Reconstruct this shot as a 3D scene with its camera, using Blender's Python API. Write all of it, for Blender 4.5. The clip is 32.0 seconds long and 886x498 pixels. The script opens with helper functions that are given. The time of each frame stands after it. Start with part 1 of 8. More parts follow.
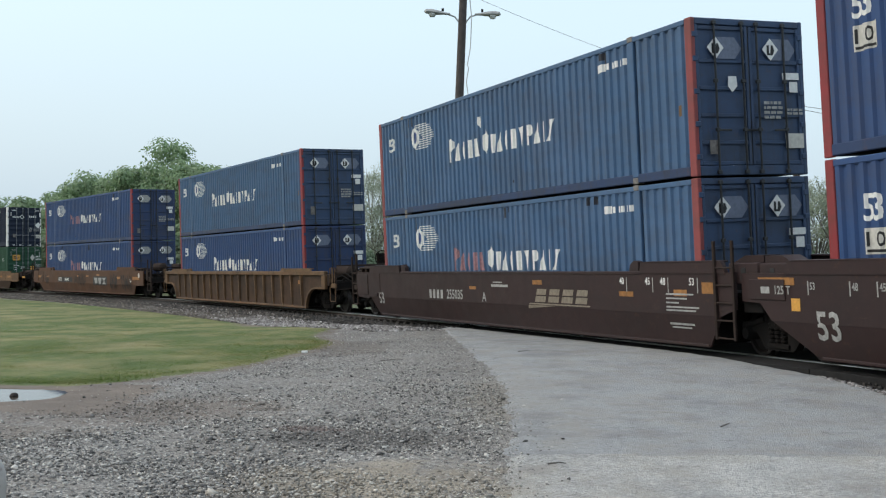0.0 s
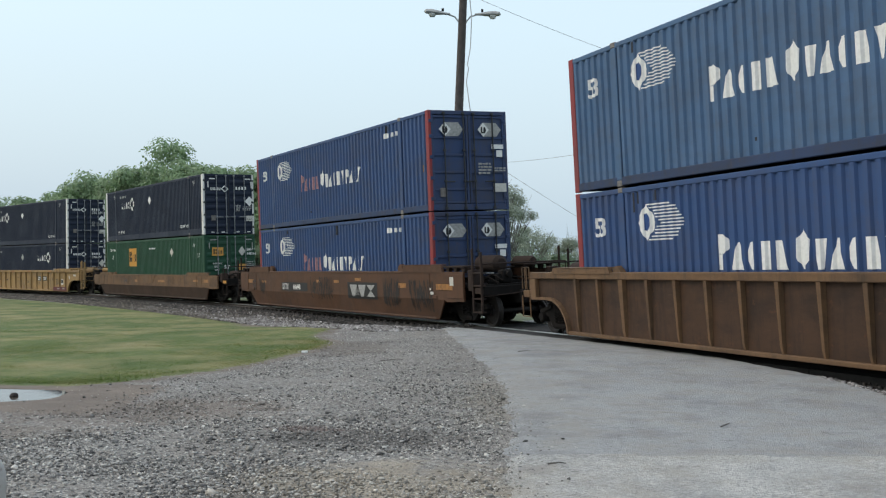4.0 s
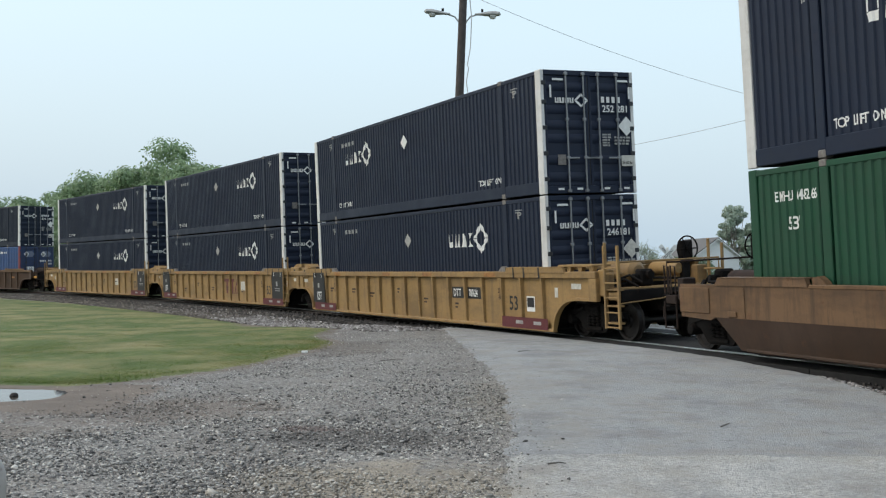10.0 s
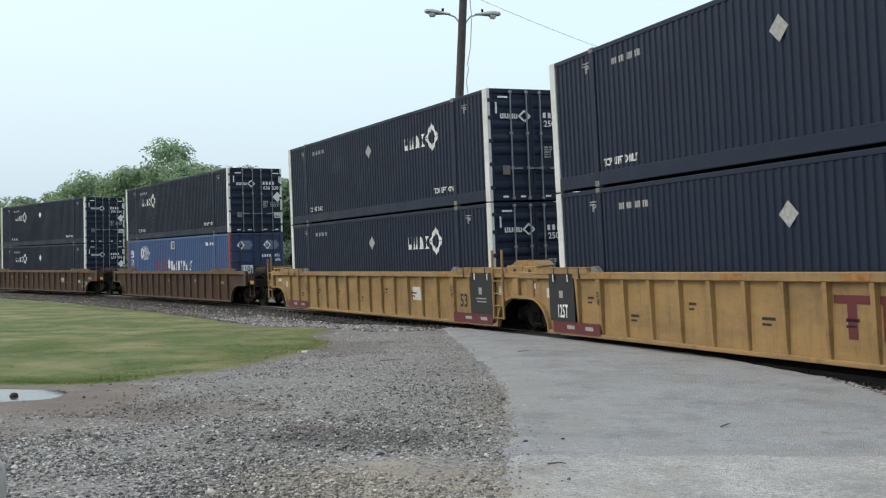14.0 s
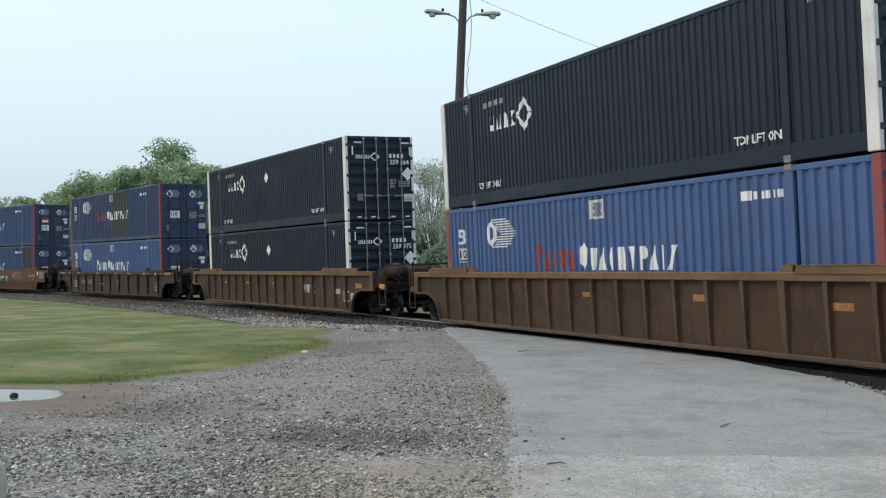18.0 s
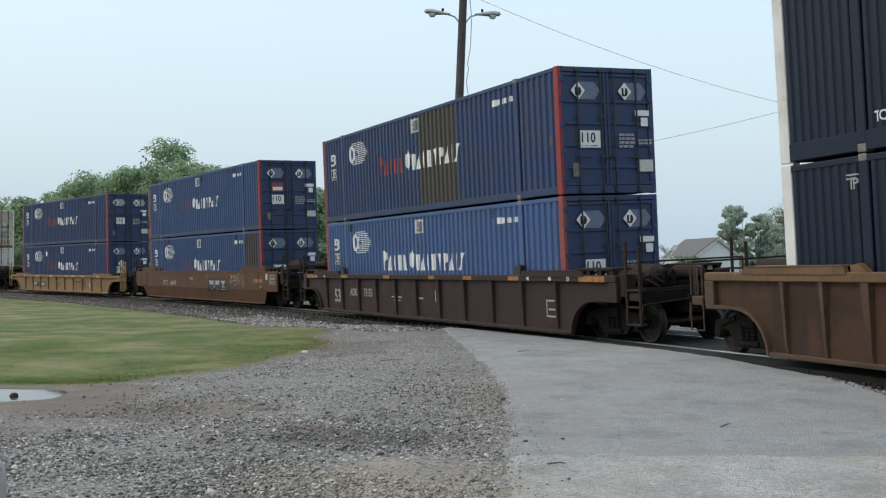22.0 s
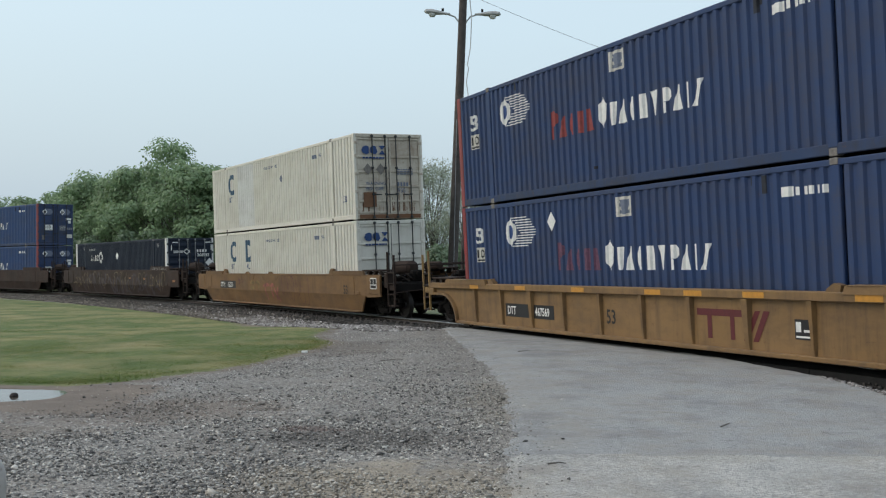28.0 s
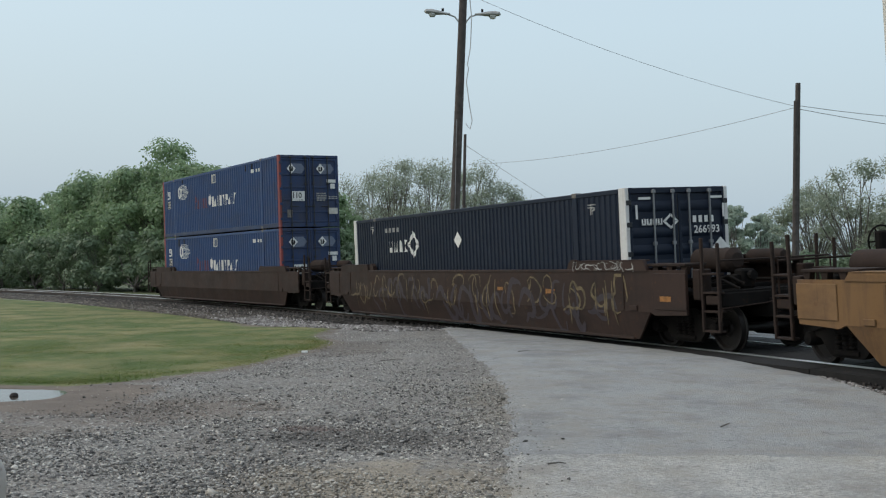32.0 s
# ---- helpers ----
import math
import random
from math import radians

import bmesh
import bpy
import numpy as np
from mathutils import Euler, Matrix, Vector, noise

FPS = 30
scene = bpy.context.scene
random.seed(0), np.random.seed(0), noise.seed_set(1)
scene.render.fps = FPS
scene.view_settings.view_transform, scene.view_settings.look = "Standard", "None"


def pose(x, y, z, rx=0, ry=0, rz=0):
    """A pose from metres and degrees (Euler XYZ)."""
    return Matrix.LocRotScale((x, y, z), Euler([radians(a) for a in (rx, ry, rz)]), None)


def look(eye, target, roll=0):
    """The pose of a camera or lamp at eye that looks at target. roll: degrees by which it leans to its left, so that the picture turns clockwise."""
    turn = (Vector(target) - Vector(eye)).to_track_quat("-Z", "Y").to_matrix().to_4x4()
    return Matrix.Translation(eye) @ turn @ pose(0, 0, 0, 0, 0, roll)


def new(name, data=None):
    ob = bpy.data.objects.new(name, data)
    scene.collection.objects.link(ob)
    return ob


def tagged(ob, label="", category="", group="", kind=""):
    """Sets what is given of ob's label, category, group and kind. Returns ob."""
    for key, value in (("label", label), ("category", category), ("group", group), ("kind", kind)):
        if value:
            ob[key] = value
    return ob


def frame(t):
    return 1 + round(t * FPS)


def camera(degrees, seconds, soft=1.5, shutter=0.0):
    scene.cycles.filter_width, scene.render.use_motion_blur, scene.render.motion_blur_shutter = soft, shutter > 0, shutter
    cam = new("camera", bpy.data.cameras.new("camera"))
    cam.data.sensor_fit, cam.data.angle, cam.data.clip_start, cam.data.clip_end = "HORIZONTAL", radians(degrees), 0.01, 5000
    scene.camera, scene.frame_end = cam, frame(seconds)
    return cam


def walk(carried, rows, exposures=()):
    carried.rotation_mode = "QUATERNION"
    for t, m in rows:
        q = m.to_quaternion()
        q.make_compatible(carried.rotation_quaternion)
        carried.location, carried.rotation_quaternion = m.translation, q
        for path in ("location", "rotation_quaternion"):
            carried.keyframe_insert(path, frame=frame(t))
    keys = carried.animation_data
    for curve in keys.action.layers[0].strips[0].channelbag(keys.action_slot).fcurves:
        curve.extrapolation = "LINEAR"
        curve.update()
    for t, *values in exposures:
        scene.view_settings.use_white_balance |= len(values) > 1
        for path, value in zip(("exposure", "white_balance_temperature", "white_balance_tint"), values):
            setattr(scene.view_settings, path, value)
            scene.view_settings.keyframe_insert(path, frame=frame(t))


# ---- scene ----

# ---- camera ----
EYE = (0.0, 0.0, 1.292)
cam = camera(43.81, 32.0, soft=1.2)
VIEW = look(EYE, (0.0, 100.0, 1.292 + 2.4985), 0.516)
walk(cam, [(0.0, VIEW), (32.0, VIEW)], exposures=[(0.0, 0.06), (3.0, 0.01), (7.0, 0.02), (9.0, 0.11), (10.0, 0.03), (12.0, 0.10), (14.0, 0.13), (19.0, 0.08), (21.0, 0.08), (22.0, -0.01), (25.0, -0.05), (28.0, -0.17), (30.0, -0.27), (32.0, -0.30)])

# ---- world and light ----
world = bpy.data.worlds.new("overcast_sky")
scene.world = world
world.use_nodes = True
wn, wl = world.node_tree.nodes, world.node_tree.links
wn.clear()
w_out = wn.new("ShaderNodeOutputWorld")
w_sky = wn.new("ShaderNodeTexSky")
w_sky.sky_type = 'NISHITA'
w_sky.sun_disc = False
w_sky.sun_elevation, w_sky.sun_rotation = radians(43), radians(267)
w_sky.air_density, w_sky.dust_density, w_sky.ozone_density = 2.0, 6.0, 1.0
w_b1 = wn.new("ShaderNodeBackground")
w_b1.inputs[1].default_value = 0.05
wl.new(w_sky.outputs[0], w_b1.inputs[0])
# cloud deck: a smooth pale layer, slightly whiter overhead
w_geo = wn.new("ShaderNodeTexCoord")
w_sep = wn.new("ShaderNodeSeparateXYZ")
wl.new(w_geo.outputs["Generated"], w_sep.inputs[0])
w_ramp = wn.new("ShaderNodeValToRGB")
w_ramp.color_ramp.elements[0].position, w_ramp.color_ramp.elements[0].color = 0.0, (0.525, 0.665, 0.785, 1)
w_ramp.color_ramp.elements[1].position, w_ramp.color_ramp.elements[1].color = 0.22, (0.64, 0.807, 0.938, 1)
e = w_ramp.color_ramp.elements.new(0.8)
e.color = (0.75, 0.845, 0.97, 1)
wl.new(w_sep.outputs[2], w_ramp.inputs[0])
w_b2 = wn.new("ShaderNodeBackground")
w_b2.inputs[1].default_value = 0.92
wl.new(w_ramp.outputs[0], w_b2.inputs[0])
w_add = wn.new("ShaderNodeAddShader")
wl.new(w_b1.outputs[0], w_add.inputs[0])
wl.new(w_b2.outputs[0], w_add.inputs[1])
wl.new(w_add.outputs[0], w_out.inputs[0])

sun = new("sun", bpy.data.lights.new("sun", 'SUN'))
sun.data.energy, sun.data.angle, sun.data.color = 0.85, radians(25), (1.0, 0.98, 0.95)
sun.matrix_world = look((-80, 15, 75), (0, 20, 0))

# ---- track line and train timing ----
TRACK = (6.239089, 20.107962, -1.198156, -0.005573305, -1.12279501e-04, -2.02813856e-06)
S_LO, S_HI = -88.0, 20.0
# how far each car's load runs behind that of the second car
OFFSET = (-19.90, -0.12, 23.73, 48.16, 72.03, 95.89, 115.95, 135.71, 159.71, 183.78, 207.69, 231.31, 255.24, 279.63, 303.37, 327.24)
LOAD = 16.15


def heading(s):
    s = np.clip(s, S_LO, S_HI)
    return TRACK[2] + TRACK[3] * s + TRACK[4] * s * s / 2 + TRACK[5] * s ** 3 / 3


_s = np.arange(-420.0, 400.01, 0.25)
_a = heading(_s)
_dx = np.concatenate([[0], np.cumsum((np.cos(_a[1:]) + np.cos(_a[:-1])) * 0.125)])
_dy = np.concatenate([[0], np.cumsum((np.sin(_a[1:]) + np.sin(_a[:-1])) * 0.125)])
_i0 = int(np.argmin(abs(_s)))
TX, TY = _dx - _dx[_i0] + TRACK[0], _dy - _dy[_i0] + TRACK[1]


def track_at(s):
    return float(np.interp(s, _s, TX)), float(np.interp(s, _s, TY))


def bank_at(s):
    return 0.047638 + 0.0005985 * (min(max(s, -90.0), 5.0) + 30.0)


def travelled(t):
    return -0.67672 + 8.844193 * t + 0.0147317 * t * t + 8.67939e-05 * t ** 3


def car_pose(k, t, half=9.6):
    """Where car k stands at t: origin on the rail head, x ahead, banked into the curve."""
    sc = travelled(t) - OFFSET[k] - LOAD / 2
    if k < 8:
        # slack running in at the coupler behind the yellow set
        sc -= 0.30 * float(smooth(14.2, 16.8, t))
    ax, ay = track_at(sc + half)
    bx, by = track_at(sc - half)
    ex = Vector((ax - bx, ay - by, 0)).normalized()
    side = Vector((ex.y, -ex.x, 0))
    b = bank_at(sc)
    ey = -(side * math.cos(b) - Vector((0, 0, 1)) * math.sin(b))
    ez = ex.cross(ey)
    m = Matrix((ex, ey, ez)).transposed().to_4x4()
    m.translation = ((ax + bx) / 2, (ay + by) / 2, 0)
    return m


def track_near(x, y):
    """s and lateral distance (towards the camera's side) for arrays of places."""
    x, y = np.atleast_1d(np.asarray(x, float)), np.atleast_1d(np.asarray(y, float))
    pick = (_s > -260) & (_s < 200)
    ps, px, py, pa = _s[pick][::4], TX[pick][::4], TY[pick][::4], _a[pick][::4]
    s, d = np.empty(len(x)), np.empty(len(x))
    for i in range(0, len(x), 4000):
        xx, yy = x[i:i + 4000, None], y[i:i + 4000, None]
        j = np.argmin((px - xx) ** 2 + (py - yy) ** 2, axis=1)
        s[i:i + 4000] = ps[j]
        d[i:i + 4000] = (xx[:, 0] - px[j]) * np.sin(pa[j]) - (yy[:, 0] - py[j]) * np.cos(pa[j])
    return s, d


def smooth(a, b, v):
    q = np.clip((v - a) / (b - a), 0, 1)
    return q * q * (3 - 2 * q)


def ground_z(x, y):
    s, d = track_near(x, y)
    e = abs(d)
    w = smooth(-11.0, -22.0, s) + smooth(9.0, 16.0, s)
    crossing = -0.018 - 0.062 * np.clip(d, -1.7, 1.7) - np.where(d > 0, 0.11, 0.30) * smooth(2.0, 11.0, e)
    open_land = -0.42 - 0.06 * smooth(6.0, 25.0, e)
    near = smooth(14.0, 8.0, np.hypot(x, y - 4.0))
    w = w * (1 - near)
    return crossing * (1 - w) + open_land * w


# ---- mesh tools ----
class Shape:
    """Vertices and faces of one mesh."""

    def __init__(self):
        self.v, self.f = [], []

    def add(self, verts, faces):
        n = len(self.v)
        self.v.extend(verts)
        self.f.extend(tuple(i + n for i in q) for q in faces)
        return self

    def box(self, x0, x1, y0, y1, z0, z1, b=0.0):
        if b <= 0:
            p = [(x, y, z) for x in (x0, x1) for y in (y0, y1) for z in (z0, z1)]
            return self.add(p, [(0, 1, 3, 2), (4, 6, 7, 5), (0, 4, 5, 1), (2, 3, 7, 6), (0, 2, 6, 4), (1, 5, 7, 3)])
        b = min(b, (x1 - x0) * 0.45, (y1 - y0) * 0.45, (z1 - z0) * 0.45)
        p, at = [], {}
        for i, x in enumerate((x0, x1)):
            for j, y in enumerate((y0, y1)):
                for k, z in enumerate((z0, z1)):
                    c = ((x, y, z))
                    s = (b if i == 0 else -b, b if j == 0 else -b, b if k == 0 else -b)
                    for a in range(3):
                        q = [c[n] + (s[n] if n != a else 0) for n in range(3)]
                        at[i, j, k, a] = len(p)
                        p.append(tuple(q))
        f = []
        for i in (0, 1):
            f.append([at[i, j, k, 0] for j, k in ((0, 0), (0, 1), (1, 1), (1, 0))])
            f.append([at[j, i, k, 1] for j, k in ((0, 0), (0, 1), (1, 1), (1, 0))])
            f.append([at[j, k, i, 2] for j, k in ((0, 0), (0, 1), (1, 1), (1, 0))])
        for i in (0, 1):
            for j in (0, 1):
                f.append([at[0, i, j, 1], at[1, i, j, 1], at[1, i, j, 2], at[0, i, j, 2]])
                f.append([at[i, 0, j, 0], at[i, 1, j, 0], at[i, 1, j, 2], at[i, 0, j, 2]])
                f.append([at[i, j, 0, 0], at[i, j, 1, 0], at[i, j, 1, 1], at[i, j, 0, 1]])
                for k in (0, 1):
                    f.append([at[i, j, k, a] for a in range(3)])
        return self.add(p, f)

    def prism(self, poly, y0, y1, inset=None):
        """A side view (x, z) pushed from y0 to y1. inset(x, z) shifts y."""
        n = len(poly)
        g = inset or (lambda x, z: 0.0)
        p = [(x, y0 + g(x, z), z) for x, z in poly] + [(x, y1 + g(x, z), z) for x, z in poly]
        f = [tuple(range(n)), tuple(range(2 * n - 1, n - 1, -1))]
        f += [(i, i + n, (i + 1) % n + n, (i + 1) % n) for i in range(n)]
        return self.add(p, f)

    def tube(self, points, r, n=8, r1=None):
        pts = [Vector(p) for p in points]
        m = len(pts)
        r1 = r if r1 is None else r1
        rings = []
        for i, p in enumerate(pts):
            t = (pts[min(i + 1, m - 1)] - pts[max(i - 1, 0)]).normalized()
            u = t.orthogonal().normalized() if i == 0 else (u - t * u.dot(t)).normalized()
            w = t.cross(u)
            rr = r + (r1 - r) * i / max(m - 1, 1)
            rings.append([tuple(p + (u * math.cos(a) + w * math.sin(a)) * rr) for a in (2 * math.pi * k / n for k in range(n))])
        f = []
        for i in range(m - 1):
            for k in range(n):
                f.append((i * n + k, i * n + (k + 1) % n, (i + 1) * n + (k + 1) % n, (i + 1) * n + k))
        f += [tuple(range(n - 1, -1, -1)), tuple(range((m - 1) * n, m * n))]
        return self.add([q for ring in rings for q in ring], f)

    def lathe(self, prof, axis=1, n=24, c=(0, 0, 0)):
        """Profile of (radius, along) turned round an axis."""
        m = len(prof)
        p = []
        for k in range(n):
            a = 2 * math.pi * k / n
            for r, h in prof:
                q = [0, 0, 0]
                q[axis] = h
                q[(axis + 1) % 3], q[(axis + 2) % 3] = r * math.cos(a), r * math.sin(a)
                p.append((q[0] + c[0], q[1] + c[1], q[2] + c[2]))
        f = [(k * m + i, k * m + i + 1, ((k + 1) % n) * m + i + 1, ((k + 1) % n) * m + i) for k in range(n) for i in range(m - 1)]
        return self.add(p, f)

    def mesh(self, name, soft=True):
        me = bpy.data.meshes.new(name)
        me.from_pydata(self.v, [], self.f)
        bm = bmesh.new()
        bm.from_mesh(me)
        bmesh.ops.recalc_face_normals(bm, faces=bm.faces)
        bm.to_mesh(me)
        bm.free()
        if soft:
            me.polygons.foreach_set("use_smooth", [True] * len(me.polygons))
            me.set_sharp_from_angle(angle=0.6)
        me.materials.append(None)
        return me


SHARED = {}


def shared(key, build):
    """One mesh for all alike parts."""
    if key not in SHARED:
        made = build()
        SHARED[key] = made.mesh("_".join(str(k) for k in key)) if isinstance(made, Shape) else made
    return SHARED[key]


# lettering too small to pick apart
FINE = ("serial_mark", "door_print", "door_lettering", "side_print", "small_lettering", "side_lettering", "reflector_tape", "door_emblem", "emblem_fan", "side_emblem")


def part(name, data, material, parent=None, label="", m=None):
    """Links a Shape or a mesh as one object under its thing."""
    if isinstance(data, Shape):
        data = data.mesh(name)
    ob = new(name, data)
    if not data.materials:
        data.materials.append(None)
    ob.material_slots[0].link = 'OBJECT'
    ob.material_slots[0].material = material
    if parent is not None:
        ob.parent = parent
    if m is not None:
        ob.matrix_basis = m
    if label:
        ob["label"] = label
    if name in FINE:
        tagged(ob, kind="stuff")
    return ob


def thing(name, label, category, group="", kind=""):
    ob = new(name)
    ob.empty_display_size = 0.3
    return tagged(ob, label, category, group, kind)


def raw_mesh(name, verts, faces, smooth_all=False):
    """Fast mesh from arrays with faces of one size."""
    verts, faces = np.asarray(verts, np.float32), np.asarray(faces, np.int32)
    me = bpy.data.meshes.new(name)
    me.vertices.add(len(verts))
    me.vertices.foreach_set("co", verts.ravel())
    k = faces.shape[1]
    me.loops.add(faces.size)
    me.loops.foreach_set("vertex_index", faces.ravel())
    me.polygons.add(len(faces))
    me.polygons.foreach_set("loop_start", np.arange(0, faces.size, k, dtype=np.int32))
    if smooth_all:
        me.polygons.foreach_set("use_smooth", np.ones(len(faces), bool))
    me.update(calc_edges=True)
    me.materials.append(None)
    return me


def words(text, height, spread=1.0):
    """Flat lettering as vertices and faces in the plane, lower left at the origin; its width."""
    cu = bpy.data.curves.new("lettering", 'FONT')
    cu.body, cu.size, cu.resolution_u, cu.offset = text, 1.0, 2, 0.018
    ob = bpy.data.objects.new("lettering", cu)
    me = bpy.data.meshes.new_from_object(ob)
    v = np.array([p.co[:2] for p in me.vertices]).reshape(-1, 2)
    f = [tuple(p.vertices) for p in me.polygons]
    bpy.data.objects.remove(ob)
    bpy.data.curves.remove(cu)
    bpy.data.meshes.remove(me)
    lo, hi = v.min(0), v.max(0)
    v = (v - lo) * (height / (hi[1] - lo[1]))
    v[:, 0] *= spread
    return v, f


# ---- materials ----
def nodes_of(name):
    m = bpy.data.materials.new(name)
    m.use_nodes = True
    nt = m.node_tree
    return m, nt, nt.nodes["Principled BSDF"]


def node(nt, kind, **inputs):
    n = nt.nodes.new(kind)
    for k, v in inputs.items():
        n.inputs[k.replace("_", " ")].default_value = v
    return n


def ramp(nt, source, a, b, ca=(0, 0, 0, 1), cb=(1, 1, 1, 1)):
    n = nt.nodes.new("ShaderNodeValToRGB")
    n.color_ramp.elements[0].position, n.color_ramp.elements[1].position = a, b
    n.color_ramp.elements[0].color, n.color_ramp.elements[1].color = ca, cb
    nt.links.new(source, n.inputs[0])
    return n.outputs[0]


def mixed(nt, fac, a, b, blend='MIX'):
    n = nt.nodes.new("ShaderNodeMix")
    n.data_type, n.blend_type = 'RGBA', blend
    for i, q in ((0, fac), (6, a), (7, b)):
        if hasattr(q, "links"):
            nt.links.new(q, n.inputs[i])
        elif i == 0:
            n.inputs[0].default_value = q
        else:
            n.inputs[i].default_value = (*q[:3], 1)
    return n.outputs[2]


def mult(nt, a, k):
    n = nt.nodes.new("ShaderNodeMath")
    n.operation = 'MULTIPLY'
    nt.links.new(a, n.inputs[0])
    if hasattr(k, "links"):
        nt.links.new(k, n.inputs[1])
    else:
        n.inputs[1].default_value = k
    return n.outputs[0]


def place(nt, scale=(1, 1, 1), wander=True):
    """Object coordinates, shifted for each object so that no two wear alike."""
    tc = nt.nodes.new("ShaderNodeTexCoord")
    src = tc.outputs["Object"]
    if wander:
        oi = nt.nodes.new("ShaderNodeObjectInfo")
        mu = nt.nodes.new("ShaderNodeVectorMath")
        mu.operation = 'SCALE'
        cb = nt.nodes.new("ShaderNodeCombineXYZ")
        for i in range(3):
            nt.links.new(oi.outputs["Random"], cb.inputs[i])
        nt.links.new(cb.outputs[0], mu.inputs[0])
        mu.inputs["Scale"].default_value = 37.0
        ad = nt.nodes.new("ShaderNodeVectorMath")
        nt.links.new(src, ad.inputs[0])
        nt.links.new(mu.outputs[0], ad.inputs[1])
        src = ad.outputs[0]
    mp = nt.nodes.new("ShaderNodeMapping")
    mp.inputs["Scale"].default_value = scale
    nt.links.new(src, mp.inputs[0])
    return mp.outputs[0]


def noise_of(nt, vec, scale, detail=4.0, rough=0.6):
    n = node(nt, "ShaderNodeTexNoise", Scale=scale, Detail=detail, Roughness=rough)
    nt.links.new(vec, n.inputs["Vector"])
    return n.outputs["Fac"]


def bumped(nt, bsdf, height, strength=0.3, distance=0.01):
    b = node(nt, "ShaderNodeBump", Strength=strength, Distance=distance)
    nt.links.new(height, b.inputs["Height"])
    nt.links.new(b.outputs[0], bsdf.inputs["Normal"])


# every paint colour is darkened by this one factor
PAINT_SCALE = 0.87


def paint(name, col, grime=(0.06, 0.05, 0.04), dirt=0.35, rust=0.15, rough=0.55, metal=0.0, fade=0.25, wander=True, gloss=0.4):
    """Old enamel on steel: chalky patches, road film, streaks that run down, rust specks and scrapes."""
    m, nt, bsdf = nodes_of(name)
    col = tuple(c * PAINT_SCALE for c in col)
    v = place(nt, wander=wander)
    big = noise_of(nt, v, 0.7, 6, 0.65)
    pale = tuple(min(1, c * 1.0 + 0.12 * (0.4 + c)) for c in col)
    base = mixed(nt, mult(nt, ramp(nt, big, 0.42, 0.66), fade), col, pale)
    film = noise_of(nt, place(nt, (0.5, 0.5, 1.3), wander), 1.1, 7, 0.7)
    base = mixed(nt, mult(nt, ramp(nt, film, 0.44, 0.64), dirt * 0.75), base, grime)
    streak = noise_of(nt, place(nt, (2.2, 2.2, 0.30), wander), 1.5, 8, 0.72)
    base = mixed(nt, mult(nt, ramp(nt, streak, 0.50, 0.68), dirt * 0.8), base, grime)
    fine = noise_of(nt, place(nt, (7.0, 7.0, 0.7), wander), 1.6, 7, 0.7)
    base = mixed(nt, mult(nt, ramp(nt, fine, 0.60, 0.72), dirt * 0.6), base, tuple(c * 0.7 for c in grime))
    speck = noise_of(nt, v, 5.0, 9, 0.75)
    base = mixed(nt, mult(nt, ramp(nt, speck, 0.58, 0.68), min(1, rust * 2.0)), base, (0.10, 0.045, 0.022))
    scrape = noise_of(nt, place(nt, (0.7, 0.7, 9.0), wander), 2.4, 6, 0.7)
    base = mixed(nt, mult(nt, ramp(nt, scrape, 0.64, 0.70), min(1, rust * 1.6)), base, (0.075, 0.045, 0.030))
    nt.links.new(base, bsdf.inputs["Base Color"])
    nt.links.new(ramp(nt, big, 0.3, 0.7, (rough - 0.08,) * 3 + (1,), (min(rough + 0.2, 1),) * 3 + (1,)), bsdf.inputs["Roughness"])
    bsdf.inputs["Metallic"].default_value = metal
    bsdf.inputs["Specular IOR Level"].default_value = gloss
    bumped(nt, bsdf, noise_of(nt, v, 60.0, 3), 0.12, 0.004)
    return m


def plain(name, col, rough=0.6, metal=0.0, vary=0.2, scale=14.0):
    m, nt, bsdf = nodes_of(name)
    v = place(nt)
    n = noise_of(nt, v, scale, 5)
    dark = tuple(c * (1 - vary * 1.6) for c in col)
    nt.links.new(mixed(nt, ramp(nt, n, 0.3, 0.75), dark, col), bsdf.inputs["Base Color"])
    bsdf.inputs["Roughness"].default_value, bsdf.inputs["Metallic"].default_value = rough, metal
    bumped(nt, bsdf, noise_of(nt, v, 70.0, 3), 0.15, 0.004)
    return m


M = {}
# containers
M["blue"] = paint("blue_enamel", (0.026, 0.070, 0.190), dirt=0.30, rust=0.08, fade=0.16)
M["blue_deep"] = paint("deep_blue_enamel", (0.019, 0.048, 0.136), dirt=0.36, rust=0.08, fade=0.10)
M["blue_faded"] = paint("faded_blue_enamel", (0.056, 0.125, 0.240), dirt=0.32, rust=0.10, fade=0.40)
M["blue_pale"] = paint("chalky_blue_enamel", (0.048, 0.106, 0.260), dirt=0.30, rust=0.07, fade=0.30)
# door ends take a darker blue than the side walls of the same box
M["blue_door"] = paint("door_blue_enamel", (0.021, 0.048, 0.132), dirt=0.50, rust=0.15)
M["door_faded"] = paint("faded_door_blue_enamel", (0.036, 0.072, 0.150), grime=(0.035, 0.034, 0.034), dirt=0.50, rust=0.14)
M["navy"] = paint("navy_enamel", (0.0062, 0.0138, 0.036), grime=(0.018, 0.021, 0.027), dirt=0.20, rust=0.04, rough=0.5, fade=0.07, gloss=0.3)
M["navy_dark"] = paint("blue_black_enamel", (0.0055, 0.0130, 0.031), grime=(0.016, 0.020, 0.026), dirt=0.20, rust=0.04, rough=0.5, fade=0.06, gloss=0.3)
M["green"] = paint("green_enamel", (0.005, 0.062, 0.027), grime=(0.022, 0.030, 0.022), dirt=0.25, rust=0.04, rough=0.5, fade=0.12)
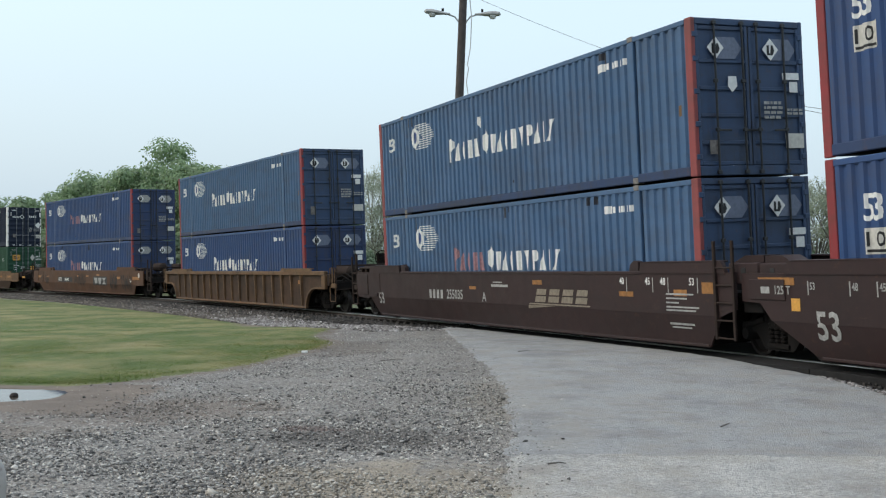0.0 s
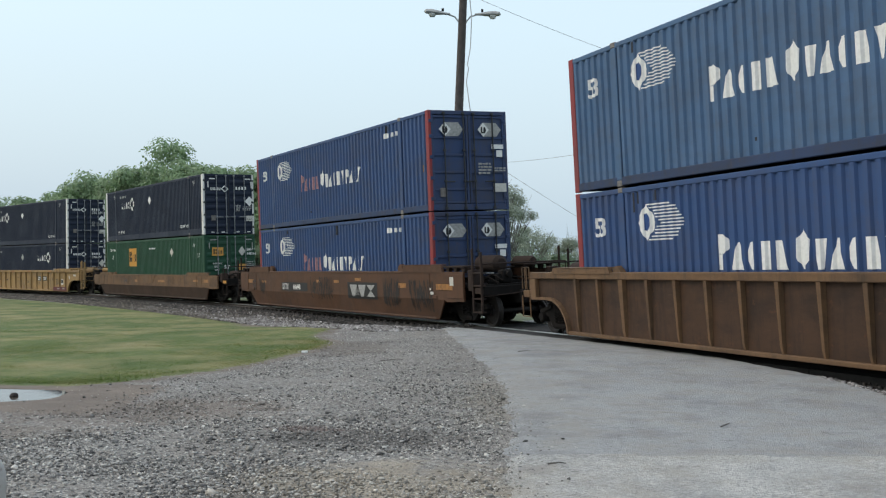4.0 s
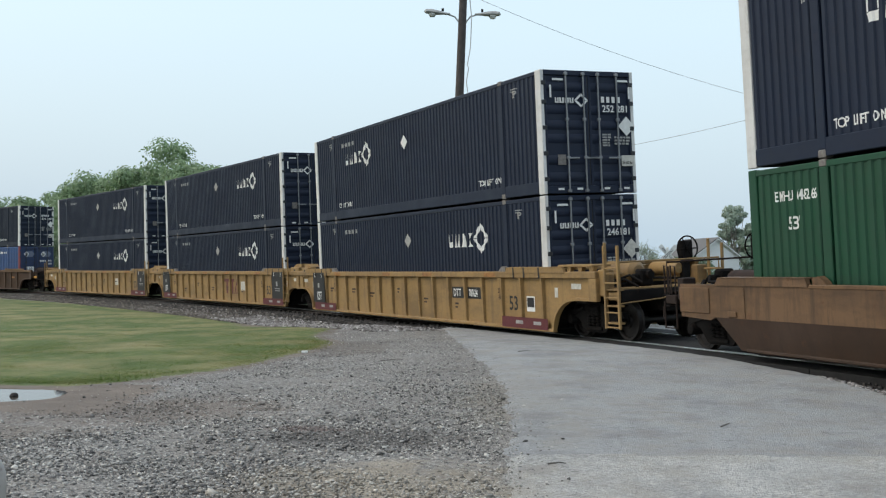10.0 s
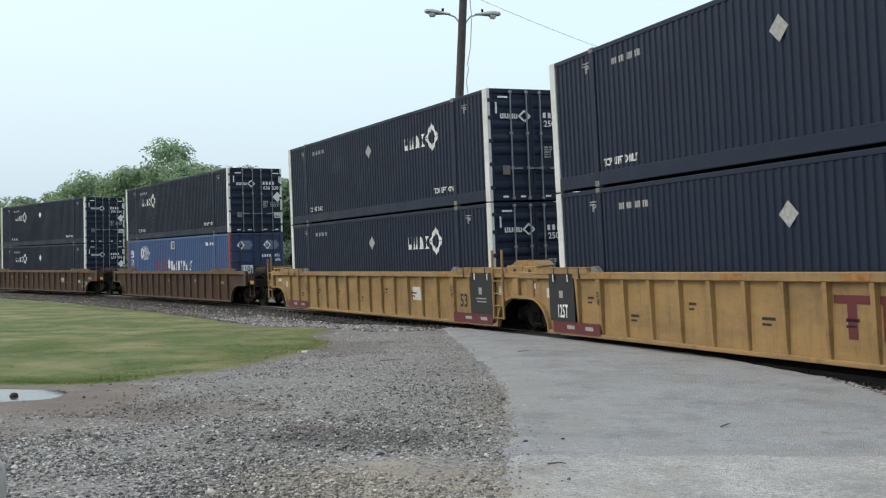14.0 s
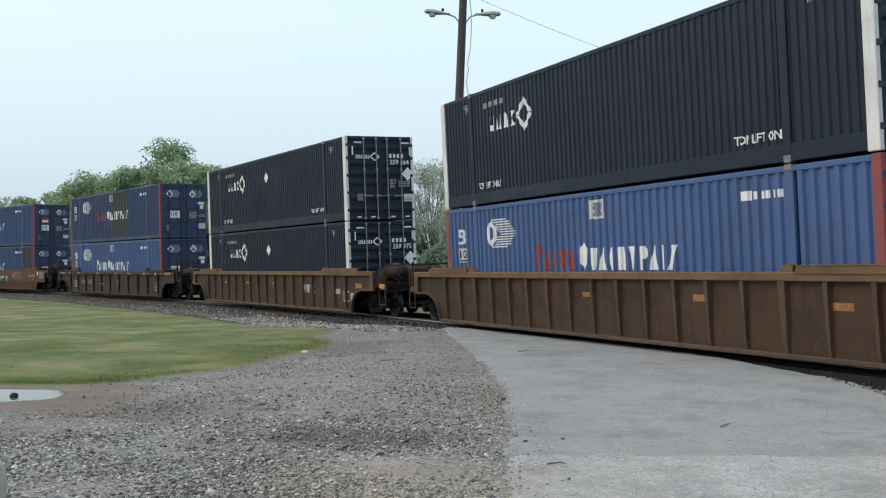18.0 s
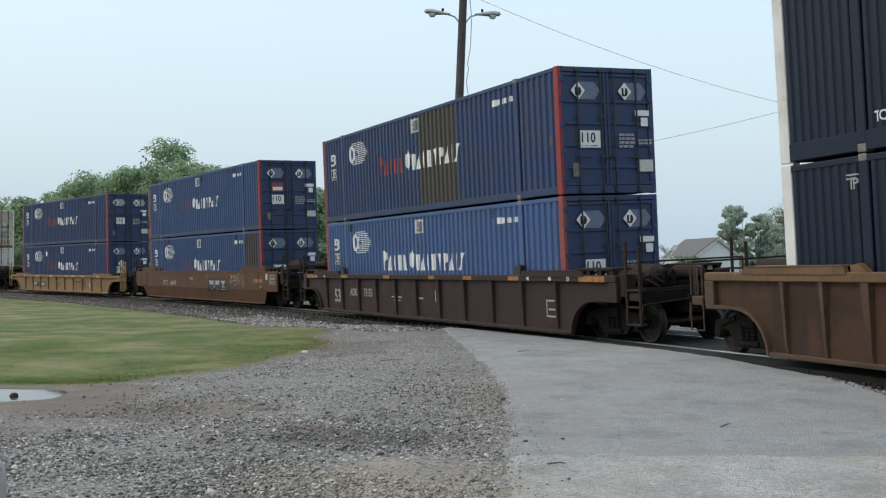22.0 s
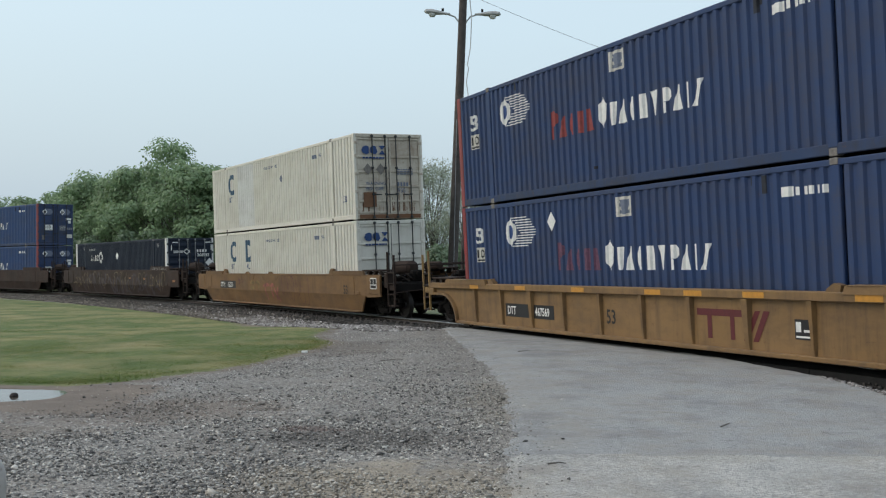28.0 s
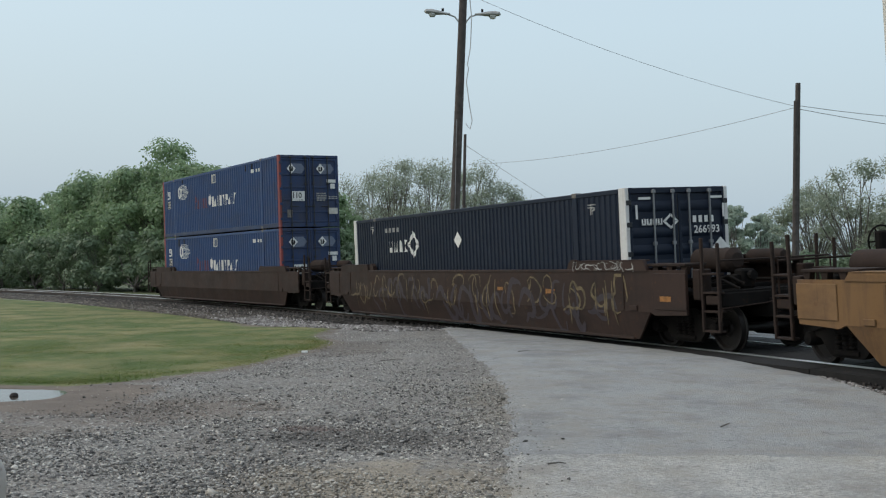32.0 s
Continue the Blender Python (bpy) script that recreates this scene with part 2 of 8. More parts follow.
M["white"] = paint("dirty_white_enamel", (0.71, 0.69, 0.62), grime=(0.33, 0.28, 0.20), dirt=0.24, rust=0.10, fade=0.1)
M["red_post"] = paint("red_enamel", (0.27, 0.030, 0.034), dirt=0.40, rust=0.15)
M["pink_post"] = paint("faded_red_enamel", (0.275, 0.056, 0.054), dirt=0.40, rust=0.15)
M["white_post"] = paint("white_post_enamel", (0.72, 0.72, 0.70), grime=(0.25, 0.22, 0.18), dirt=0.3, rust=0.12)
M["patch"] = paint("rust_stained_patch", (0.050, 0.046, 0.040), dirt=0.3, rust=0.25)
M["rust_patch"] = paint("rusted_panel", (0.17, 0.075, 0.030), dirt=0.4, rust=0.6)
M["rod"] = plain("dull_galvanised_bar", (0.27, 0.28, 0.29), 0.5, 0.4)
M["rod_dark"] = plain("dark_greased_bar", (0.035, 0.038, 0.042), 0.5, 0.3)
M["casting"] = plain("rusty_grey_casting", (0.24, 0.22, 0.20), 0.7, vary=0.35)
M["mark"] = plain("white_lettering", (0.78, 0.78, 0.75), 0.6, vary=0.12)
M["mark_dim"] = plain("dirty_white_lettering", (0.42, 0.42, 0.40), 0.7, vary=0.3)
M["mark_red"] = plain("red_lettering", (0.31, 0.048, 0.043), 0.6, vary=0.3)
M["mark_faint"] = plain("worn_red_lettering", (0.16, 0.060, 0.110), 0.6, vary=0.35)
M["mark_pink"] = plain("bleached_pink_lettering", (0.42, 0.22, 0.24), 0.6, vary=0.35)
M["mark_black"] = plain("black_lettering", (0.012, 0.012, 0.013), 0.6)
M["mark_grey"] = plain("grey_blue_lettering", (0.155, 0.185, 0.26), 0.6, vary=0.2)
M["mark_blue"] = plain("blue_lettering", (0.012, 0.055, 0.20), 0.6)
M["mark_yellow"] = plain("yellow_sticker", (0.72, 0.36, 0.06), 0.5)
M["orange"] = plain("dirty_orange_reflector", (0.42, 0.185, 0.045), 0.5, vary=0.4, scale=9.0)
M["sticker"] = plain("pale_sticker", (0.62, 0.60, 0.54), 0.5, vary=0.2)
# cars
M["car_yellow"] = paint("yellow_car_enamel", (0.345, 0.212, 0.078), grime=(0.085, 0.058, 0.036), dirt=0.60, rust=0.22, fade=0.12)
M["car_ochre"] = paint("dirty_yellow_car_enamel", (0.245, 0.142, 0.055), grime=(0.060, 0.040, 0.028), dirt=0.60, rust=0.28)
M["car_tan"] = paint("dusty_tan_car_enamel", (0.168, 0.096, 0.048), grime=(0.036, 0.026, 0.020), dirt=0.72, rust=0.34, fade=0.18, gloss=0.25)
# side sheet between the ribs, a darker brown than the ribs
M["car_panel"] = paint("dark_brown_side_sheet", (0.070, 0.038, 0.022), grime=(0.020, 0.0145, 0.012), dirt=0.85, rust=0.36, fade=0.10, gloss=0.2)
M["car_orange"] = paint("orange_brown_car_enamel", (0.102, 0.047, 0.023), grime=(0.032, 0.021, 0.016), dirt=0.55, rust=0.22, gloss=0.25)
M["car_amber"] = paint("amber_car_enamel", (0.208, 0.116, 0.048), grime=(0.075, 0.048, 0.033), dirt=0.70, rust=0.25, gloss=0.25)
M["car_brown"] = paint("mineral_brown_car_enamel", (0.034, 0.0165, 0.0155), grime=(0.017, 0.0125, 0.0118), dirt=0.5, rust=0.14, fade=0.10, gloss=0.3)
M["car_dark"] = paint("grimy_dark_brown_enamel", (0.046, 0.027, 0.021), grime=(0.018, 0.014, 0.0125), dirt=0.75, rust=0.30, fade=0.12, gloss=0.2)
M["car_rib"] = paint("weathered_tan_brown_enamel", (0.090, 0.050, 0.028), grime=(0.024, 0.017, 0.0135), dirt=0.80, rust=0.34, fade=0.12)
# underframe and truck paint is near black, with little gloss
M["frame_dark"] = paint("near_black_underframe", (0.0085, 0.0076, 0.007), grime=(0.016, 0.013, 0.0115), dirt=0.5, rust=0.10, rough=0.85, gloss=0.08)
M["truck"] = paint("near_black_truck_steel", (0.0075, 0.0066, 0.0062), grime=(0.016, 0.013, 0.011), dirt=0.5, rust=0.08, rough=0.8, gloss=0.1)
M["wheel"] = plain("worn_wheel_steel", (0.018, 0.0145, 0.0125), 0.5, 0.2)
M["red_band"] = plain("dark_red_band", (0.115, 0.015, 0.018), 0.6)

M["end_brown"] = paint("rusty_brown_end_steel", (0.034, 0.021, 0.016), grime=(0.012, 0.010, 0.009), dirt=0.6, rust=0.2, rough=0.75, gloss=0.2)
M["spray_tan"] = plain("thin_tan_spray", (0.24, 0.18, 0.09), 0.6, vary=0.6, scale=5.0)
M["spray_plum"] = plain("dark_plum_spray", (0.045, 0.033, 0.042), 0.6, vary=0.3)
M["spray_soot"] = plain("worn_black_spray", (0.030, 0.020, 0.016), 0.7, vary=0.5, scale=6.0)
M["spray_pink"] = plain("worn_pink_spray", (0.40, 0.115, 0.085), 0.6, vary=0.5, scale=5.0)
M["spray_ochre"] = plain("thin_ochre_spray", (0.30, 0.19, 0.055), 0.6, vary=0.5, scale=5.0)
M["spray_rust"] = plain("thin_maroon_spray", (0.13, 0.038, 0.03), 0.6, vary=0.35)
# bent-in lower side, a darker brown than the side above it
M["car_low_side"] = paint("dark_brown_lower_side", (0.062, 0.036, 0.023), grime=(0.032, 0.022, 0.016), dirt=0.55, rust=0.2, gloss=0.2)
M["bright_orange"] = plain("orange_reflector", (0.58, 0.27, 0.04), 0.4, vary=0.2)
M["emblem_tan"] = plain("worn_tan_lettering", (0.27, 0.225, 0.165), 0.6, vary=0.3)
M["cable"] = plain("pale_grey_cable", (0.55, 0.56, 0.57), 0.6, vary=0.1)
M["white_door"] = paint("rust_streaked_white_enamel", (0.60, 0.55, 0.46), grime=(0.17, 0.095, 0.05), dirt=0.55, rust=0.35, fade=0.1)
M["blue_rail"] = paint("grimy_blue_rail_enamel", (0.017, 0.042, 0.115), grime=(0.03, 0.026, 0.023), dirt=0.6, rust=0.2)
M["blue_grime"] = plain("black_scuffed_blue", (0.012, 0.016, 0.028), 0.7, vary=0.4)
M["mark_steel"] = plain("faded_blue_lettering", (0.045, 0.115, 0.19), 0.6, vary=0.25)

# ---- ground materials ----
def math2(nt, op, a, b):
    n = nt.nodes.new("ShaderNodeMath")
    n.operation = op
    for i, q in enumerate((a, b)):
        if hasattr(q, "links"):
            nt.links.new(q, n.inputs[i])
        else:
            n.inputs[i].default_value = q
    return n.outputs[0]


# old stains of the apron: middle, half-widths, colour, strength
STAINS = ((-0.75, 10.35, 1.15, 0.75, (0.050, 0.042, 0.038), 0.62), (-1.35, 11.0, 0.55, 0.22, (0.10, 0.045, 0.035), 0.6), (-0.35, 8.1, 1.5, 0.95, (0.34, 0.285, 0.20), 0.55),
          (-3.5, 12.4, 1.9, 1.5, (0.135, 0.100, 0.075), 0.6), (-4.2, 10.6, 1.0, 0.7, (0.16, 0.125, 0.095), 0.5), (0.9, 13.5, 0.8, 3.4, (0.27, 0.235, 0.175), 0.35), (-2.0, 22.5, 1.2, 2.2, (0.11, 0.085, 0.065), 0.55))


def stained(nt, base, v, amount=1.0):
    """Damp, sandy and muddy patches with ragged edges, and slow changes of tone."""
    sep = nt.nodes.new("ShaderNodeSeparateXYZ")
    nt.links.new(v, sep.inputs[0])
    wob = noise_of(nt, v, 2.6, 6, 0.7)
    for x, y, rx, ry, col, k in STAINS:
        a = math2(nt, 'MULTIPLY', math2(nt, 'SUBTRACT', sep.outputs[0], x), 1 / rx)
        b = math2(nt, 'MULTIPLY', math2(nt, 'SUBTRACT', sep.outputs[1], y), 1 / ry)
        r = math2(nt, 'ADD', math2(nt, 'MULTIPLY', a, a), math2(nt, 'MULTIPLY', b, b))
        r = math2(nt, 'ADD', r, math2(nt, 'MULTIPLY', math2(nt, 'SUBTRACT', wob, 0.5), 3.6))
        base = mixed(nt, ramp(nt, r, 0.25, 1.45 / 1.45, (k * amount,) * 3 + (1,), (0, 0, 0, 1)), base, col)
    slow = noise_of(nt, v, 0.55, 4)
    base = mixed(nt, mult(nt, ramp(nt, slow, 0.42, 0.66), 0.30 * amount), base, (0.11, 0.10, 0.092))
    return base


def stone_mix(name, dark, light, warm, scale, bump, rough=0.85, stains=False):
    m, nt, bsdf = nodes_of(name)
    v = place(nt, wander=False)
    vo = node(nt, "ShaderNodeTexVoronoi", Scale=scale)
    nt.links.new(v, vo.inputs["Vector"])
    sep = nt.nodes.new("ShaderNodeSeparateColor")
    nt.links.new(vo.outputs["Color"], sep.inputs[0])
    base = mixed(nt, sep.outputs[0], dark, light)
    big = noise_of(nt, v, 0.45, 5)
    base = mixed(nt, mult(nt, ramp(nt, big, 0.40, 0.70), 0.65), base, warm)
    base = mixed(nt, mult(nt, ramp(nt, noise_of(nt, v, 3.0, 6), 0.5, 0.8), 0.35), base, tuple(c * 0.55 for c in dark))
    if stains:
        base = stained(nt, base, v)
    nt.links.new(base, bsdf.inputs["Base Color"])
    bsdf.inputs["Roughness"].default_value = rough
    bumped(nt, bsdf, vo.outputs["Distance"], bump, 0.02)
    return m


def apron_material(name):
    """Crushed stone, brown dirt and worn turf, one running raggedly into the next."""
    m, nt, bsdf = nodes_of(name)
    v = place(nt, wander=False)
    vo = node(nt, "ShaderNodeTexVoronoi", Scale=44.0)
    nt.links.new(v, vo.inputs["Vector"])
    sep = nt.nodes.new("ShaderNodeSeparateColor")
    nt.links.new(vo.outputs["Color"], sep.inputs[0])
    stone = mixed(nt, sep.outputs[0], (0.072, 0.069, 0.064), (0.37, 0.355, 0.325))
    stone = mixed(nt, mult(nt, ramp(nt, noise_of(nt, v, 2.2, 7, 0.7), 0.42, 0.68), 0.50), stone, (0.21, 0.18, 0.15))
    stone = stained(nt, stone, v)
    fine = noise_of(nt, v, 55.0, 4, 0.7)
    soil = mixed(nt, fine, (0.085, 0.066, 0.053), (0.20, 0.165, 0.135))
    soil = mixed(nt, mult(nt, ramp(nt, noise_of(nt, v, 1.8, 5), 0.4, 0.7), 0.6), soil, (0.235, 0.195, 0.155))
    turf = mixed(nt, ramp(nt, noise_of(nt, v, 5.0, 6, 0.7), 0.3, 0.7), (0.046, 0.078, 0.013), (0.150, 0.180, 0.046))
    turf = mixed(nt, mult(nt, ramp(nt, noise_of(nt, place(nt, (0.85, 0.50, 1), False), 0.9, 2, 0.5), 0.40, 0.66), 0.7), turf, (0.058, 0.100, 0.016))
    turf = mixed(nt, mult(nt, ramp(nt, noise_of(nt, place(nt, (0.80, 0.45, 1), False), 0.8, 4, 0.60), 0.43, 0.66), 0.80), turf, (0.250, 0.220, 0.098))
    rag = math2(nt, 'MULTIPLY', math2(nt, 'SUBTRACT', noise_of(nt, v, 4.5, 8, 0.75), 0.5), 1.5)
    base = stone
    for key, layer in (("soil", soil), ("turf", turf)):
        at = nt.nodes.new("ShaderNodeAttribute")
        at.attribute_name = key
        q = math2(nt, 'ADD', at.outputs["Fac"], rag)
        base = mixed(nt, ramp(nt, q, 0.42, 0.60), base, layer)
    nt.links.new(base, bsdf.inputs["Base Color"])
    bsdf.inputs["Roughness"].default_value = 0.88
    bumped(nt, bsdf, vo.outputs["Distance"], 0.7, 0.02)
    return m


M["apron"] = apron_material("crushed_stone_dirt_and_turf")
# bed colour darkened to hold the shade under the train
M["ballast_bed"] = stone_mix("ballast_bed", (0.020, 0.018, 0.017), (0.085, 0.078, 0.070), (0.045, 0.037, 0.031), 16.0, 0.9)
M["field"] = stone_mix("rough_field", (0.040, 0.062, 0.020), (0.085, 0.105, 0.035), (0.11, 0.10, 0.05), 1.5, 0.3)


def road_material(name, coarse):
    m, nt, bsdf = nodes_of(name)
    v = place(nt, wander=False)
    chips = node(nt, "ShaderNodeTexVoronoi", Scale=52.0 if coarse else 75.0)
    nt.links.new(v, chips.inputs["Vector"])
    sep = nt.nodes.new("ShaderNodeSeparateColor")
    nt.links.new(chips.outputs["Color"], sep.inputs[0])
    grain = noise_of(nt, v, 22.0 if coarse else 40.0, 8, 0.85)
    base = mixed(nt, ramp(nt, grain, 0.32, 0.68), (0.14, 0.145, 0.142) if not coarse else (0.17, 0.17, 0.16), (0.455, 0.465, 0.465) if not coarse else (0.66, 0.65, 0.61))
    lo, hi = ((0.17, 0.17, 0.165), (0.77, 0.75, 0.70)) if coarse else ((0.17, 0.175, 0.175), (0.53, 0.54, 0.54))
    base = mixed(nt, 0.50 if coarse else 0.45, base, mixed(nt, sep.outputs[0], lo, hi))
    worn = noise_of(nt, place(nt, (0.9, 0.45, 1), False), 1.2, 7, 0.65)
    base = mixed(nt, mult(nt, ramp(nt, worn, 0.44, 0.66), 0.45), base, (0.38, 0.385, 0.375))
    oil = noise_of(nt, place(nt, (0.8, 0.65, 1), False), 1.5, 8, 0.72)
    base = mixed(nt, mult(nt, ramp(nt, oil, 0.48, 0.64), 0.55), base, (0.15, 0.15, 0.15))
    sand = noise_of(nt, place(nt, (0.9, 0.7, 1), False), 1.9, 9, 0.75)
    base = mixed(nt, mult(nt, ramp(nt, sand, 0.45, 0.62), 0.55), base, (0.30, 0.275, 0.232))
    spots = noise_of(nt, v, 9.0, 9, 0.8)
    base = mixed(nt, mult(nt, ramp(nt, spots, 0.57, 0.64), 0.60), base, (0.10, 0.095, 0.09))
    pale = noise_of(nt, v, 13.0, 8, 0.8)
    base = mixed(nt, mult(nt, ramp(nt, pale, 0.58, 0.66), 0.45), base, (0.40, 0.39, 0.36))
    base = stained(nt, base, v, 0.35)
    nt.links.new(base, bsdf.inputs["Base Color"])
    bsdf.inputs["Roughness"].default_value = 0.85
    bumped(nt, bsdf, math2(nt, 'ADD', chips.outputs["Distance"], grain), 0.9 if coarse else 0.8, 0.014)
    return m


M["road"] = road_material("old_grey_asphalt", False)
M["road_rough"] = road_material("coarse_chip_seal", True)


def island_stone(name, stops, stains=False, dry=None):
    m, nt, bsdf = nodes_of(name)
    geo = nt.nodes.new("ShaderNodeNewGeometry")
    cr = nt.nodes.new("ShaderNodeValToRGB")
    cr.color_ramp.elements[0].color, cr.color_ramp.elements[1].color = (*stops[0][1], 1), (*stops[-1][1], 1)
    cr.color_ramp.elements[0].position, cr.color_ramp.elements[1].position = stops[0][0], stops[-1][0]
    for p, c in stops[1:-1]:
        el = cr.color_ramp.elements.new(p)
        el.color = (*c, 1)
    nt.links.new(geo.outputs["Random Per Island"], cr.inputs[0])
    n = noise_of(nt, place(nt, wander=False), 60.0, 4)
    base = mixed(nt, mult(nt, ramp(nt, n, 0.4, 0.8), 0.0 if dry else 0.35), cr.outputs[0], (0.12, 0.115, 0.105))
    if dry:
        worn = noise_of(nt, place(nt, (0.80, 0.45, 1), False), 0.8, 4, 0.60)
        lush = noise_of(nt, place(nt, (0.85, 0.50, 1), False), 0.9, 2, 0.5)
        base = mixed(nt, mult(nt, ramp(nt, lush, 0.40, 0.66), 0.65), base, (0.060, 0.114, 0.016))
        base = mixed(nt, mult(nt, ramp(nt, worn, 0.43, 0.66), 0.60), base, dry)
    if stains:
        base = stained(nt, base, place(nt, wander=False), 0.55)
    nt.links.new(base, bsdf.inputs["Base Color"])
    bsdf.inputs["Roughness"].default_value = 0.8
    return m


M["stones"] = island_stone("loose_crushed_stone", [(0.0, (0.042, 0.040, 0.039)), (0.30, (0.155, 0.15, 0.143)), (0.62, (0.31, 0.297, 0.272)), (0.85, (0.51, 0.487, 0.445)), (1.0, (0.71, 0.685, 0.63))], True)
M["ballast"] = island_stone("track_ballast", [(0.0, (0.060, 0.053, 0.048)), (0.4, (0.20, 0.185, 0.175)), (0.8, (0.36, 0.34, 0.325)), (1.0, (0.54, 0.52, 0.50))])
M["ballast_brown"] = island_stone("dirt_clogged_ballast", [(0.0, (0.040, 0.034, 0.028)), (0.5, (0.105, 0.088, 0.072)), (0.85, (0.18, 0.155, 0.13)), (1.0, (0.33, 0.30, 0.27))])
# old oil plus the train's shade, both put into the stone colour
M["ballast_oil_shade"] = island_stone("oil_and_shade_ballast", [(0.0, (0.010, 0.009, 0.0085)), (0.6, (0.030, 0.026, 0.023)), (1.0, (0.075, 0.066, 0.058))])
M["blades"] = island_stone("grass_blades", [(0.0, (0.064, 0.114, 0.014)), (0.5, (0.098, 0.158, 0.022)), (0.85, (0.150, 0.185, 0.044)), (1.0, (0.31, 0.27, 0.12))], dry=(0.27, 0.235, 0.085))
# thin blades let part of the light through
nt = M["blades"].node_tree
bsdf = next(n for n in nt.nodes if n.type == 'BSDF_PRINCIPLED')
out = next(n for n in nt.nodes if n.type == 'OUTPUT_MATERIAL')
thin, both = nt.nodes.new("ShaderNodeBsdfTranslucent"), nt.nodes.new("ShaderNodeMixShader")
nt.links.new(bsdf.inputs["Base Color"].links[0].from_socket, thin.inputs["Color"])
both.inputs[0].default_value = 0.5
nt.links.new(bsdf.outputs[0], both.inputs[1])
nt.links.new(thin.outputs[0], both.inputs[2])
nt.links.new(both.outputs[0], out.inputs["Surface"])
M["rail"] = plain("rail_steel", (0.10, 0.075, 0.06), 0.5, 0.6)
M["rail_top"] = plain("polished_rail_head", (0.80, 0.80, 0.79), 0.28, 1.0, vary=0.1)
M["tie"] = plain("creosoted_timber", (0.045, 0.036, 0.030), 0.85, vary=0.4, scale=5.0)
# timber black from oil, and blackened further for the shade under the cars
M["board"] = plain("oil_and_shade_black_timber", (0.013, 0.012, 0.0115), 0.85, vary=0.4, scale=5.0)
M["pole"] = plain("weathered_pole_wood", (0.098, 0.083, 0.076), 0.9, vary=0.35, scale=6.0)
M["wire"] = plain("dull_line_wire", (0.30, 0.31, 0.32), 0.6)
M["lamp"] = plain("grey_lamp_housing", (0.42, 0.43, 0.42), 0.5)
M["lens"] = plain("clouded_lens", (0.60, 0.62, 0.60), 0.25, vary=0.1)
M["sign"] = plain("white_sign_sheet", (0.78, 0.78, 0.76), 0.5, vary=0.1)
M["siding"] = plain("white_clapboard", (0.74, 0.75, 0.76), 0.7, vary=0.06)
M["shingle"] = plain("grey_roof_shingle", (0.16, 0.155, 0.15), 0.9, vary=0.2)
M["window_glass"] = plain("dark_window_glass", (0.03, 0.035, 0.04), 0.1)
M["bark"] = plain("grey_bark", (0.20, 0.185, 0.165), 0.9, vary=0.35, scale=3.0)
M["bollard"] = paint("chipped_white_pipe_paint", (0.48, 0.47, 0.44), grime=(0.16, 0.13, 0.10), dirt=0.5, rust=0.35)
M["bollard_red"] = paint("chipped_red_pipe_paint", (0.26, 0.055, 0.035), dirt=0.4, rust=0.3)


def leaf_material(name, dark, light):
    m, nt, bsdf = nodes_of(name)
    geo = nt.nodes.new("ShaderNodeNewGeometry")
    base = mixed(nt, geo.outputs["Random Per Island"], dark, light)
    big = noise_of(nt, place(nt), 0.55, 3)
    base = mixed(nt, mult(nt, ramp(nt, big, 0.35, 0.7), 0.55), base, tuple(c * 0.75 for c in dark))
    nt.links.new(base, bsdf.inputs["Base Color"])
    bsdf.inputs["Roughness"].default_value = 0.5
    tr = nt.nodes.new("ShaderNodeBsdfTranslucent")
    nt.links.new(base, tr.inputs["Color"])
    mx = nt.nodes.new("ShaderNodeMixShader")
    mx.inputs[0].default_value = 0.45
    nt.links.new(bsdf.outputs[0], mx.inputs[1])
    nt.links.new(tr.outputs[0], mx.inputs[2])
    nt.links.new(mx.outputs[0], nt.nodes["Material Output"].inputs["Surface"])
    return m


# distance haze is put into these colours: oak lightened, spring and far leaves paled
M["leaf_dark"] = leaf_material("dense_oak_leaf", (0.21, 0.305, 0.165), (0.32, 0.44, 0.245))
M["leaf_pale"] = leaf_material("thin_spring_leaf", (0.27, 0.32, 0.24), (0.42, 0.47, 0.355))
M["leaf_far"] = leaf_material("haze_greyed_leaf", (0.33, 0.41, 0.33), (0.46, 0.54, 0.44))
M["leaf_mid"] = leaf_material("shrub_leaf", (0.14, 0.20, 0.12), (0.24, 0.32, 0.20))

# ---- ground sheet ----
GRASS_EDGE = ((14.22, -5.98), (15.00, -4.86), (16.30, -4.22), (17.60, -3.55), (19.60, -3.12), (22.30, -2.62), (24.40, -2.48), (26.50, -3.10))
ROAD_EDGE = ((0.00, 0.10), (7.58, 0.39), (9.48, 0.55), (11.57, 0.70), (14.03, 0.81), (18.11, 0.72), (22.75, 0.43), (27.87, 0.11), (30.5, 0.0))


LATTICE = np.random.default_rng(55).uniform(-1.0, 1.0, (64, 64))


def rough_noise(x, y, f, seed=0):
    """Smooth uneven noise for arrays, about -1 to 1, with no direction of its own."""
    out = 0.0
    for k, (amp, mul) in enumerate(((0.75, 0.42), (0.45, 0.95))):
        u, v = x * f * mul + seed * 7.31 + k * 3.7, y * f * mul + seed * 3.17 + k * 9.1
        i, j = np.floor(u).astype(int), np.floor(v).astype(int)
        a, b = u - i, v - j
        a, b = a * a * (3 - 2 * a), b * b * (3 - 2 * b)
        g = lambda di, dj: LATTICE[(i + di) % 64, (j + dj) % 64]
        out = out + amp * ((g(0, 0) * (1 - a) + g(1, 0) * a) * (1 - b) + (g(0, 1) * (1 - a) + g(1, 1) * a) * b)
    return out


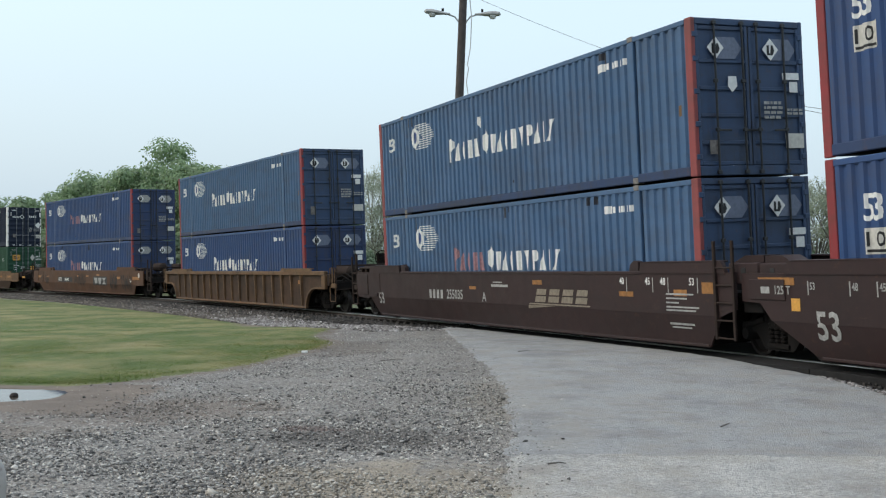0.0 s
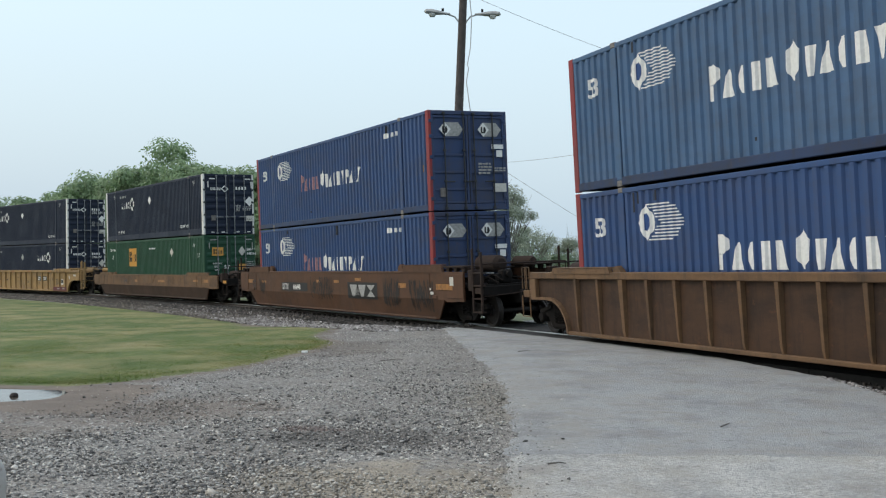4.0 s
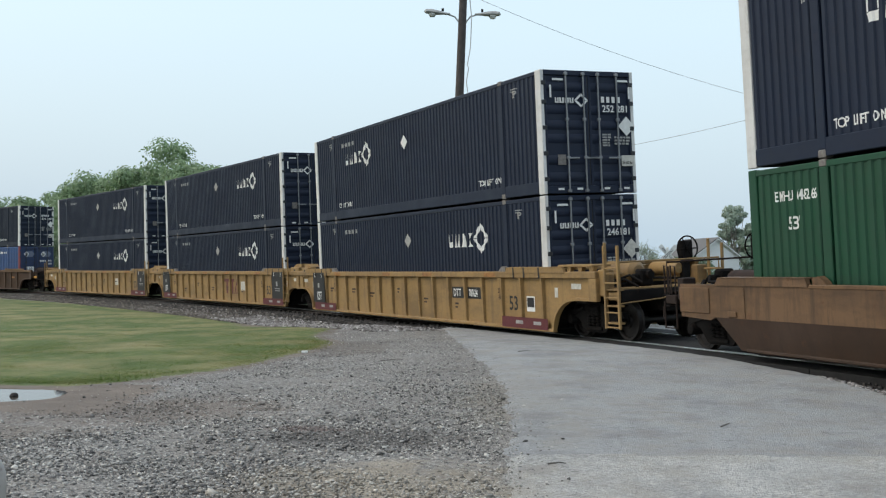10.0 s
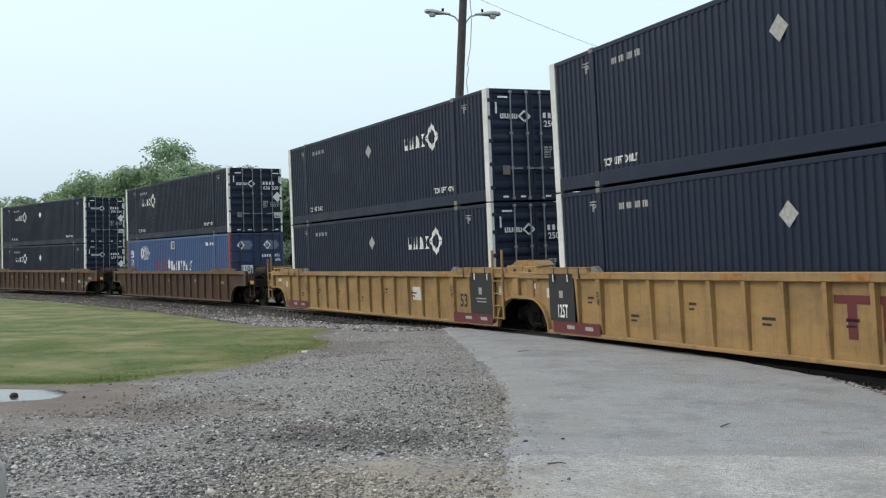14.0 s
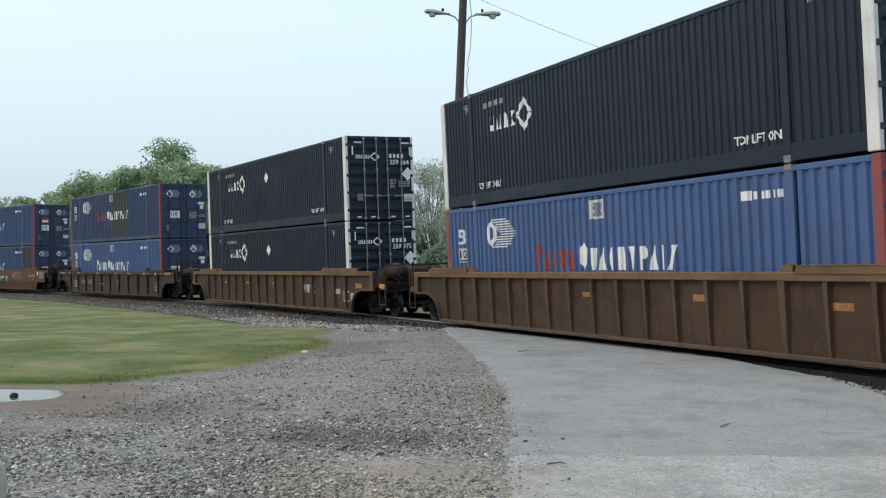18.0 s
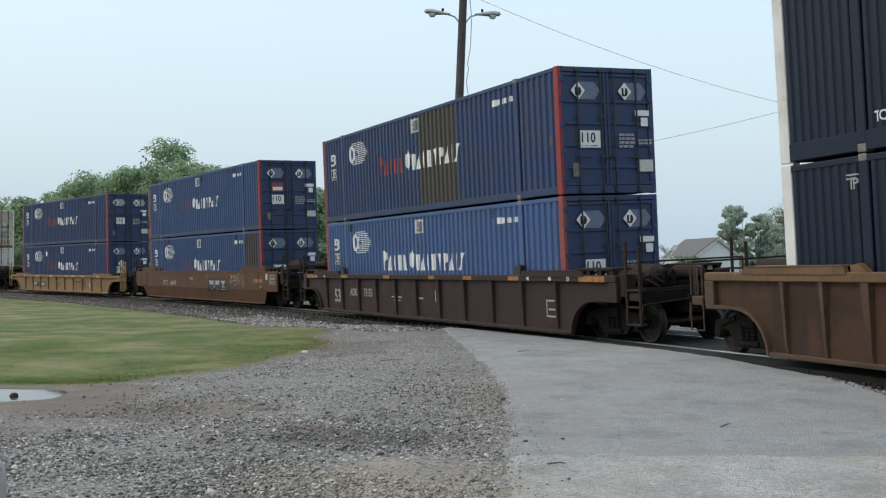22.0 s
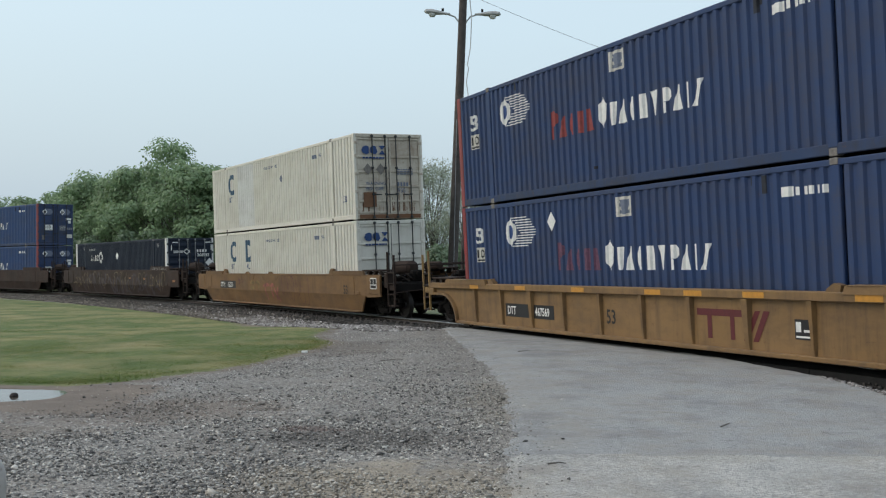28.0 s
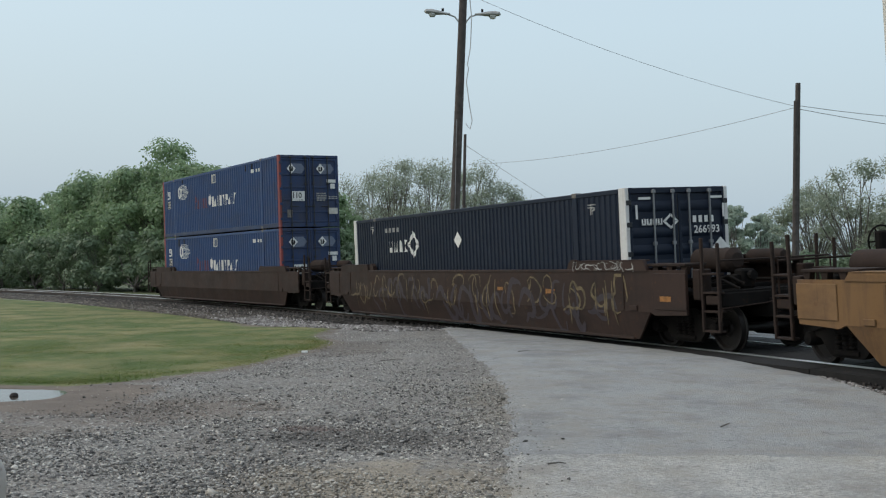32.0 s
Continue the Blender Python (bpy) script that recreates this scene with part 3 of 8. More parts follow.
def turf_depth(x, y, s, d):
    """Metres inside the edge of the grass, negative outside."""
    gx = np.interp(y, [p[0] for p in GRASS_EDGE], [p[1] for p in GRASS_EDGE])
    start = 14.55 + 0.35 * smooth(-4.6, -5.2, x)
    near = np.minimum(np.minimum(y - start, gx - x), d - 4.5)
    far = np.minimum(np.minimum(y - 25.0, d - 3.7 - 2.6 * smooth(-25.0, -13.0, s)), (-9.0 - s) * 0.5)
    return np.maximum(near, far)


def grow(a, b, first, rate):
    out, step, p = [], first, a
    while p < b:
        p += step
        step *= rate
        out.append(p)
    return out


# middle and half-widths of the puddle
POOL = (-6.86, 13.85, 2.02, 0.86)


def build_ground():
    xs = [-v for v in grow(16.0, 2600.0, 0.5, 1.22)][::-1] + list(np.arange(-16.0, 4.01, 0.16)) + grow(4.0, 2600.0, 0.5, 1.18)
    ys = [-v for v in grow(-4.0, 2600.0, 1.0, 1.3)][::-1] + list(np.arange(4.0, 24.0, 0.16)) + list(np.arange(24.0, 48.01, 0.25)) + grow(48.0, 2600.0, 0.5, 1.16)
    gx, gy = np.meshgrid(np.array(xs), np.array(ys))
    x, y = gx.ravel(), gy.ravel()
    s, d = track_near(x, y)
    z = ground_z(x, y)
    out = np.maximum(smooth(-11.6, -12.6, s), smooth(3.0, 4.0, s))
    dip = out * smooth(3.4, 2.4, abs(d))
    z = z * (1 - dip) + np.minimum(z, -0.50) * dip
    inner = (1 - out) * smooth(1.75, 1.45, abs(d))
    rim = np.interp(s + 0.35 * np.clip(s, 0, 3), (-12.0, 0.9, 3.1, 4.1, 5.3, 6.65, 16.0), (1.4, 1.45, 1.85, 2.05, 2.4, 2.85, 6.2))
    inner = np.maximum(inner, smooth(0.0, 1.5, s) * smooth(12.0, 9.0, s) * smooth(rim + 0.1, rim - 0.15, d) * (d > 0))
    z = z - 0.30 * inner
    z += 0.012 * rough_noise(x, y, 2.1, 1) * (np.hypot(x, y) < 60)
    z[np.hypot(x, y) > 320] = -0.48
    n, m = len(ys), len(xs)
    i = np.arange((n - 1) * (m - 1))
    r, c = i // (m - 1), i % (m - 1)
    a = r * m + c
    faces = np.stack([a, a + 1, a + m + 1, a + m], 1)
    pool = smooth(1.12, 0.80, (abs((x - POOL[0]) / POOL[2]) ** 3 + abs((y - POOL[1]) / POOL[3]) ** 3) ** (1 / 3))
    z -= 0.06 * pool
    me = raw_mesh("ground", np.stack([x, y, z], 1), faces, True)
    depth = turf_depth(x, y, s, d)
    turf = me.attributes.new("turf", 'FLOAT', 'POINT')
    turf.data.foreach_set("value", np.where((d < 7.5) & (y > 17.0) & (x < -5.0), smooth(-0.5, 1.6, depth), smooth(-0.45, 0.45, depth)).astype(np.float32))
    mud = smooth(-3.1, -4.3, x) * smooth(11.3, 12.6, y) * smooth(15.6, 14.9, y) + smooth(-7.5, -9.5, x) * smooth(8.0, 9.5, y) * smooth(15.6, 14.9, y)
    mud = np.maximum(mud, 0.62 * smooth(-0.9, -0.1, depth) * smooth(0.6, 0.0, depth))
    mud = np.maximum(mud, 0.85 * smooth(2.5, 4.0, d) * smooth(-12.0, -17.0, s) * smooth(1.5, 0.1, depth))
    soil = me.attributes.new("soil", 'FLOAT', 'POINT')
    soil.data.foreach_set("value", np.clip(mud, 0, 1).astype(np.float32))
    cx, cy = x[faces].mean(1), y[faces].mean(1)
    cs, cd = track_near(cx, cy)
    kind = np.zeros(len(faces), np.int32)
    kind[((np.hypot(cx, cy) < 130) & (cd > 0)) | (abs(cd) < 4.1)] = 1
    kind[(cd < -4) | (np.hypot(cx, cy) > 140)] = 0
    me.materials.clear()
    for k in ("field", "apron"):
        me.materials.append(M[k])
    me.polygons.foreach_set("material_index", kind)
    ob = new("ground", me)
    return tagged(ob, "flat ground of crushed stone, brown dirt and worn grass", "ground", kind="structure")


build_ground()


def strip(name, rows, cols, fn):
    """A sheet from a function of two running numbers, with a skirt so that it has thickness."""
    v = [fn(r / (rows - 1), c / (cols - 1)) for r in range(rows) for c in range(cols)]
    f = [(r * cols + c, r * cols + c + 1, (r + 1) * cols + c + 1, (r + 1) * cols + c) for r in range(rows - 1) for c in range(cols - 1)]
    return v, f


# road up to the rails on this side
RIM_S = (-12.0, -3.0, -1.1, 0.9, 3.1, 4.1, 5.3, 6.65, 16.0)
RIM_D = (1.47, 1.32, 1.30, 1.42, 1.83, 2.02, 2.40, 2.82, 6.2)
OPEN = (_s > -60) & (_s < 120) & (np.sin(_a) < -0.2)
def build_road():
    ys = np.concatenate([np.arange(-14.0, 6.0, 1.0), np.arange(6.0, 30.6, 0.1)])
    cols = 40
    x_all, y_all = [], []
    for y in ys:
        lx = float(np.interp(y, [p[0] for p in ROAD_EDGE], [p[1] for p in ROAD_EDGE])) + 0.05 * math.sin(y * 3.1) * math.sin(y * 1.3 + 1) + 0.022 * math.sin(y * 9.7) + 0.016 * math.sin(y * 23.0 + 1.0)
        s = float(np.interp(-y, -TY[OPEN], _s[OPEN]))
        px, a = track_at(s)[0], float(heading(s))
        edge = float(np.interp(s, RIM_S, RIM_D)) + 0.02 * math.sin(y * 7.0)
        rx = px - edge / -math.sin(a)
        rx = max(rx, lx + 0.02)
        for c in range(cols):
            q = c / (cols - 1)
            x_all.append(lx + (rx - lx) * q)
            y_all.append(y)
    x, y = np.array(x_all), np.array(y_all)
    z = ground_z(x, y) + 0.022
    z = z.reshape(len(ys), cols)
    z[:, 0] -= 0.03
    z[:, -1] -= 0.03
    z = z.ravel()
    n, m = len(ys), cols
    i = np.arange((n - 1) * (m - 1))
    a = (i // (m - 1)) * m + i % (m - 1)
    faces = np.stack([a, a + 1, a + m + 1, a + m], 1)
    me = raw_mesh("road", np.stack([x, y, z], 1), faces, True)
    me.materials.clear()
    me.materials.append(M["road"])
    me.materials.append(M["road_rough"])
    cy = y[faces].mean(1)
    cx = x[faces].mean(1)
    me.polygons.foreach_set("material_index", (cy < 9.34 - 0.09 * (cx - 0.6)).astype(np.int32))
    tagged(new("road", me), "old grey asphalt road with a coarse chip-seal strip", "road", kind="structure")


build_road()


def to_world(s, d, z):
    x, y = track_at(s)
    a = float(heading(s))
    b = bank_at(s)
    lat = d * math.cos(b) + z * math.sin(b)
    return x + math.sin(a) * lat, y - math.cos(a) * lat, z * math.cos(b) - d * math.sin(b)


def flat_world(s, d, z):
    x, y = track_at(s)
    a = float(heading(s))
    return x + math.sin(a) * d, y - math.cos(a) * d, z


v, f = strip("far_road", 30, 12, lambda r, c: flat_world(-11.5 + 14.5 * c, -1.47 - 26.0 * r * r, 0.085 - 0.30 * float(smooth(2, 11, 1.47 + 26.0 * r * r))))
me = raw_mesh("road_beyond", v, f, True)
tagged(part("road_beyond", me, M["road"]), "grey asphalt road running on beyond the rails", "road", kind="structure")

# ballast bed either side of the crossing
BED = ((-3.9, -0.80), (-3.0, -0.50), (-2.1, -0.24), (-1.3, -0.20), (0.0, -0.21), (1.3, -0.20), (2.0, -0.22), (2.8, -0.42), (3.9, -0.72))


def build_bed(s0, s1, rows, narrow):
    def fn(r, c):
        s = s0 + (s1 - s0) * r
        i = c * (len(BED) - 1)
        d = float(np.interp(i, range(len(BED)), [b[0] for b in BED]))
        z = float(np.interp(d, [b[0] for b in BED], [b[1] for b in BED]))
        if narrow:
            d *= 0.72
        z += 0.03 * math.sin(s * 4.7 + d * 5.1) * math.sin(s * 2.3 - d * 3.7)
        return flat_world(s, d, z)
    v, f = strip("bed", rows, 17, fn)
    me = raw_mesh("ballast_bed", v, f)
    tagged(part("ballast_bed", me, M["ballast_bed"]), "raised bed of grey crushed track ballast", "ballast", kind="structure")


build_bed(-190.0, -11.4, 360, False)
build_bed(3.0, 60.0, 110, True)

# ---- track ----
track = tagged(new("railway_track"), "curved single railway track with worn steel rails", "railway track", kind="structure")


def rail_shape(side, z0, z1, w0, w1, s0=-190.0, s1=70.0):
    prof = [(-w0, z0), (w0, z0), (w1, z1), (-w1, z1)]
    ss = np.arange(s0, s1 + 0.1, 1.0)
    v = [to_world(s, side * 0.755 + p[0], p[1]) for s in ss for p in prof]
    f = []
    for i in range(len(ss) - 1):
        for k in range(4):
            f.append((i * 4 + k, i * 4 + (k + 1) % 4, i * 4 + 4 + (k + 1) % 4, i * 4 + 4 + k))
    return v, f


for side in (-1, 1):
    rail = part("rail", raw_mesh("rail", *rail_shape(side, -0.055, -0.024, 0.036, 0.034), False), M["rail"], track)
    part("rail_web", raw_mesh("rail_web", *rail_shape(side, -0.155, -0.056, 0.010, 0.010), False), M["rail"], track)
    part("rail_foot", raw_mesh("rail_foot", *rail_shape(side, -0.175, -0.156, 0.070, 0.050), False), M["rail"], track)
    part("running_face", raw_mesh("running_face", *rail_shape(side, -0.0235, 0.0, 0.036, 0.029), False), M["rail_top"], track, "bright worn rail head")
tie_mesh = Shape().box(-0.115, 0.115, -1.30, 1.30, -0.20, -0.02, 0.015).mesh("tie")
s = -78.0
while s < 18.0:
    if not -11.0 < s < 2.8:
        x, y, z = to_world(s, 0.0, -0.158)
        m_tie = pose(x, y, z - 0.0, 0, 0, math.degrees(float(heading(s)))) @ pose(0, 0, 0, -math.degrees(bank_at(s)) * -1.0 * -1.0)
        part("tie", tie_mesh, M["tie"], track, m=m_tie)
    s += 0.52

crossing = tagged(new("level_crossing"), "timber and asphalt panels filling a road crossing between the rails", "crossing", kind="structure")
board_mesh = {}
for d0, d1, key in ((-0.66, -0.02, "a"), (0.0, 0.66, "b"), (0.845, 1.45, "c"), (-1.45, -0.845, "d")):
    s = -11.4
    while s < 2.6:
        n = 8
        v = [to_world(s + (2.28 * i / n), d, z) for i in range(n + 1) for d, z in ((d0, -0.22), (d1, -0.22), (d1, -0.012), (d0, -0.012))]
        f = [(i * 4 + k, i * 4 + (k + 1) % 4, i * 4 + 4 + (k + 1) % 4, i * 4 + 4 + k) for i in range(n) for k in range(4)] + [(0, 1, 2, 3), (n * 4, n * 4 + 3, n * 4 + 2, n * 4 + 1)]
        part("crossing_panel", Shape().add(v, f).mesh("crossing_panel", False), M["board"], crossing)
        s += 2.31

# ---- loose stone ----
PHI = (1 + 5 ** 0.5) / 2
ICO_V = np.array([(-1, PHI, 0), (1, PHI, 0), (-1, -PHI, 0), (1, -PHI, 0), (0, -1, PHI), (0, 1, PHI), (0, -1, -PHI), (0, 1, -PHI), (PHI, 0, -1), (PHI, 0, 1), (-PHI, 0, -1), (-PHI, 0, 1)]) / 1.9
ICO_F = np.array([(0, 11, 5), (0, 5, 1), (0, 1, 7), (0, 7, 10), (0, 10, 11), (1, 5, 9), (5, 11, 4), (11, 10, 2), (10, 7, 6), (7, 1, 8), (3, 9, 4), (3, 4, 2), (3, 2, 6), (3, 6, 8), (3, 8, 9), (4, 9, 5), (2, 4, 11), (6, 2, 10), (8, 6, 7), (9, 8, 1)])


CUBE_V = np.array([(x, y, z) for x in (-1, 1) for y in (-1, 1) for z in (-1, 1)]) * 0.62
CUBE_F = np.array([(0, 1, 3), (0, 3, 2), (4, 6, 7), (4, 7, 5), (0, 4, 5), (0, 5, 1), (2, 3, 7), (2, 7, 6), (0, 2, 6), (0, 6, 4), (1, 5, 7), (1, 7, 3)])


def rocks(name, pts, size, material, label, seed, flat=0.65, sharp=True):
    """Broken stones: crushed blocks with uneven faces, or rounder lumps."""
    rng = np.random.default_rng(seed)
    n = len(pts)
    base_v, base_f = (CUBE_V, CUBE_F) if sharp else (ICO_V, ICO_F)
    k = len(base_v)
    v = base_v[None] * rng.uniform(0.35, 1.5, (n, k, 3)) if sharp else base_v[None] * rng.uniform(0.68, 1.2, (n, k, 1))
    v = v * rng.uniform(0.45, 1.4, (n, 1, 3))
    ax = rng.normal(size=(n, 3))
    ax /= np.linalg.norm(ax, axis=1)[:, None]
    an = rng.uniform(0, 2 * np.pi, n)
    c, s_ = np.cos(an)[:, None, None], np.sin(an)[:, None, None]
    k = ax[:, None, :]
    v = v * c + np.cross(np.broadcast_to(k, v.shape), v) * s_ + k * (v * k).sum(2, keepdims=True) * (1 - c)
    v[:, :, 2] *= flat
    v = v * size[:, None, None] / 2 + pts[:, None, :]
    f = (base_f[None] + len(base_v) * np.arange(n)[:, None, None]).reshape(-1, 3)
    ob = part(name, raw_mesh(name, v.reshape(-1, 3), f), material)
    return tagged(ob, label, "gravel", kind="stuff")


rng = np.random.default_rng(7)
def scatter_gravel(n, mean, spread, lo, hi, seed, sharp, grit):
    """Stones over the apron, thinning out on mud, turf and the road."""
    rng = np.random.default_rng(seed)
    gy = 6.2 * (36.0 / 6.2) ** rng.random(n)
    gx = rng.uniform(-0.44, 0.12, n) * gy + rng.normal(0, 0.2, n)
    gs, gd = track_near(gx, gy)
    depth = turf_depth(gx, gy, gs, gd) + 0.25 * rough_noise(gx, gy, 2.6, 4)
    edge = np.interp(gy, [p[0] for p in ROAD_EDGE], [p[1] for p in ROAD_EDGE])
    past = gx - edge
    on_road = past > -0.03
    keep = (rng.random(n) > smooth(-0.5, 0.15, depth)) & (gd > 2.2) & ((gy < 27.0) | (gs > -13.5))
    keep &= ~on_road | (rng.random(n) < (0.035 if grit else 0.008) + 0.55 * np.exp(-np.maximum(past, 0) / 0.16) + 0.14 * np.exp(-np.maximum(past, 0) / 0.5))
    mud = smooth(-3.2, -4.2, gx) * smooth(11.4, 12.6, gy)
    keep &= rng.random(n) > 0.88 * mud
    keep &= np.hypot((gx - POOL[0]) / POOL[2], (gy - POOL[1]) / POOL[3]) > 1.1
    patchy = rough_noise(gx, gy, 0.9, 2) + 0.6 * rough_noise(gx, gy, 3.7, 5)
    fine = smooth(14.0, 19.0, gy) * smooth(-3.5, -1.5, gx) * 0.7
    keep &= rng.random(n) < (0.68 + 0.35 * patchy) * (1 - (0.0 if grit else 0.6) * fine)
    gx, gy, on_road = gx[keep], gy[keep], on_road[keep]
    size = np.clip(rng.lognormal(mean, spread, len(gx)), lo, hi) * np.where(on_road, 0.65, 1.0) * np.clip(1.0 - 0.015 * (gy - 8.0), 0.75, 1.0)
    gz = ground_z(gx, gy) + size * 0.14 + 0.020 * on_road
    rocks("loose_gravel", np.stack([gx, gy, gz], 1), size, M["stones"], "loose angular grey crushed stone over the apron", seed + 4, 0.6, sharp)


scatter_gravel(128000, -4.02, 0.36, 0.010, 0.050, 7, True, True)
scatter_gravel(30000, -3.56, 0.36, 0.018, 0.085, 8, True, False)


def ballast_rocks(name, n, s0, s1, d0, d1, lo, hi, narrow, seed, key="ballast"):
    r = np.random.default_rng(seed)
    ss, dd = r.uniform(s0, s1, n), r.uniform(d0, d1, n)
    px, py, pa = np.interp(ss, _s, TX), np.interp(ss, _s, TY), heading(ss)
    z = np.interp(dd, [b[0] for b in BED], [b[1] for b in BED])
    dw = dd * (0.72 if narrow else 1.0)
    x, y = px + np.sin(pa) * dw, py - np.cos(pa) * dw
    z = np.maximum(z, ground_z(x, y) - (0.0 if not narrow else 0.4)) + 0.01
    rocks(name, np.stack([x, y, z], 1), r.uniform(lo, hi, n), M[key], "pale angular track ballast stones heaped on the shoulder" if key == "ballast" else {"ballast_oil_shade": "ballast stones close beside the rail, darkened for oil and the train's shade", "ballast_brown": "brown dirt-clogged ballast stones along the grass"}[key], seed, 0.8)


ballast_rocks("ballast_stones", 7000, -27.0, -10.6, 2.35, 4.4, 0.045, 0.125, False, 21)
ballast_rocks("ballast_stones", 700, -42.0, -26.0, 2.0, 4.0, 0.045, 0.125, False, 27)
ballast_rocks("brown_ballast", 6000, -48.0, -22.0, 1.9, 4.5, 0.04, 0.11, False, 26, "ballast_brown")
ballast_rocks("brown_ballast", 6000, -110.0, -47.0, 2.0, 4.2, 0.07, 0.15, False, 22, "ballast_brown")
ballast_rocks("ballast_stones", 1500, 5.5, 16.0, 2.8, 3.9, 0.04, 0.09, True, 23)
# dark band beside the rail: oily stones with the cars' shade in their colour
ballast_rocks("dark_ballast", 8500, -60.0, -11.4, 0.85, 2.5, 0.05, 0.12, False, 24, "ballast_oil_shade")
ballast_rocks("dark_ballast", 1800, 2.8, 16.0, 0.9, 3.0, 0.05, 0.10, True, 25, "ballast_oil_shade")

# pale stones along the outer edge of the road
rg = np.random.default_rng(29)
ss = rg.uniform(3.5, 14.0, 900)
dd = np.interp(ss + 0.35 * np.clip(ss, 0, 3), RIM_S, RIM_D) + rg.normal(0, 0.05, 900)
px, py, pa = np.interp(ss, _s, TX), np.interp(ss, _s, TY), heading(ss)
ex, ey = px + np.sin(pa) * dd, py - np.cos(pa) * dd
rocks("edge_stones", np.stack([ex, ey, ground_z(ex, ey) + 0.012], 1), rg.uniform(0.03, 0.08, 900), M["ballast"], "pale stones along the broken edge of the road", 30, 0.7)

# ---- grass ----
def grass(name, n, y0, y1, tall, wide, seed):
    r = np.random.default_rng(seed)
    y = y0 * (y1 / y0) ** r.random(n)
    x = r.uniform(-0.46, 0.02, n) * y
    s_, d_ = track_near(x, y)
    w = rough_noise(x, y, 1.9, 4)
    dens = 0.62 + 0.4 * rough_noise(x, y, 0.7, 9) + 0.2 * rough_noise(x, y, 3.1, 3)
    inside = turf_depth(x, y, s_, d_) + 0.30 * w + 0.12 * rough_noise(x, y, 9.0, 2)
    ok = (r.random(n) < smooth(-0.25, 0.35, inside)) & (r.random(n) < dens) & ((y < 17.0) | (r.random(n) < np.maximum(smooth(4.8, 6.8, d_ + 0.6 * w), smooth(-6.5, -4.0, x))))
    x, y = x[ok], y[ok]
    z = ground_z(x, y) - 0.005
    m = len(x)
    h = tall * r.uniform(0.45, 1.25, m) * (0.8 + 0.5 * rough_noise(x, y, 0.5, 6)) * (1 + 1.3 * smooth(0.7, 0.0, inside[ok]))
    a = r.uniform(0, 2 * np.pi, m)
    lean = r.uniform(2.0, 4.5, m) * h
    la = a + np.pi / 2 + r.normal(0, 0.35, m)
    hw = wide * r.uniform(0.6, 1.3, m) / 2
    p0 = np.stack([x - np.cos(a) * hw, y - np.sin(a) * hw, z], 1)
    p1 = np.stack([x + np.cos(a) * hw, y + np.sin(a) * hw, z], 1)
    p2 = np.stack([x + np.cos(la) * lean, y + np.sin(la) * lean, z + np.maximum(h, 0.007)], 1)
    v = np.stack([p0, p1, p2], 1).reshape(-1, 3)
    tagged(part(name, raw_mesh(name, v, np.arange(3 * m).reshape(-1, 3)), M["blades"]), "short mown green grass with dry straw patches", "grass", kind="stuff")


grass("lawn_grass", 160000, 14.0, 30.0, 0.018, 0.011, 31)
grass("lawn_grass", 30000, 30.0, 85.0, 0.020, 0.04, 32)

# ---- puddle ----
sh = Shape()
ring = []
for i in range(40):
    a = 2 * math.pi * i / 40
    r = (1 + 0.05 * math.sin(5 * a + 1) + 0.045 * math.sin(11 * a) + 0.03 * math.sin(17 * a + 2)) / (abs(math.cos(a)) ** 3 + abs(math.sin(a)) ** 3) ** (1 / 3)
    ring.append((POOL[0] + 1.1 * POOL[2] * r * math.cos(a), POOL[1] + 1.1 * POOL[3] * r * math.sin(a), -0.2))
zz = float(ground_z(POOL[0], POOL[1])[0]) - 0.012
sh.add([(x, y, zz) for x, y, _ in ring] + [(x, y, zz - 0.05) for x, y, _ in ring], [tuple(range(40))] + [(i, (i + 1) % 40, 40 + (i + 1) % 40, 40 + i) for i in range(40)])
m, nt, bsdf = nodes_of("still_muddy_water")
bsdf.inputs["Base Color"].default_value = (0.07, 0.06, 0.05, 1)
bsdf.inputs["Roughness"].default_value = 0.03
bsdf.inputs["IOR"].default_value = 1.33
bumped(nt, bsdf, noise_of(nt, place(nt), 6.0, 2), 0.02, 0.01)
tagged(part("puddle", sh.mesh("puddle", False), m), "shallow still puddle of rain water on brown dirt", "puddle")


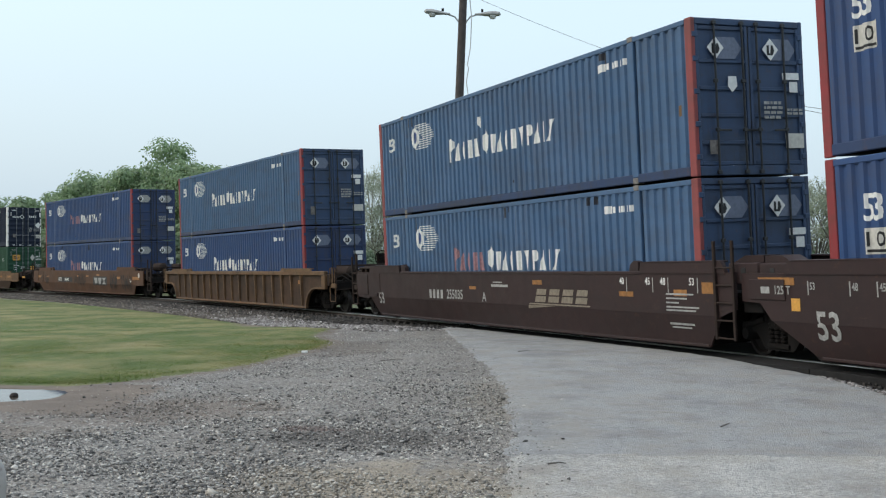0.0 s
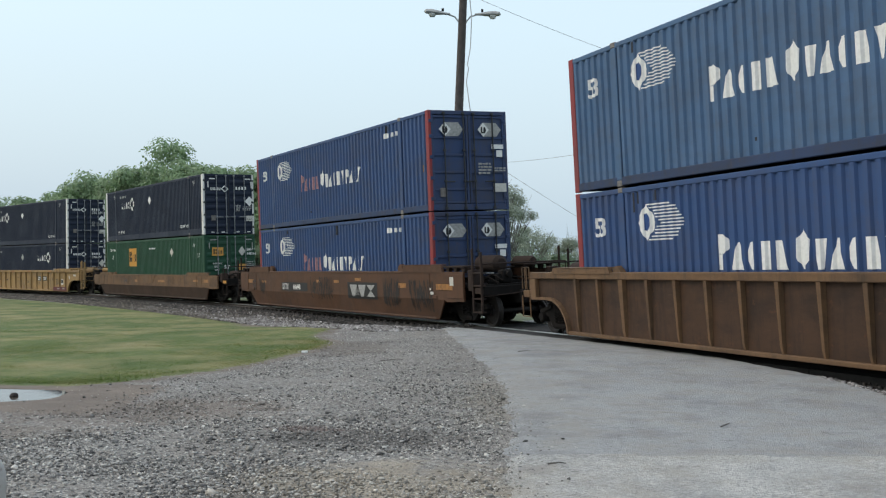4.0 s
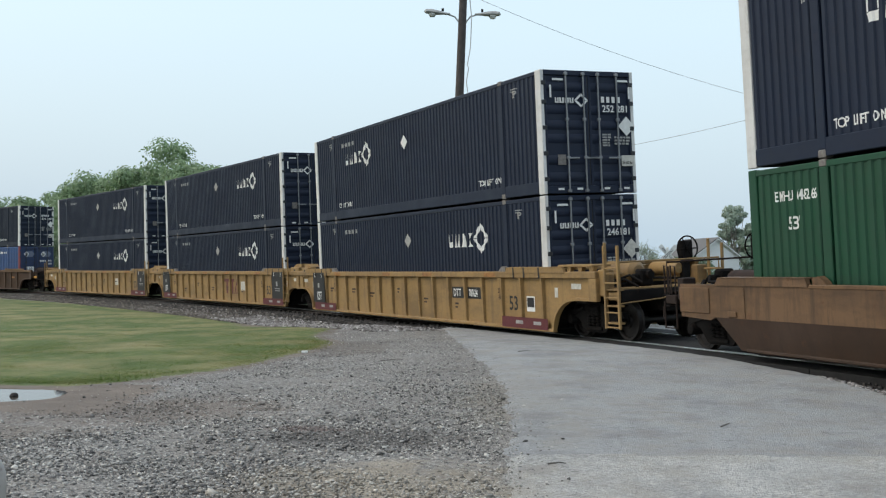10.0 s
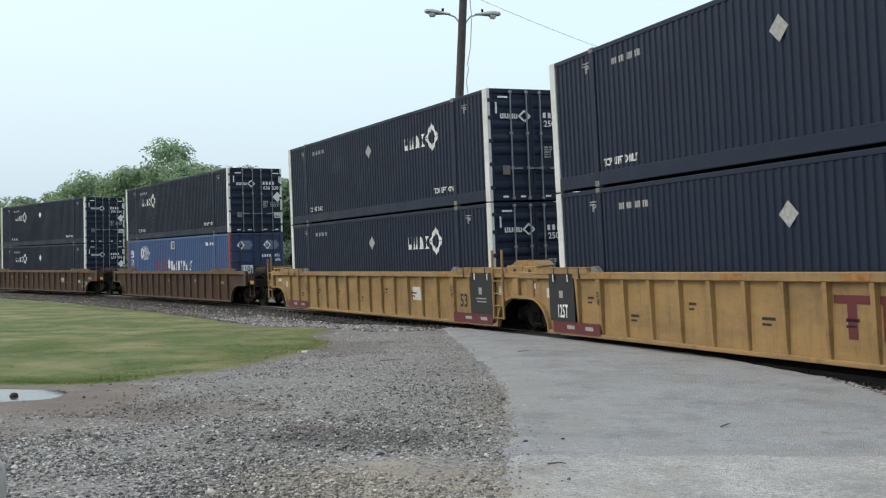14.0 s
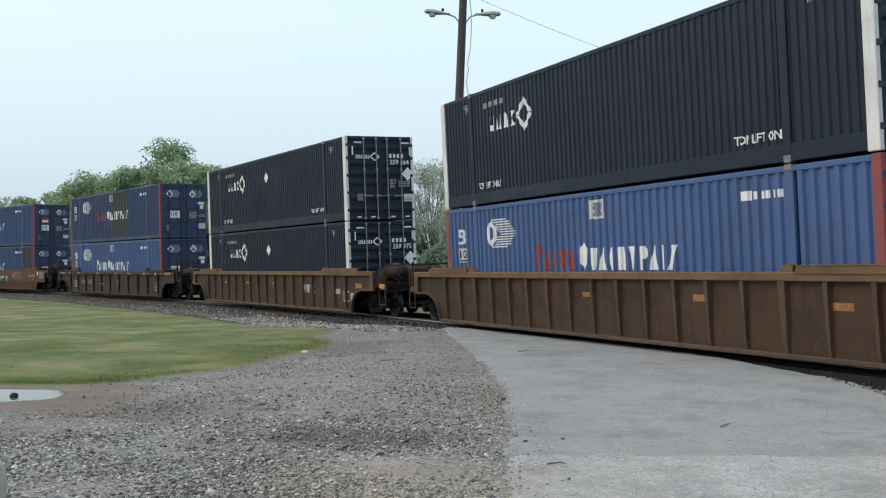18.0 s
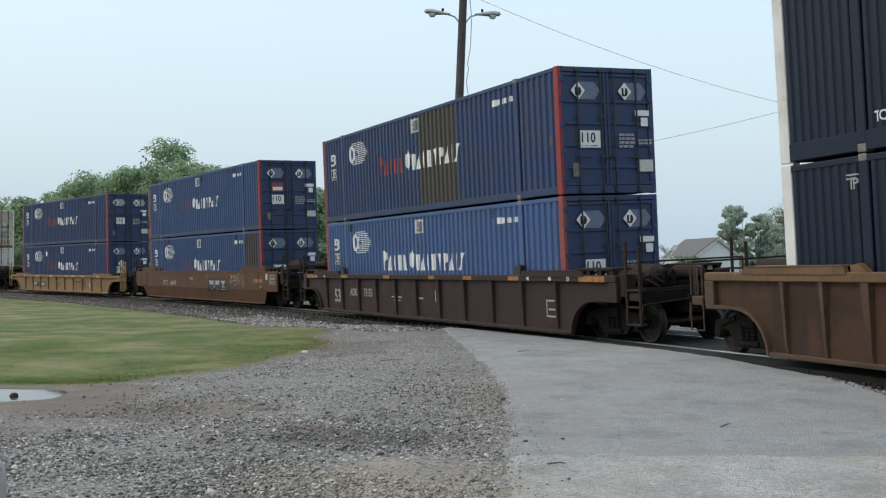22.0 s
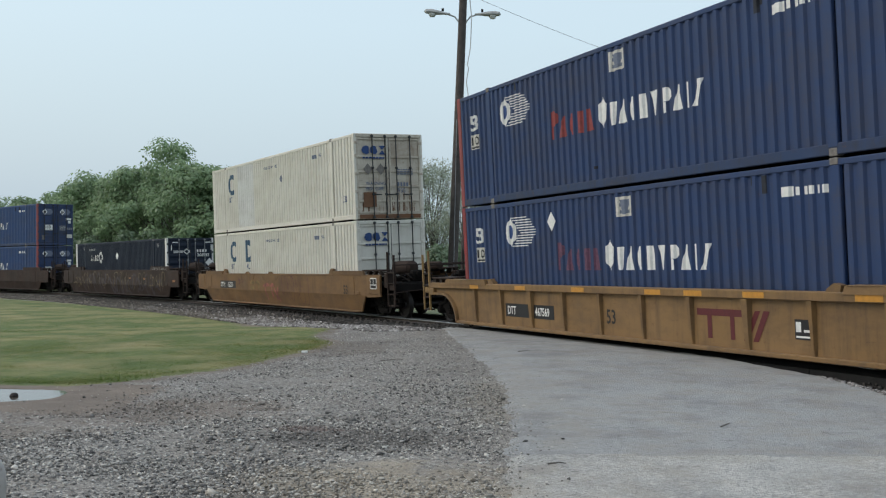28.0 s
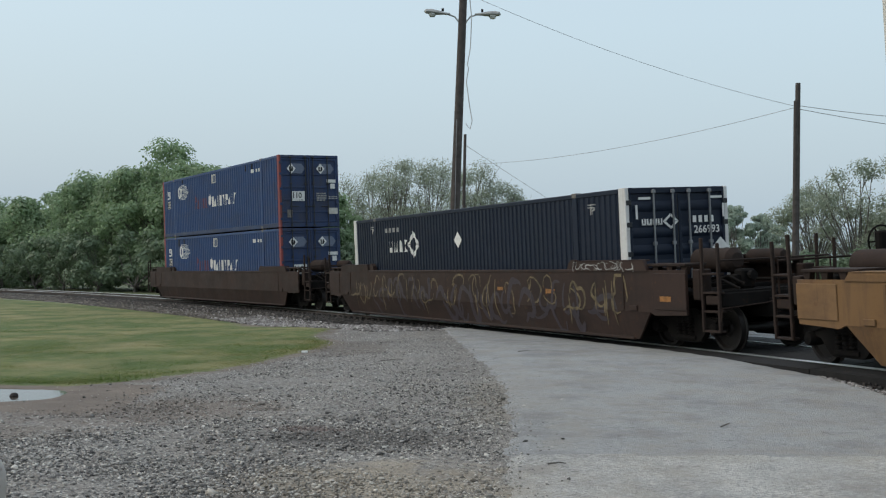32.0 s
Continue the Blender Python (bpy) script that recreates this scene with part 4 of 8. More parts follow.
# ---- trees ----
def tree(x, y, h, r, kind, seed, leaves=5200, low=0.30):
    rnd = random.Random(seed)
    rg = np.random.default_rng(seed)
    z0 = float(ground_z(x, y)[0]) - 0.1
    label = {"dark": "broad dense dark green tree at the edge of a wood", "pale": "thin spring tree with pale leaves, lightened for haze, and bare limbs showing", "mid": "leafy green shrub growing below the trees", "far": "dense green tree behind a house, its leaves greyed for haze"}[kind]
    t = thing("tree" if kind != "mid" else "shrub", label, "tree" if kind != "mid" else "shrub", "trees beyond the track")
    t.location = (x, y, z0)
    sh = Shape()
    base = h * (low + 0.08)
    tw = 0.020 * h + 0.05
    top = Vector((rnd.uniform(-0.4, 0.4), rnd.uniform(-0.4, 0.4), base))
    sh.tube([(0, 0, 0), (top.x * 0.4, top.y * 0.4, base * 0.5), tuple(top)], tw, 8, tw * 0.7)
    hubs = []
    count = 54 if kind in ("dark", "far") else 44 if kind == "pale" else 16
    for i in range(count):
        u, a = rnd.random(), rnd.uniform(0, 2 * math.pi)
        zz = h * (low + (0.97 - low) * u ** 0.8)
        mid = (zz / h - (low + 0.97) / 2) / ((0.97 - low) / 2)
        reach = r * math.sqrt(max(0.06, 1 - abs(mid) ** 2.2)) * rnd.uniform(0.45, 1.0)
        hubs.append(Vector((math.cos(a) * reach, math.sin(a) * reach, zz)))
    for p in hubs:
        q = top + (p - top) * 0.5 + Vector((rnd.uniform(-0.5, 0.5), rnd.uniform(-0.5, 0.5), 0.25 * rnd.random() * h * 0.15))
        start = top * rnd.uniform(0.7, 1.0)
        sh.tube([tuple(start), tuple(q), tuple(p)], tw * rnd.uniform(0.18, 0.32), 5, 0.02)
        if kind == "pale":
            for _ in range(2):
                w = p + Vector((rnd.gauss(0, 0.9), rnd.gauss(0, 0.9), rnd.gauss(0.3, 0.8)))
                sh.tube([tuple(q + (p - q) * rnd.random()), tuple(w)], 0.04, 4, 0.012)
    part("trunk", sh.mesh("trunk"), M["bark"], t)
    hub = np.array([tuple(p) for p in hubs])
    n = leaves
    pick = rg.integers(0, len(hub), n)
    spread = (0.30 if kind in ("dark", "far") else 0.33 if kind == "pale" else 0.36) * r
    off = rg.normal(size=(n, 3))
    off /= np.linalg.norm(off, axis=1)[:, None]
    off *= (rg.random((n, 1)) ** (0.45)) * spread * rg.uniform(0.6, 1.25, (len(hub), 1))[pick]
    off[:, 2] *= 0.72
    c = hub[pick] + off
    c[:, 2] = np.maximum(c[:, 2], 0.15)
    size = (0.40 if kind in ("dark", "far") else 0.19 if kind == "pale" else 0.36) * rg.uniform(0.6, 1.3, n)
    face = off / (np.linalg.norm(off, axis=1)[:, None] + 1e-6) + 0.45 * rg.normal(size=(n, 3)) + np.array((0, 0, 0.45))
    face /= np.linalg.norm(face, axis=1)[:, None]
    u = np.cross(face, rg.normal(size=(n, 3)))
    u /= np.linalg.norm(u, axis=1)[:, None]
    w = np.cross(face, u)
    su, sw = u * size[:, None] * 0.5, w * size[:, None] * 0.32
    v = np.stack([c - su, c - sw * 0.9, c + su, c + sw], 1).reshape(-1, 3)
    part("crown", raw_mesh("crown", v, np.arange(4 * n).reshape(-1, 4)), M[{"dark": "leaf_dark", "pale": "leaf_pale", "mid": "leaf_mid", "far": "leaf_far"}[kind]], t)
    return t


k = 100
for x, y, h, r in ((-56.5, 133, 11.2, 5.5), (-50.6, 130, 10.1, 5.0), (-46.7, 128, 11.6, 5.0), (-42.0, 125, 11.8, 5.0), (-36.4, 118, 13.0, 5.4), (-32.0, 115, 13.2, 5.0), (-27.3, 112, 14.7, 5.6),
                   (-23.6, 108, 12.1, 4.6), (-20.8, 105, 10.9, 4.2), (-17.6, 105, 11.2, 4.6), (-14.5, 108, 9.7, 4.0), (-12.4, 113, 10.4, 3.6), (-39.2, 130, 12.2, 5.5), (-29.0, 124, 12.8, 5.5), (-19.1, 116, 11.2, 5.0)):
    tree(x, y, h + (0.3 if x > -30 else -0.5), r * 1.18, "dark", k, 17000, 0.07)
    k += 1
for x, y, h, r in ((-52.9, 122, 5.1, 3.6), (-47.8, 119, 5.6, 3.6), (-42.7, 116, 5.1, 3.6), (-38.2, 111, 5.6, 3.6), (-33.6, 107, 5.1, 3.4), (-29.0, 104, 5.6, 3.6), (-24.4, 100, 5.1, 3.2), (-20.4, 98, 4.7, 3.2), (-16.3, 98, 4.5, 3.2), (-12.2, 100, 4.7, 3.2),
                   (-8.1, 104, 4.7, 3.2), (-4.1, 104, 4.3, 3.0), (0.0, 105, 4.5, 3.2), (4.3, 106, 4.1, 3.0), (8.7, 118, 4.1, 3.2), (13.7, 130, 4.3, 3.4), (29.5, 86, 3.9, 2.8), (33.6, 82, 4.3, 3.0), (37.7, 80, 4.3, 3.0), (24.4, 110, 3.7, 3.0)):
    tree(x, y, h, r, "mid", k, 4200, 0.03)
    k += 1
for x, y, h, r in ((-11.7, 136, 13.9, 4.6), (-8.1, 131, 13.9, 4.6), (-4.7, 125, 14.8, 5.0), (-0.8, 122, 14.5, 5.0), (3.3, 118, 13.7, 4.6), (6.5, 118, 11.2, 3.4), (12.0, 150, 8.4, 3.5), (17.8, 160, 7.1, 3.5)):
    tree(x, y, h + 0.2, r * 1.1, "pale", k, 13000, 0.14)
    k += 1
for x, y, h, r, kd, nl in ((32.2, 96, 9.8, 3.4, "pale", 3800), (34.2, 91, 11.8, 4.0, "pale", 5000), (37.9, 88, 12.2, 4.4, "pale", 5000), (42.2, 86, 12.2, 4.6, "pale", 4000), (24.9, 172, 6.9, 4.0, "pale", 2600), (30.5, 175, 7.1, 4.0, "pale", 2600)):
    tree(x, y, h, r * 1.1, kd, k, nl * 3, 0.14)
    k += 1


# trees behind the house, in the leaf colour greyed for haze
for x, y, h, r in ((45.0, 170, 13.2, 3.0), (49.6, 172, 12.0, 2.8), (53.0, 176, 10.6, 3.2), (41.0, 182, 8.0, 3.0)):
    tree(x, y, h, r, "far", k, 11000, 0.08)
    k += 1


def far_woods():
    rg = np.random.default_rng(91)
    n = 30000
    a = rg.uniform(-0.72, 0.75, n)
    d = rg.uniform(225, 262, n)
    top = 6.0 + 2.2 * np.sin(a * 31) + 1.6 * np.sin(a * 77 + 1) + 0.8 * np.sin(a * 171)
    c = np.stack([np.sin(a) * d, np.cos(a) * d, rg.random(n) ** 0.8 * top - 0.4], 1)
    u = rg.normal(size=(n, 3))
    u /= np.linalg.norm(u, axis=1)[:, None]
    w = np.cross(u, rg.normal(size=(n, 3)))
    w /= np.linalg.norm(w, axis=1)[:, None]
    sz = rg.uniform(0.5, 1.1, (n, 1))
    v = np.stack([c - u * sz * 0.5, c - w * sz * 0.35, c + u * sz * 0.5, c + w * sz * 0.35], 1).reshape(-1, 3)
    tagged(part("far_woods", raw_mesh("far_woods", v, np.arange(4 * n).reshape(-1, 4)), M["leaf_mid"]), "low line of hazy distant trees along the horizon", "woods", kind="stuff")


far_woods()

# ---- poles, wires, signs, house ----
def z_at(x, y):
    return float(ground_z(x, y)[0])


def utility_pole(x, y, top_x, top_z, r0, r1, label):
    z = z_at(x, y) - 0.1
    t = thing("utility_pole", label, "utility pole", "utility poles")
    t.location = (x, y, z)
    part("shaft", Shape().tube([(0, 0, 0), ((top_x - x) * 0.5, 0, (top_z - z) * 0.5), (top_x - x, 0, top_z - z)], r0, 14, r1), M["pole"], t)
    return t, z


def lamp_head(t, px, pz, sgn, tilt):
    """Cobra-head street lamp on a short curved arm."""
    arm = part("lamp_arm", Shape().tube([(px, 0, pz - 0.28), (px + sgn * 0.18, -0.02, pz - 0.05), (px + sgn * 0.40, -0.05, pz + 0.02)], 0.028, 8), M["lamp"], t)
    sh = Shape()
    prof = [(0.0, 0.0), (0.06, 0.01), (0.085, 0.25), (0.14, 0.45), (0.165, 0.68), (0.13, 0.90), (0.0, 0.97)]
    n = 12
    v = []
    for r, l in prof:
        for k in range(n):
            a = 2 * math.pi * k / n
            zz = r * math.sin(a) * (0.75 if math.sin(a) > 0 else 0.45)
            v.append((px + sgn * (0.34 + l), -0.05 + r * math.cos(a), pz + 0.03 + zz + l * tilt))
    f = [(i * n + k, i * n + (k + 1) % n, (i + 1) * n + (k + 1) % n, (i + 1) * n + k) for i in range(len(prof) - 1) for k in range(n)]
    head = part("lamp_head", sh.add(v, f), M["lamp"], t)
    c = (px + sgn * (0.34 + 0.66), -0.05, pz - 0.02 + 0.66 * tilt)
    bowl = Shape().lathe([(0.0, -0.13), (0.09, -0.11), (0.135, -0.04), (0.14, 0.0)], 2, 14, c)
    part("lamp_bowl", bowl, M["lens"], head, "clouded glass bowl")
    part("photocell", Shape().lathe([(0.0, 0.11), (0.04, 0.10), (0.045, 0.0)], 2, 8, (px + sgn * 0.62, -0.05, pz + 0.12 + 0.3 * tilt)), M["frame_dark"], head)


P1X, P1Y = 0.295, 40.0
p1, p1z = utility_pole(P1X, P1Y, 0.715, 13.4, 0.19, 0.135, "tall leaning wooden utility pole with two street lamps")
lx = P1X + (0.715 - P1X) * 10.9 / 13.5
lamp_head(p1, lx - P1X - 0.10, 10.82 - p1z, -1, 0.10)
lamp_head(p1, lx - P1X + 0.10, 10.82 - p1z, 1, 0.02)
loose = [(0.18, -0.12, 11.4), (0.27, -0.14, 10.6), (0.24, -0.15, 9.5), (0.13, -0.16, 8.85), (0.18, -0.16, 8.75), (0.10, -0.16, 8.25), (0.22, -0.16, 7.4), (0.32, -0.16, 6.85), (0.25, -0.16, 6.55), (0.09, -0.16, 6.75)]
part("hanging_cable", Shape().tube([(a + 0.40, b, c * 1.014 - p1z) for a, b, c in loose], 0.018, 6), M["cable"], p1, "loose cable hanging down the pole")
part("ground_wire", Shape().tube([(0.16, -0.19, 7.0 - p1z), (0.08, -0.21, 0.3)], 0.012, 6), M["wire"], p1)
p2, p2z = utility_pole(14.71, 46.0, 14.82, 9.53, 0.15, 0.105, "weathered wooden utility pole with a split top")
part("stub_pole", Shape().tube([(-0.06, -0.1, 0.0), (-0.02, -0.12, 8.76 - p2z)], 0.13, 12, 0.085), M["pole"], p2)
p3, p3z = utility_pole(1.38, 78.0, 1.50, 11.40, 0.15, 0.10, "plain thin wooden utility pole")


def wire(a, b, sag, r, label="thin overhead line wire"):
    pts = []
    for i in range(17):
        q = i / 16
        p = Vector(a).lerp(Vector(b), q)
        p.z -= sag * 4 * q * (1 - q)
        pts.append(tuple(p))
    tagged(part("overhead_wire", Shape().tube(pts, r, 5), M["wire"]), label, "wire", "overhead wires")


wire((0.76, 40.0, 11.64), (14.72, 46.0, 8.56), 0.35, 0.008)
wire((14.72, 46.0, 8.51), (1.49, 78.0, 9.27), 0.55, 0.011)
wire((1.51, 78.0, 10.65), (13.23, 80.0, 3.62), 0.1, 0.014, "thin guy wire running down from a pole")
wire((14.82, 46.0, 8.59), (32.57, 56.0, 9.72), 0.4, 0.014)
wire((14.82, 46.0, 8.45), (32.57, 56.0, 8.50), 0.3, 0.014)


def crossbuck(x, y, zc, turn, label):
    z = z_at(x, y)
    t = thing("crossbuck_sign", label, "railway sign", "crossing signs")
    t.matrix_basis = pose(x, y, z, 0, 0, turn)
    hc = zc - z
    part("sign_post", Shape().box(-0.05, 0.05, 0.02, 0.12, -0.1, hc + 0.35, 0.008), M["sign"], t)
    for k, (ang, text) in enumerate(((45, "CROSSING"), (-45, "RAIL    ROAD"))):
        c, s_ = math.cos(radians(ang)), math.sin(radians(ang))
        yy = -0.012 - 0.012 * k * 0 - (0.012 if ang > 0 else 0.0)
        pts = [(a * c - b * s_, hc + a * s_ + b * c) for a, b in ((-0.61, -0.115), (0.61, -0.115), (0.61, 0.115), (-0.61, 0.115))]
        blade = part("sign_blade", Shape().prism(pts, yy, yy + 0.008), M["sign"], t)
        v, f = words(text, 0.135, 0.82 if k == 0 else 0.78)
        mid = v.max(0) / 2
        v = v - mid
        part("lettering", Shape().add([(p[0] * c - p[1] * s_, yy - 0.003, hc + p[0] * s_ + p[1] * c) for p in v], f), M["mark_black"], blade)
    part("number_plate", Shape().box(0.10, 0.34, -0.01, 0.0, hc - 0.75, hc - 0.45), M["sign"], t)
    return t


crossbuck(1.59, 42.0, 2.64, 0, "white crossed railway crossing sign on a post")
crossbuck(11.44, 56.0, 2.53, 8, "white crossed railway crossing sign farther along the road")


def house(x, y, turn):
    t = thing("house", "small white clapboard house with a grey gabled roof", "house")
    t.matrix_basis = pose(x, y, z_at(x, y), 0, 0, turn)
    w, l, e, p = 3.3, 9.0, 4.9, 7.2
    part("gable_wall", Shape().add([(-w, 0, 0), (w, 0, 0), (w, 0, e), (0, 0, p), (-w, 0, e), (-w, 0.2, 0), (w, 0.2, 0), (w, 0.2, e), (0, 0.2, p), (-w, 0.2, e)],
         [(0, 1, 2, 3, 4), (9, 8, 7, 6, 5), (0, 5, 6, 1), (1, 6, 7, 2), (2, 7, 8, 3), (3, 8, 9, 4), (4, 9, 5, 0)]), M["siding"], t)
    for sx in (-1, 1):
        a, b = sorted((sx * w, sx * (w - 0.2)))
        part("side_wall", Shape().box(a, b, 0.2, l, 0, e), M["siding"], t)
        rise = (p - e) / w
        part("roof_slope", Shape().prism([(0, p + 0.02), (sx * (w + 0.4), e - 0.4 * rise + 0.02), (sx * (w + 0.4), e - 0.4 * rise + 0.16), (0, p + 0.18)], -0.4, l + 0.4), M["shingle"], t)
        part("barge_board", Shape().prism([(0, p - 0.16), (sx * (w + 0.4), e - 0.4 * rise - 0.16), (sx * (w + 0.4), e - 0.4 * rise + 0.015), (0, p + 0.015)], -0.42, -0.38), M["siding"], t)
    part("back_wall", Shape().box(-w + 0.2, w - 0.2, l - 0.2, l, 0, e), M["siding"], t)
    win = part("window", Shape().box(-0.5, 0.5, -0.04, -0.002, 1.2, 2.6, 0.01), M["siding"], t)
    part("pane", Shape().box(-0.42, 0.42, -0.05, -0.042, 1.28, 2.52), M["window_glass"], win)
    for i in range(18):
        z = 0.25 + i * 0.26
        part("clapboard", Shape().box(-w - 0.01, w + 0.01, -0.02, -0.003, z, z + 0.02) if not 1.1 < z < 2.7 else Shape().box(0.52, w + 0.01, -0.02, -0.003, z, z + 0.02).box(-w - 0.01, -0.52, -0.02, -0.003, z, z + 0.02), M["siding"], t)
    return t


house(36.8, 148.0, 14)

# old pipe bollard close by
sh = Shape().lathe([(0.0, 0.78), (0.035, 0.772), (0.065, 0.745), (0.083, 0.70), (0.086, 0.64), (0.086, 0.52)], 2, 20)
bl = thing("bollard", "weathered white steel pipe bollard with a red base", "bollard")
bl.location = (-1.975, 4.8, float(ground_z(-1.975, 4.8)[0]) - 0.04)
part("dome", sh, M["bollard"], bl)
part("pipe", Shape().lathe([(0.086, 0.518), (0.086, 0.0), (0.0, 0.0)], 2, 20), M["bollard_red"], bl)

# twigs and a bit of litter on the road
for x, y, ln, a in ((2.8, 10.9, 0.34, 60), (0.92, 8.8, 0.15, 10), (-0.87, 19.0, 0.4, 20), (1.55, 20.9, 0.3, 35)):
    z = z_at(x, y) + 0.032
    c, s_ = math.cos(radians(a)), math.sin(radians(a))
    tagged(part("twig", Shape().tube([(x - c * ln / 2, y - s_ * ln / 2, z), (x + 0.02, y, z + 0.01), (x + c * ln / 2, y + s_ * ln / 2, z)], 0.008, 5, 0.004), M["bark"]), "short brown twig lying on the road", "twig", "fallen twigs")
z = z_at(-2.65, 21.4)
tagged(part("litter", Shape().box(-2.72, -2.60, 21.3, 21.38, z - 0.01, z + 0.035, 0.012), M["sign"]), "crumpled scrap of white paper in the grass", "litter")
z = z_at(-5.0, 13.4)
tagged(part("stone", Shape().lathe([(0.0, 0.035), (0.035, 0.028), (0.055, 0.0), (0.05, -0.03), (0.0, -0.06)], 2, 9, (-5.32, 13.75, z + 0.0)), M["tie"]), "dark wet stone in the puddle", "stone")

# ---- containers ----
CL, CW, CH = 16.15, 2.59, 2.91
WAVE = {"wide": (0.272, 0.046, 0.10, 0.034), "fine": (0.205, 0.028, 0.078, 0.024), "deep": (0.262, 0.054, 0.130, 0.030)}


def wave_at(kind, x):
    """Depth of the pressed side wall behind its outer face."""
    p, depth, flat, ramp_w = WAVE[kind]
    q = (x + 50.0) % p
    if q < flat:
        return 0.0
    if q < flat + ramp_w:
        return depth * (q - flat) / ramp_w
    if q < p - ramp_w:
        return depth
    return depth * (p - q) / ramp_w


def wave_breaks(kind, x0, x1):
    p, depth, flat, ramp_w = WAVE[kind]
    out = [x0]
    k = math.floor((x0 + 50.0) / p)
    while True:
        b = k * p - 50.0
        for c in (b, b + flat, b + flat + ramp_w, b + p - ramp_w):
            if x0 + 1e-4 < c < x1 - 1e-4:
                out.append(c)
        if b > x1:
            break
        k += 1
    return out + [x1]


def pressed_wall(kind, x0, x1, z0, z1, side):
    xs = wave_breaks(kind, x0, x1)
    sh = Shape()
    out = [side * (CW / 2 - 0.004 - wave_at(kind, x)) for x in xs]
    n = len(xs)
    v = [(x, y, z0) for x, y in zip(xs, out)] + [(x, y, z1) for x, y in zip(xs, out)]
    v += [(x, y - side * 0.003, z0) for x, y in zip(xs, out)] + [(x, y - side * 0.003, z1) for x, y in zip(xs, out)]
    f = []
    for i in range(n - 1):
        f.append((i, i + 1, n + i + 1, n + i))
        f.append((2 * n + i, 3 * n + i, 3 * n + i + 1, 2 * n + i + 1))
        f.append((n + i, n + i + 1, 3 * n + i + 1, 3 * n + i))
        f.append((i, 2 * n + i, 2 * n + i + 1, i + 1))
    return sh.add(v, f)


def bar_on_side(sh, kind, x0, x1, z0, z1, lift=0.003, slant=0.0):
    """A painted bar that follows the pressed wall."""
    xs = wave_breaks(kind, x0, x1)
    y = [-(CW / 2 - 0.004 - wave_at(kind, x) + lift) for x in xs]
    n = len(xs)
    v = [(x, b, z0 + slant * (x - x0)) for x, b in zip(xs, y)] + [(x, b, z1 + slant * (x - x0)) for x, b in zip(xs, y)]
    sh.add(v, [(i, i + 1, n + i + 1, n + i) for i in range(n - 1)])


def poly_on_side(sh, kind, pts, lift=0.004):
    """A convex outline on the side, cut in strips so that it follows the pressing."""
    xs = sorted(p[0] for p in pts)
    cuts = sorted(set(wave_breaks(kind, xs[0], xs[-1]) + list(xs)))
    lo, hi = [], []
    for x in cuts:
        zz = []
        for (ax, az), (bx, bz) in zip(pts, pts[1:] + pts[:1]):
            if min(ax, bx) - 1e-6 <= x <= max(ax, bx) + 1e-6:
                zz += [az, bz] if abs(ax - bx) < 1e-6 else [az + (bz - az) * (x - ax) / (bx - ax)]
        lo.append(min(zz))
        hi.append(max(zz))
    y = [-(CW / 2 - 0.004 - wave_at(kind, x) + lift) for x in cuts]
    n = len(cuts)
    sh.add([(x, b, z) for x, b, z in zip(cuts, y, lo)] + [(x, b, z) for x, b, z in zip(cuts, y, hi)],
           [(i, i + 1, n + i + 1, n + i) for i in range(n - 1)])


def text_on_side(sh, kind, text, x, z, height, spread=1.0):
    """Lettering cut along the folds of the pressed wall, so that it lies on it."""
    v, f = words(text, height, spread)
    bm = bmesh.new()
    vs = [bm.verts.new((p[0] + x, p[1] + z, 0)) for p in v]
    for q in f:
        if len(set(q)) == len(q):
            bm.faces.new([vs[k] for k in q])
    for b in wave_breaks(kind, x, x + float(v[:, 0].max()))[1:-1]:
        bmesh.ops.bisect_plane(bm, geom=bm.verts[:] + bm.edges[:] + bm.faces[:], plane_co=(b, 0, 0), plane_no=(1, 0, 0))
    bm.verts.index_update()
    sh.add([(p.co.x, -(CW / 2 - 0.004 - wave_at(kind, p.co.x) + 0.004), p.co.y) for p in bm.verts], [tuple(p.index for p in q.verts) for q in bm.faces])
    bm.free()


def text_on_end(sh, text, y, z, height, spread=1.0, off=0.0):
    v, f = words(text, height, spread)
    sh.add([(CL / 2 + 0.012 + off, y + p[0], z + p[1]) for p in v], f)


def bar_on_end(sh, y0, y1, z0, z1, off=0.0):
    x = CL / 2 + 0.008 + off
    sh.add([(x, y0, z0), (x, y1, z0), (x, y1, z1), (x, y0, z1)], [(0, 1, 2, 3)])


def poly_on_end(sh, pts, off=0.0):
    x = CL / 2 + 0.008 + off
    sh.add([(x, a, b) for a, b in pts], [tuple(range(len(pts)))])


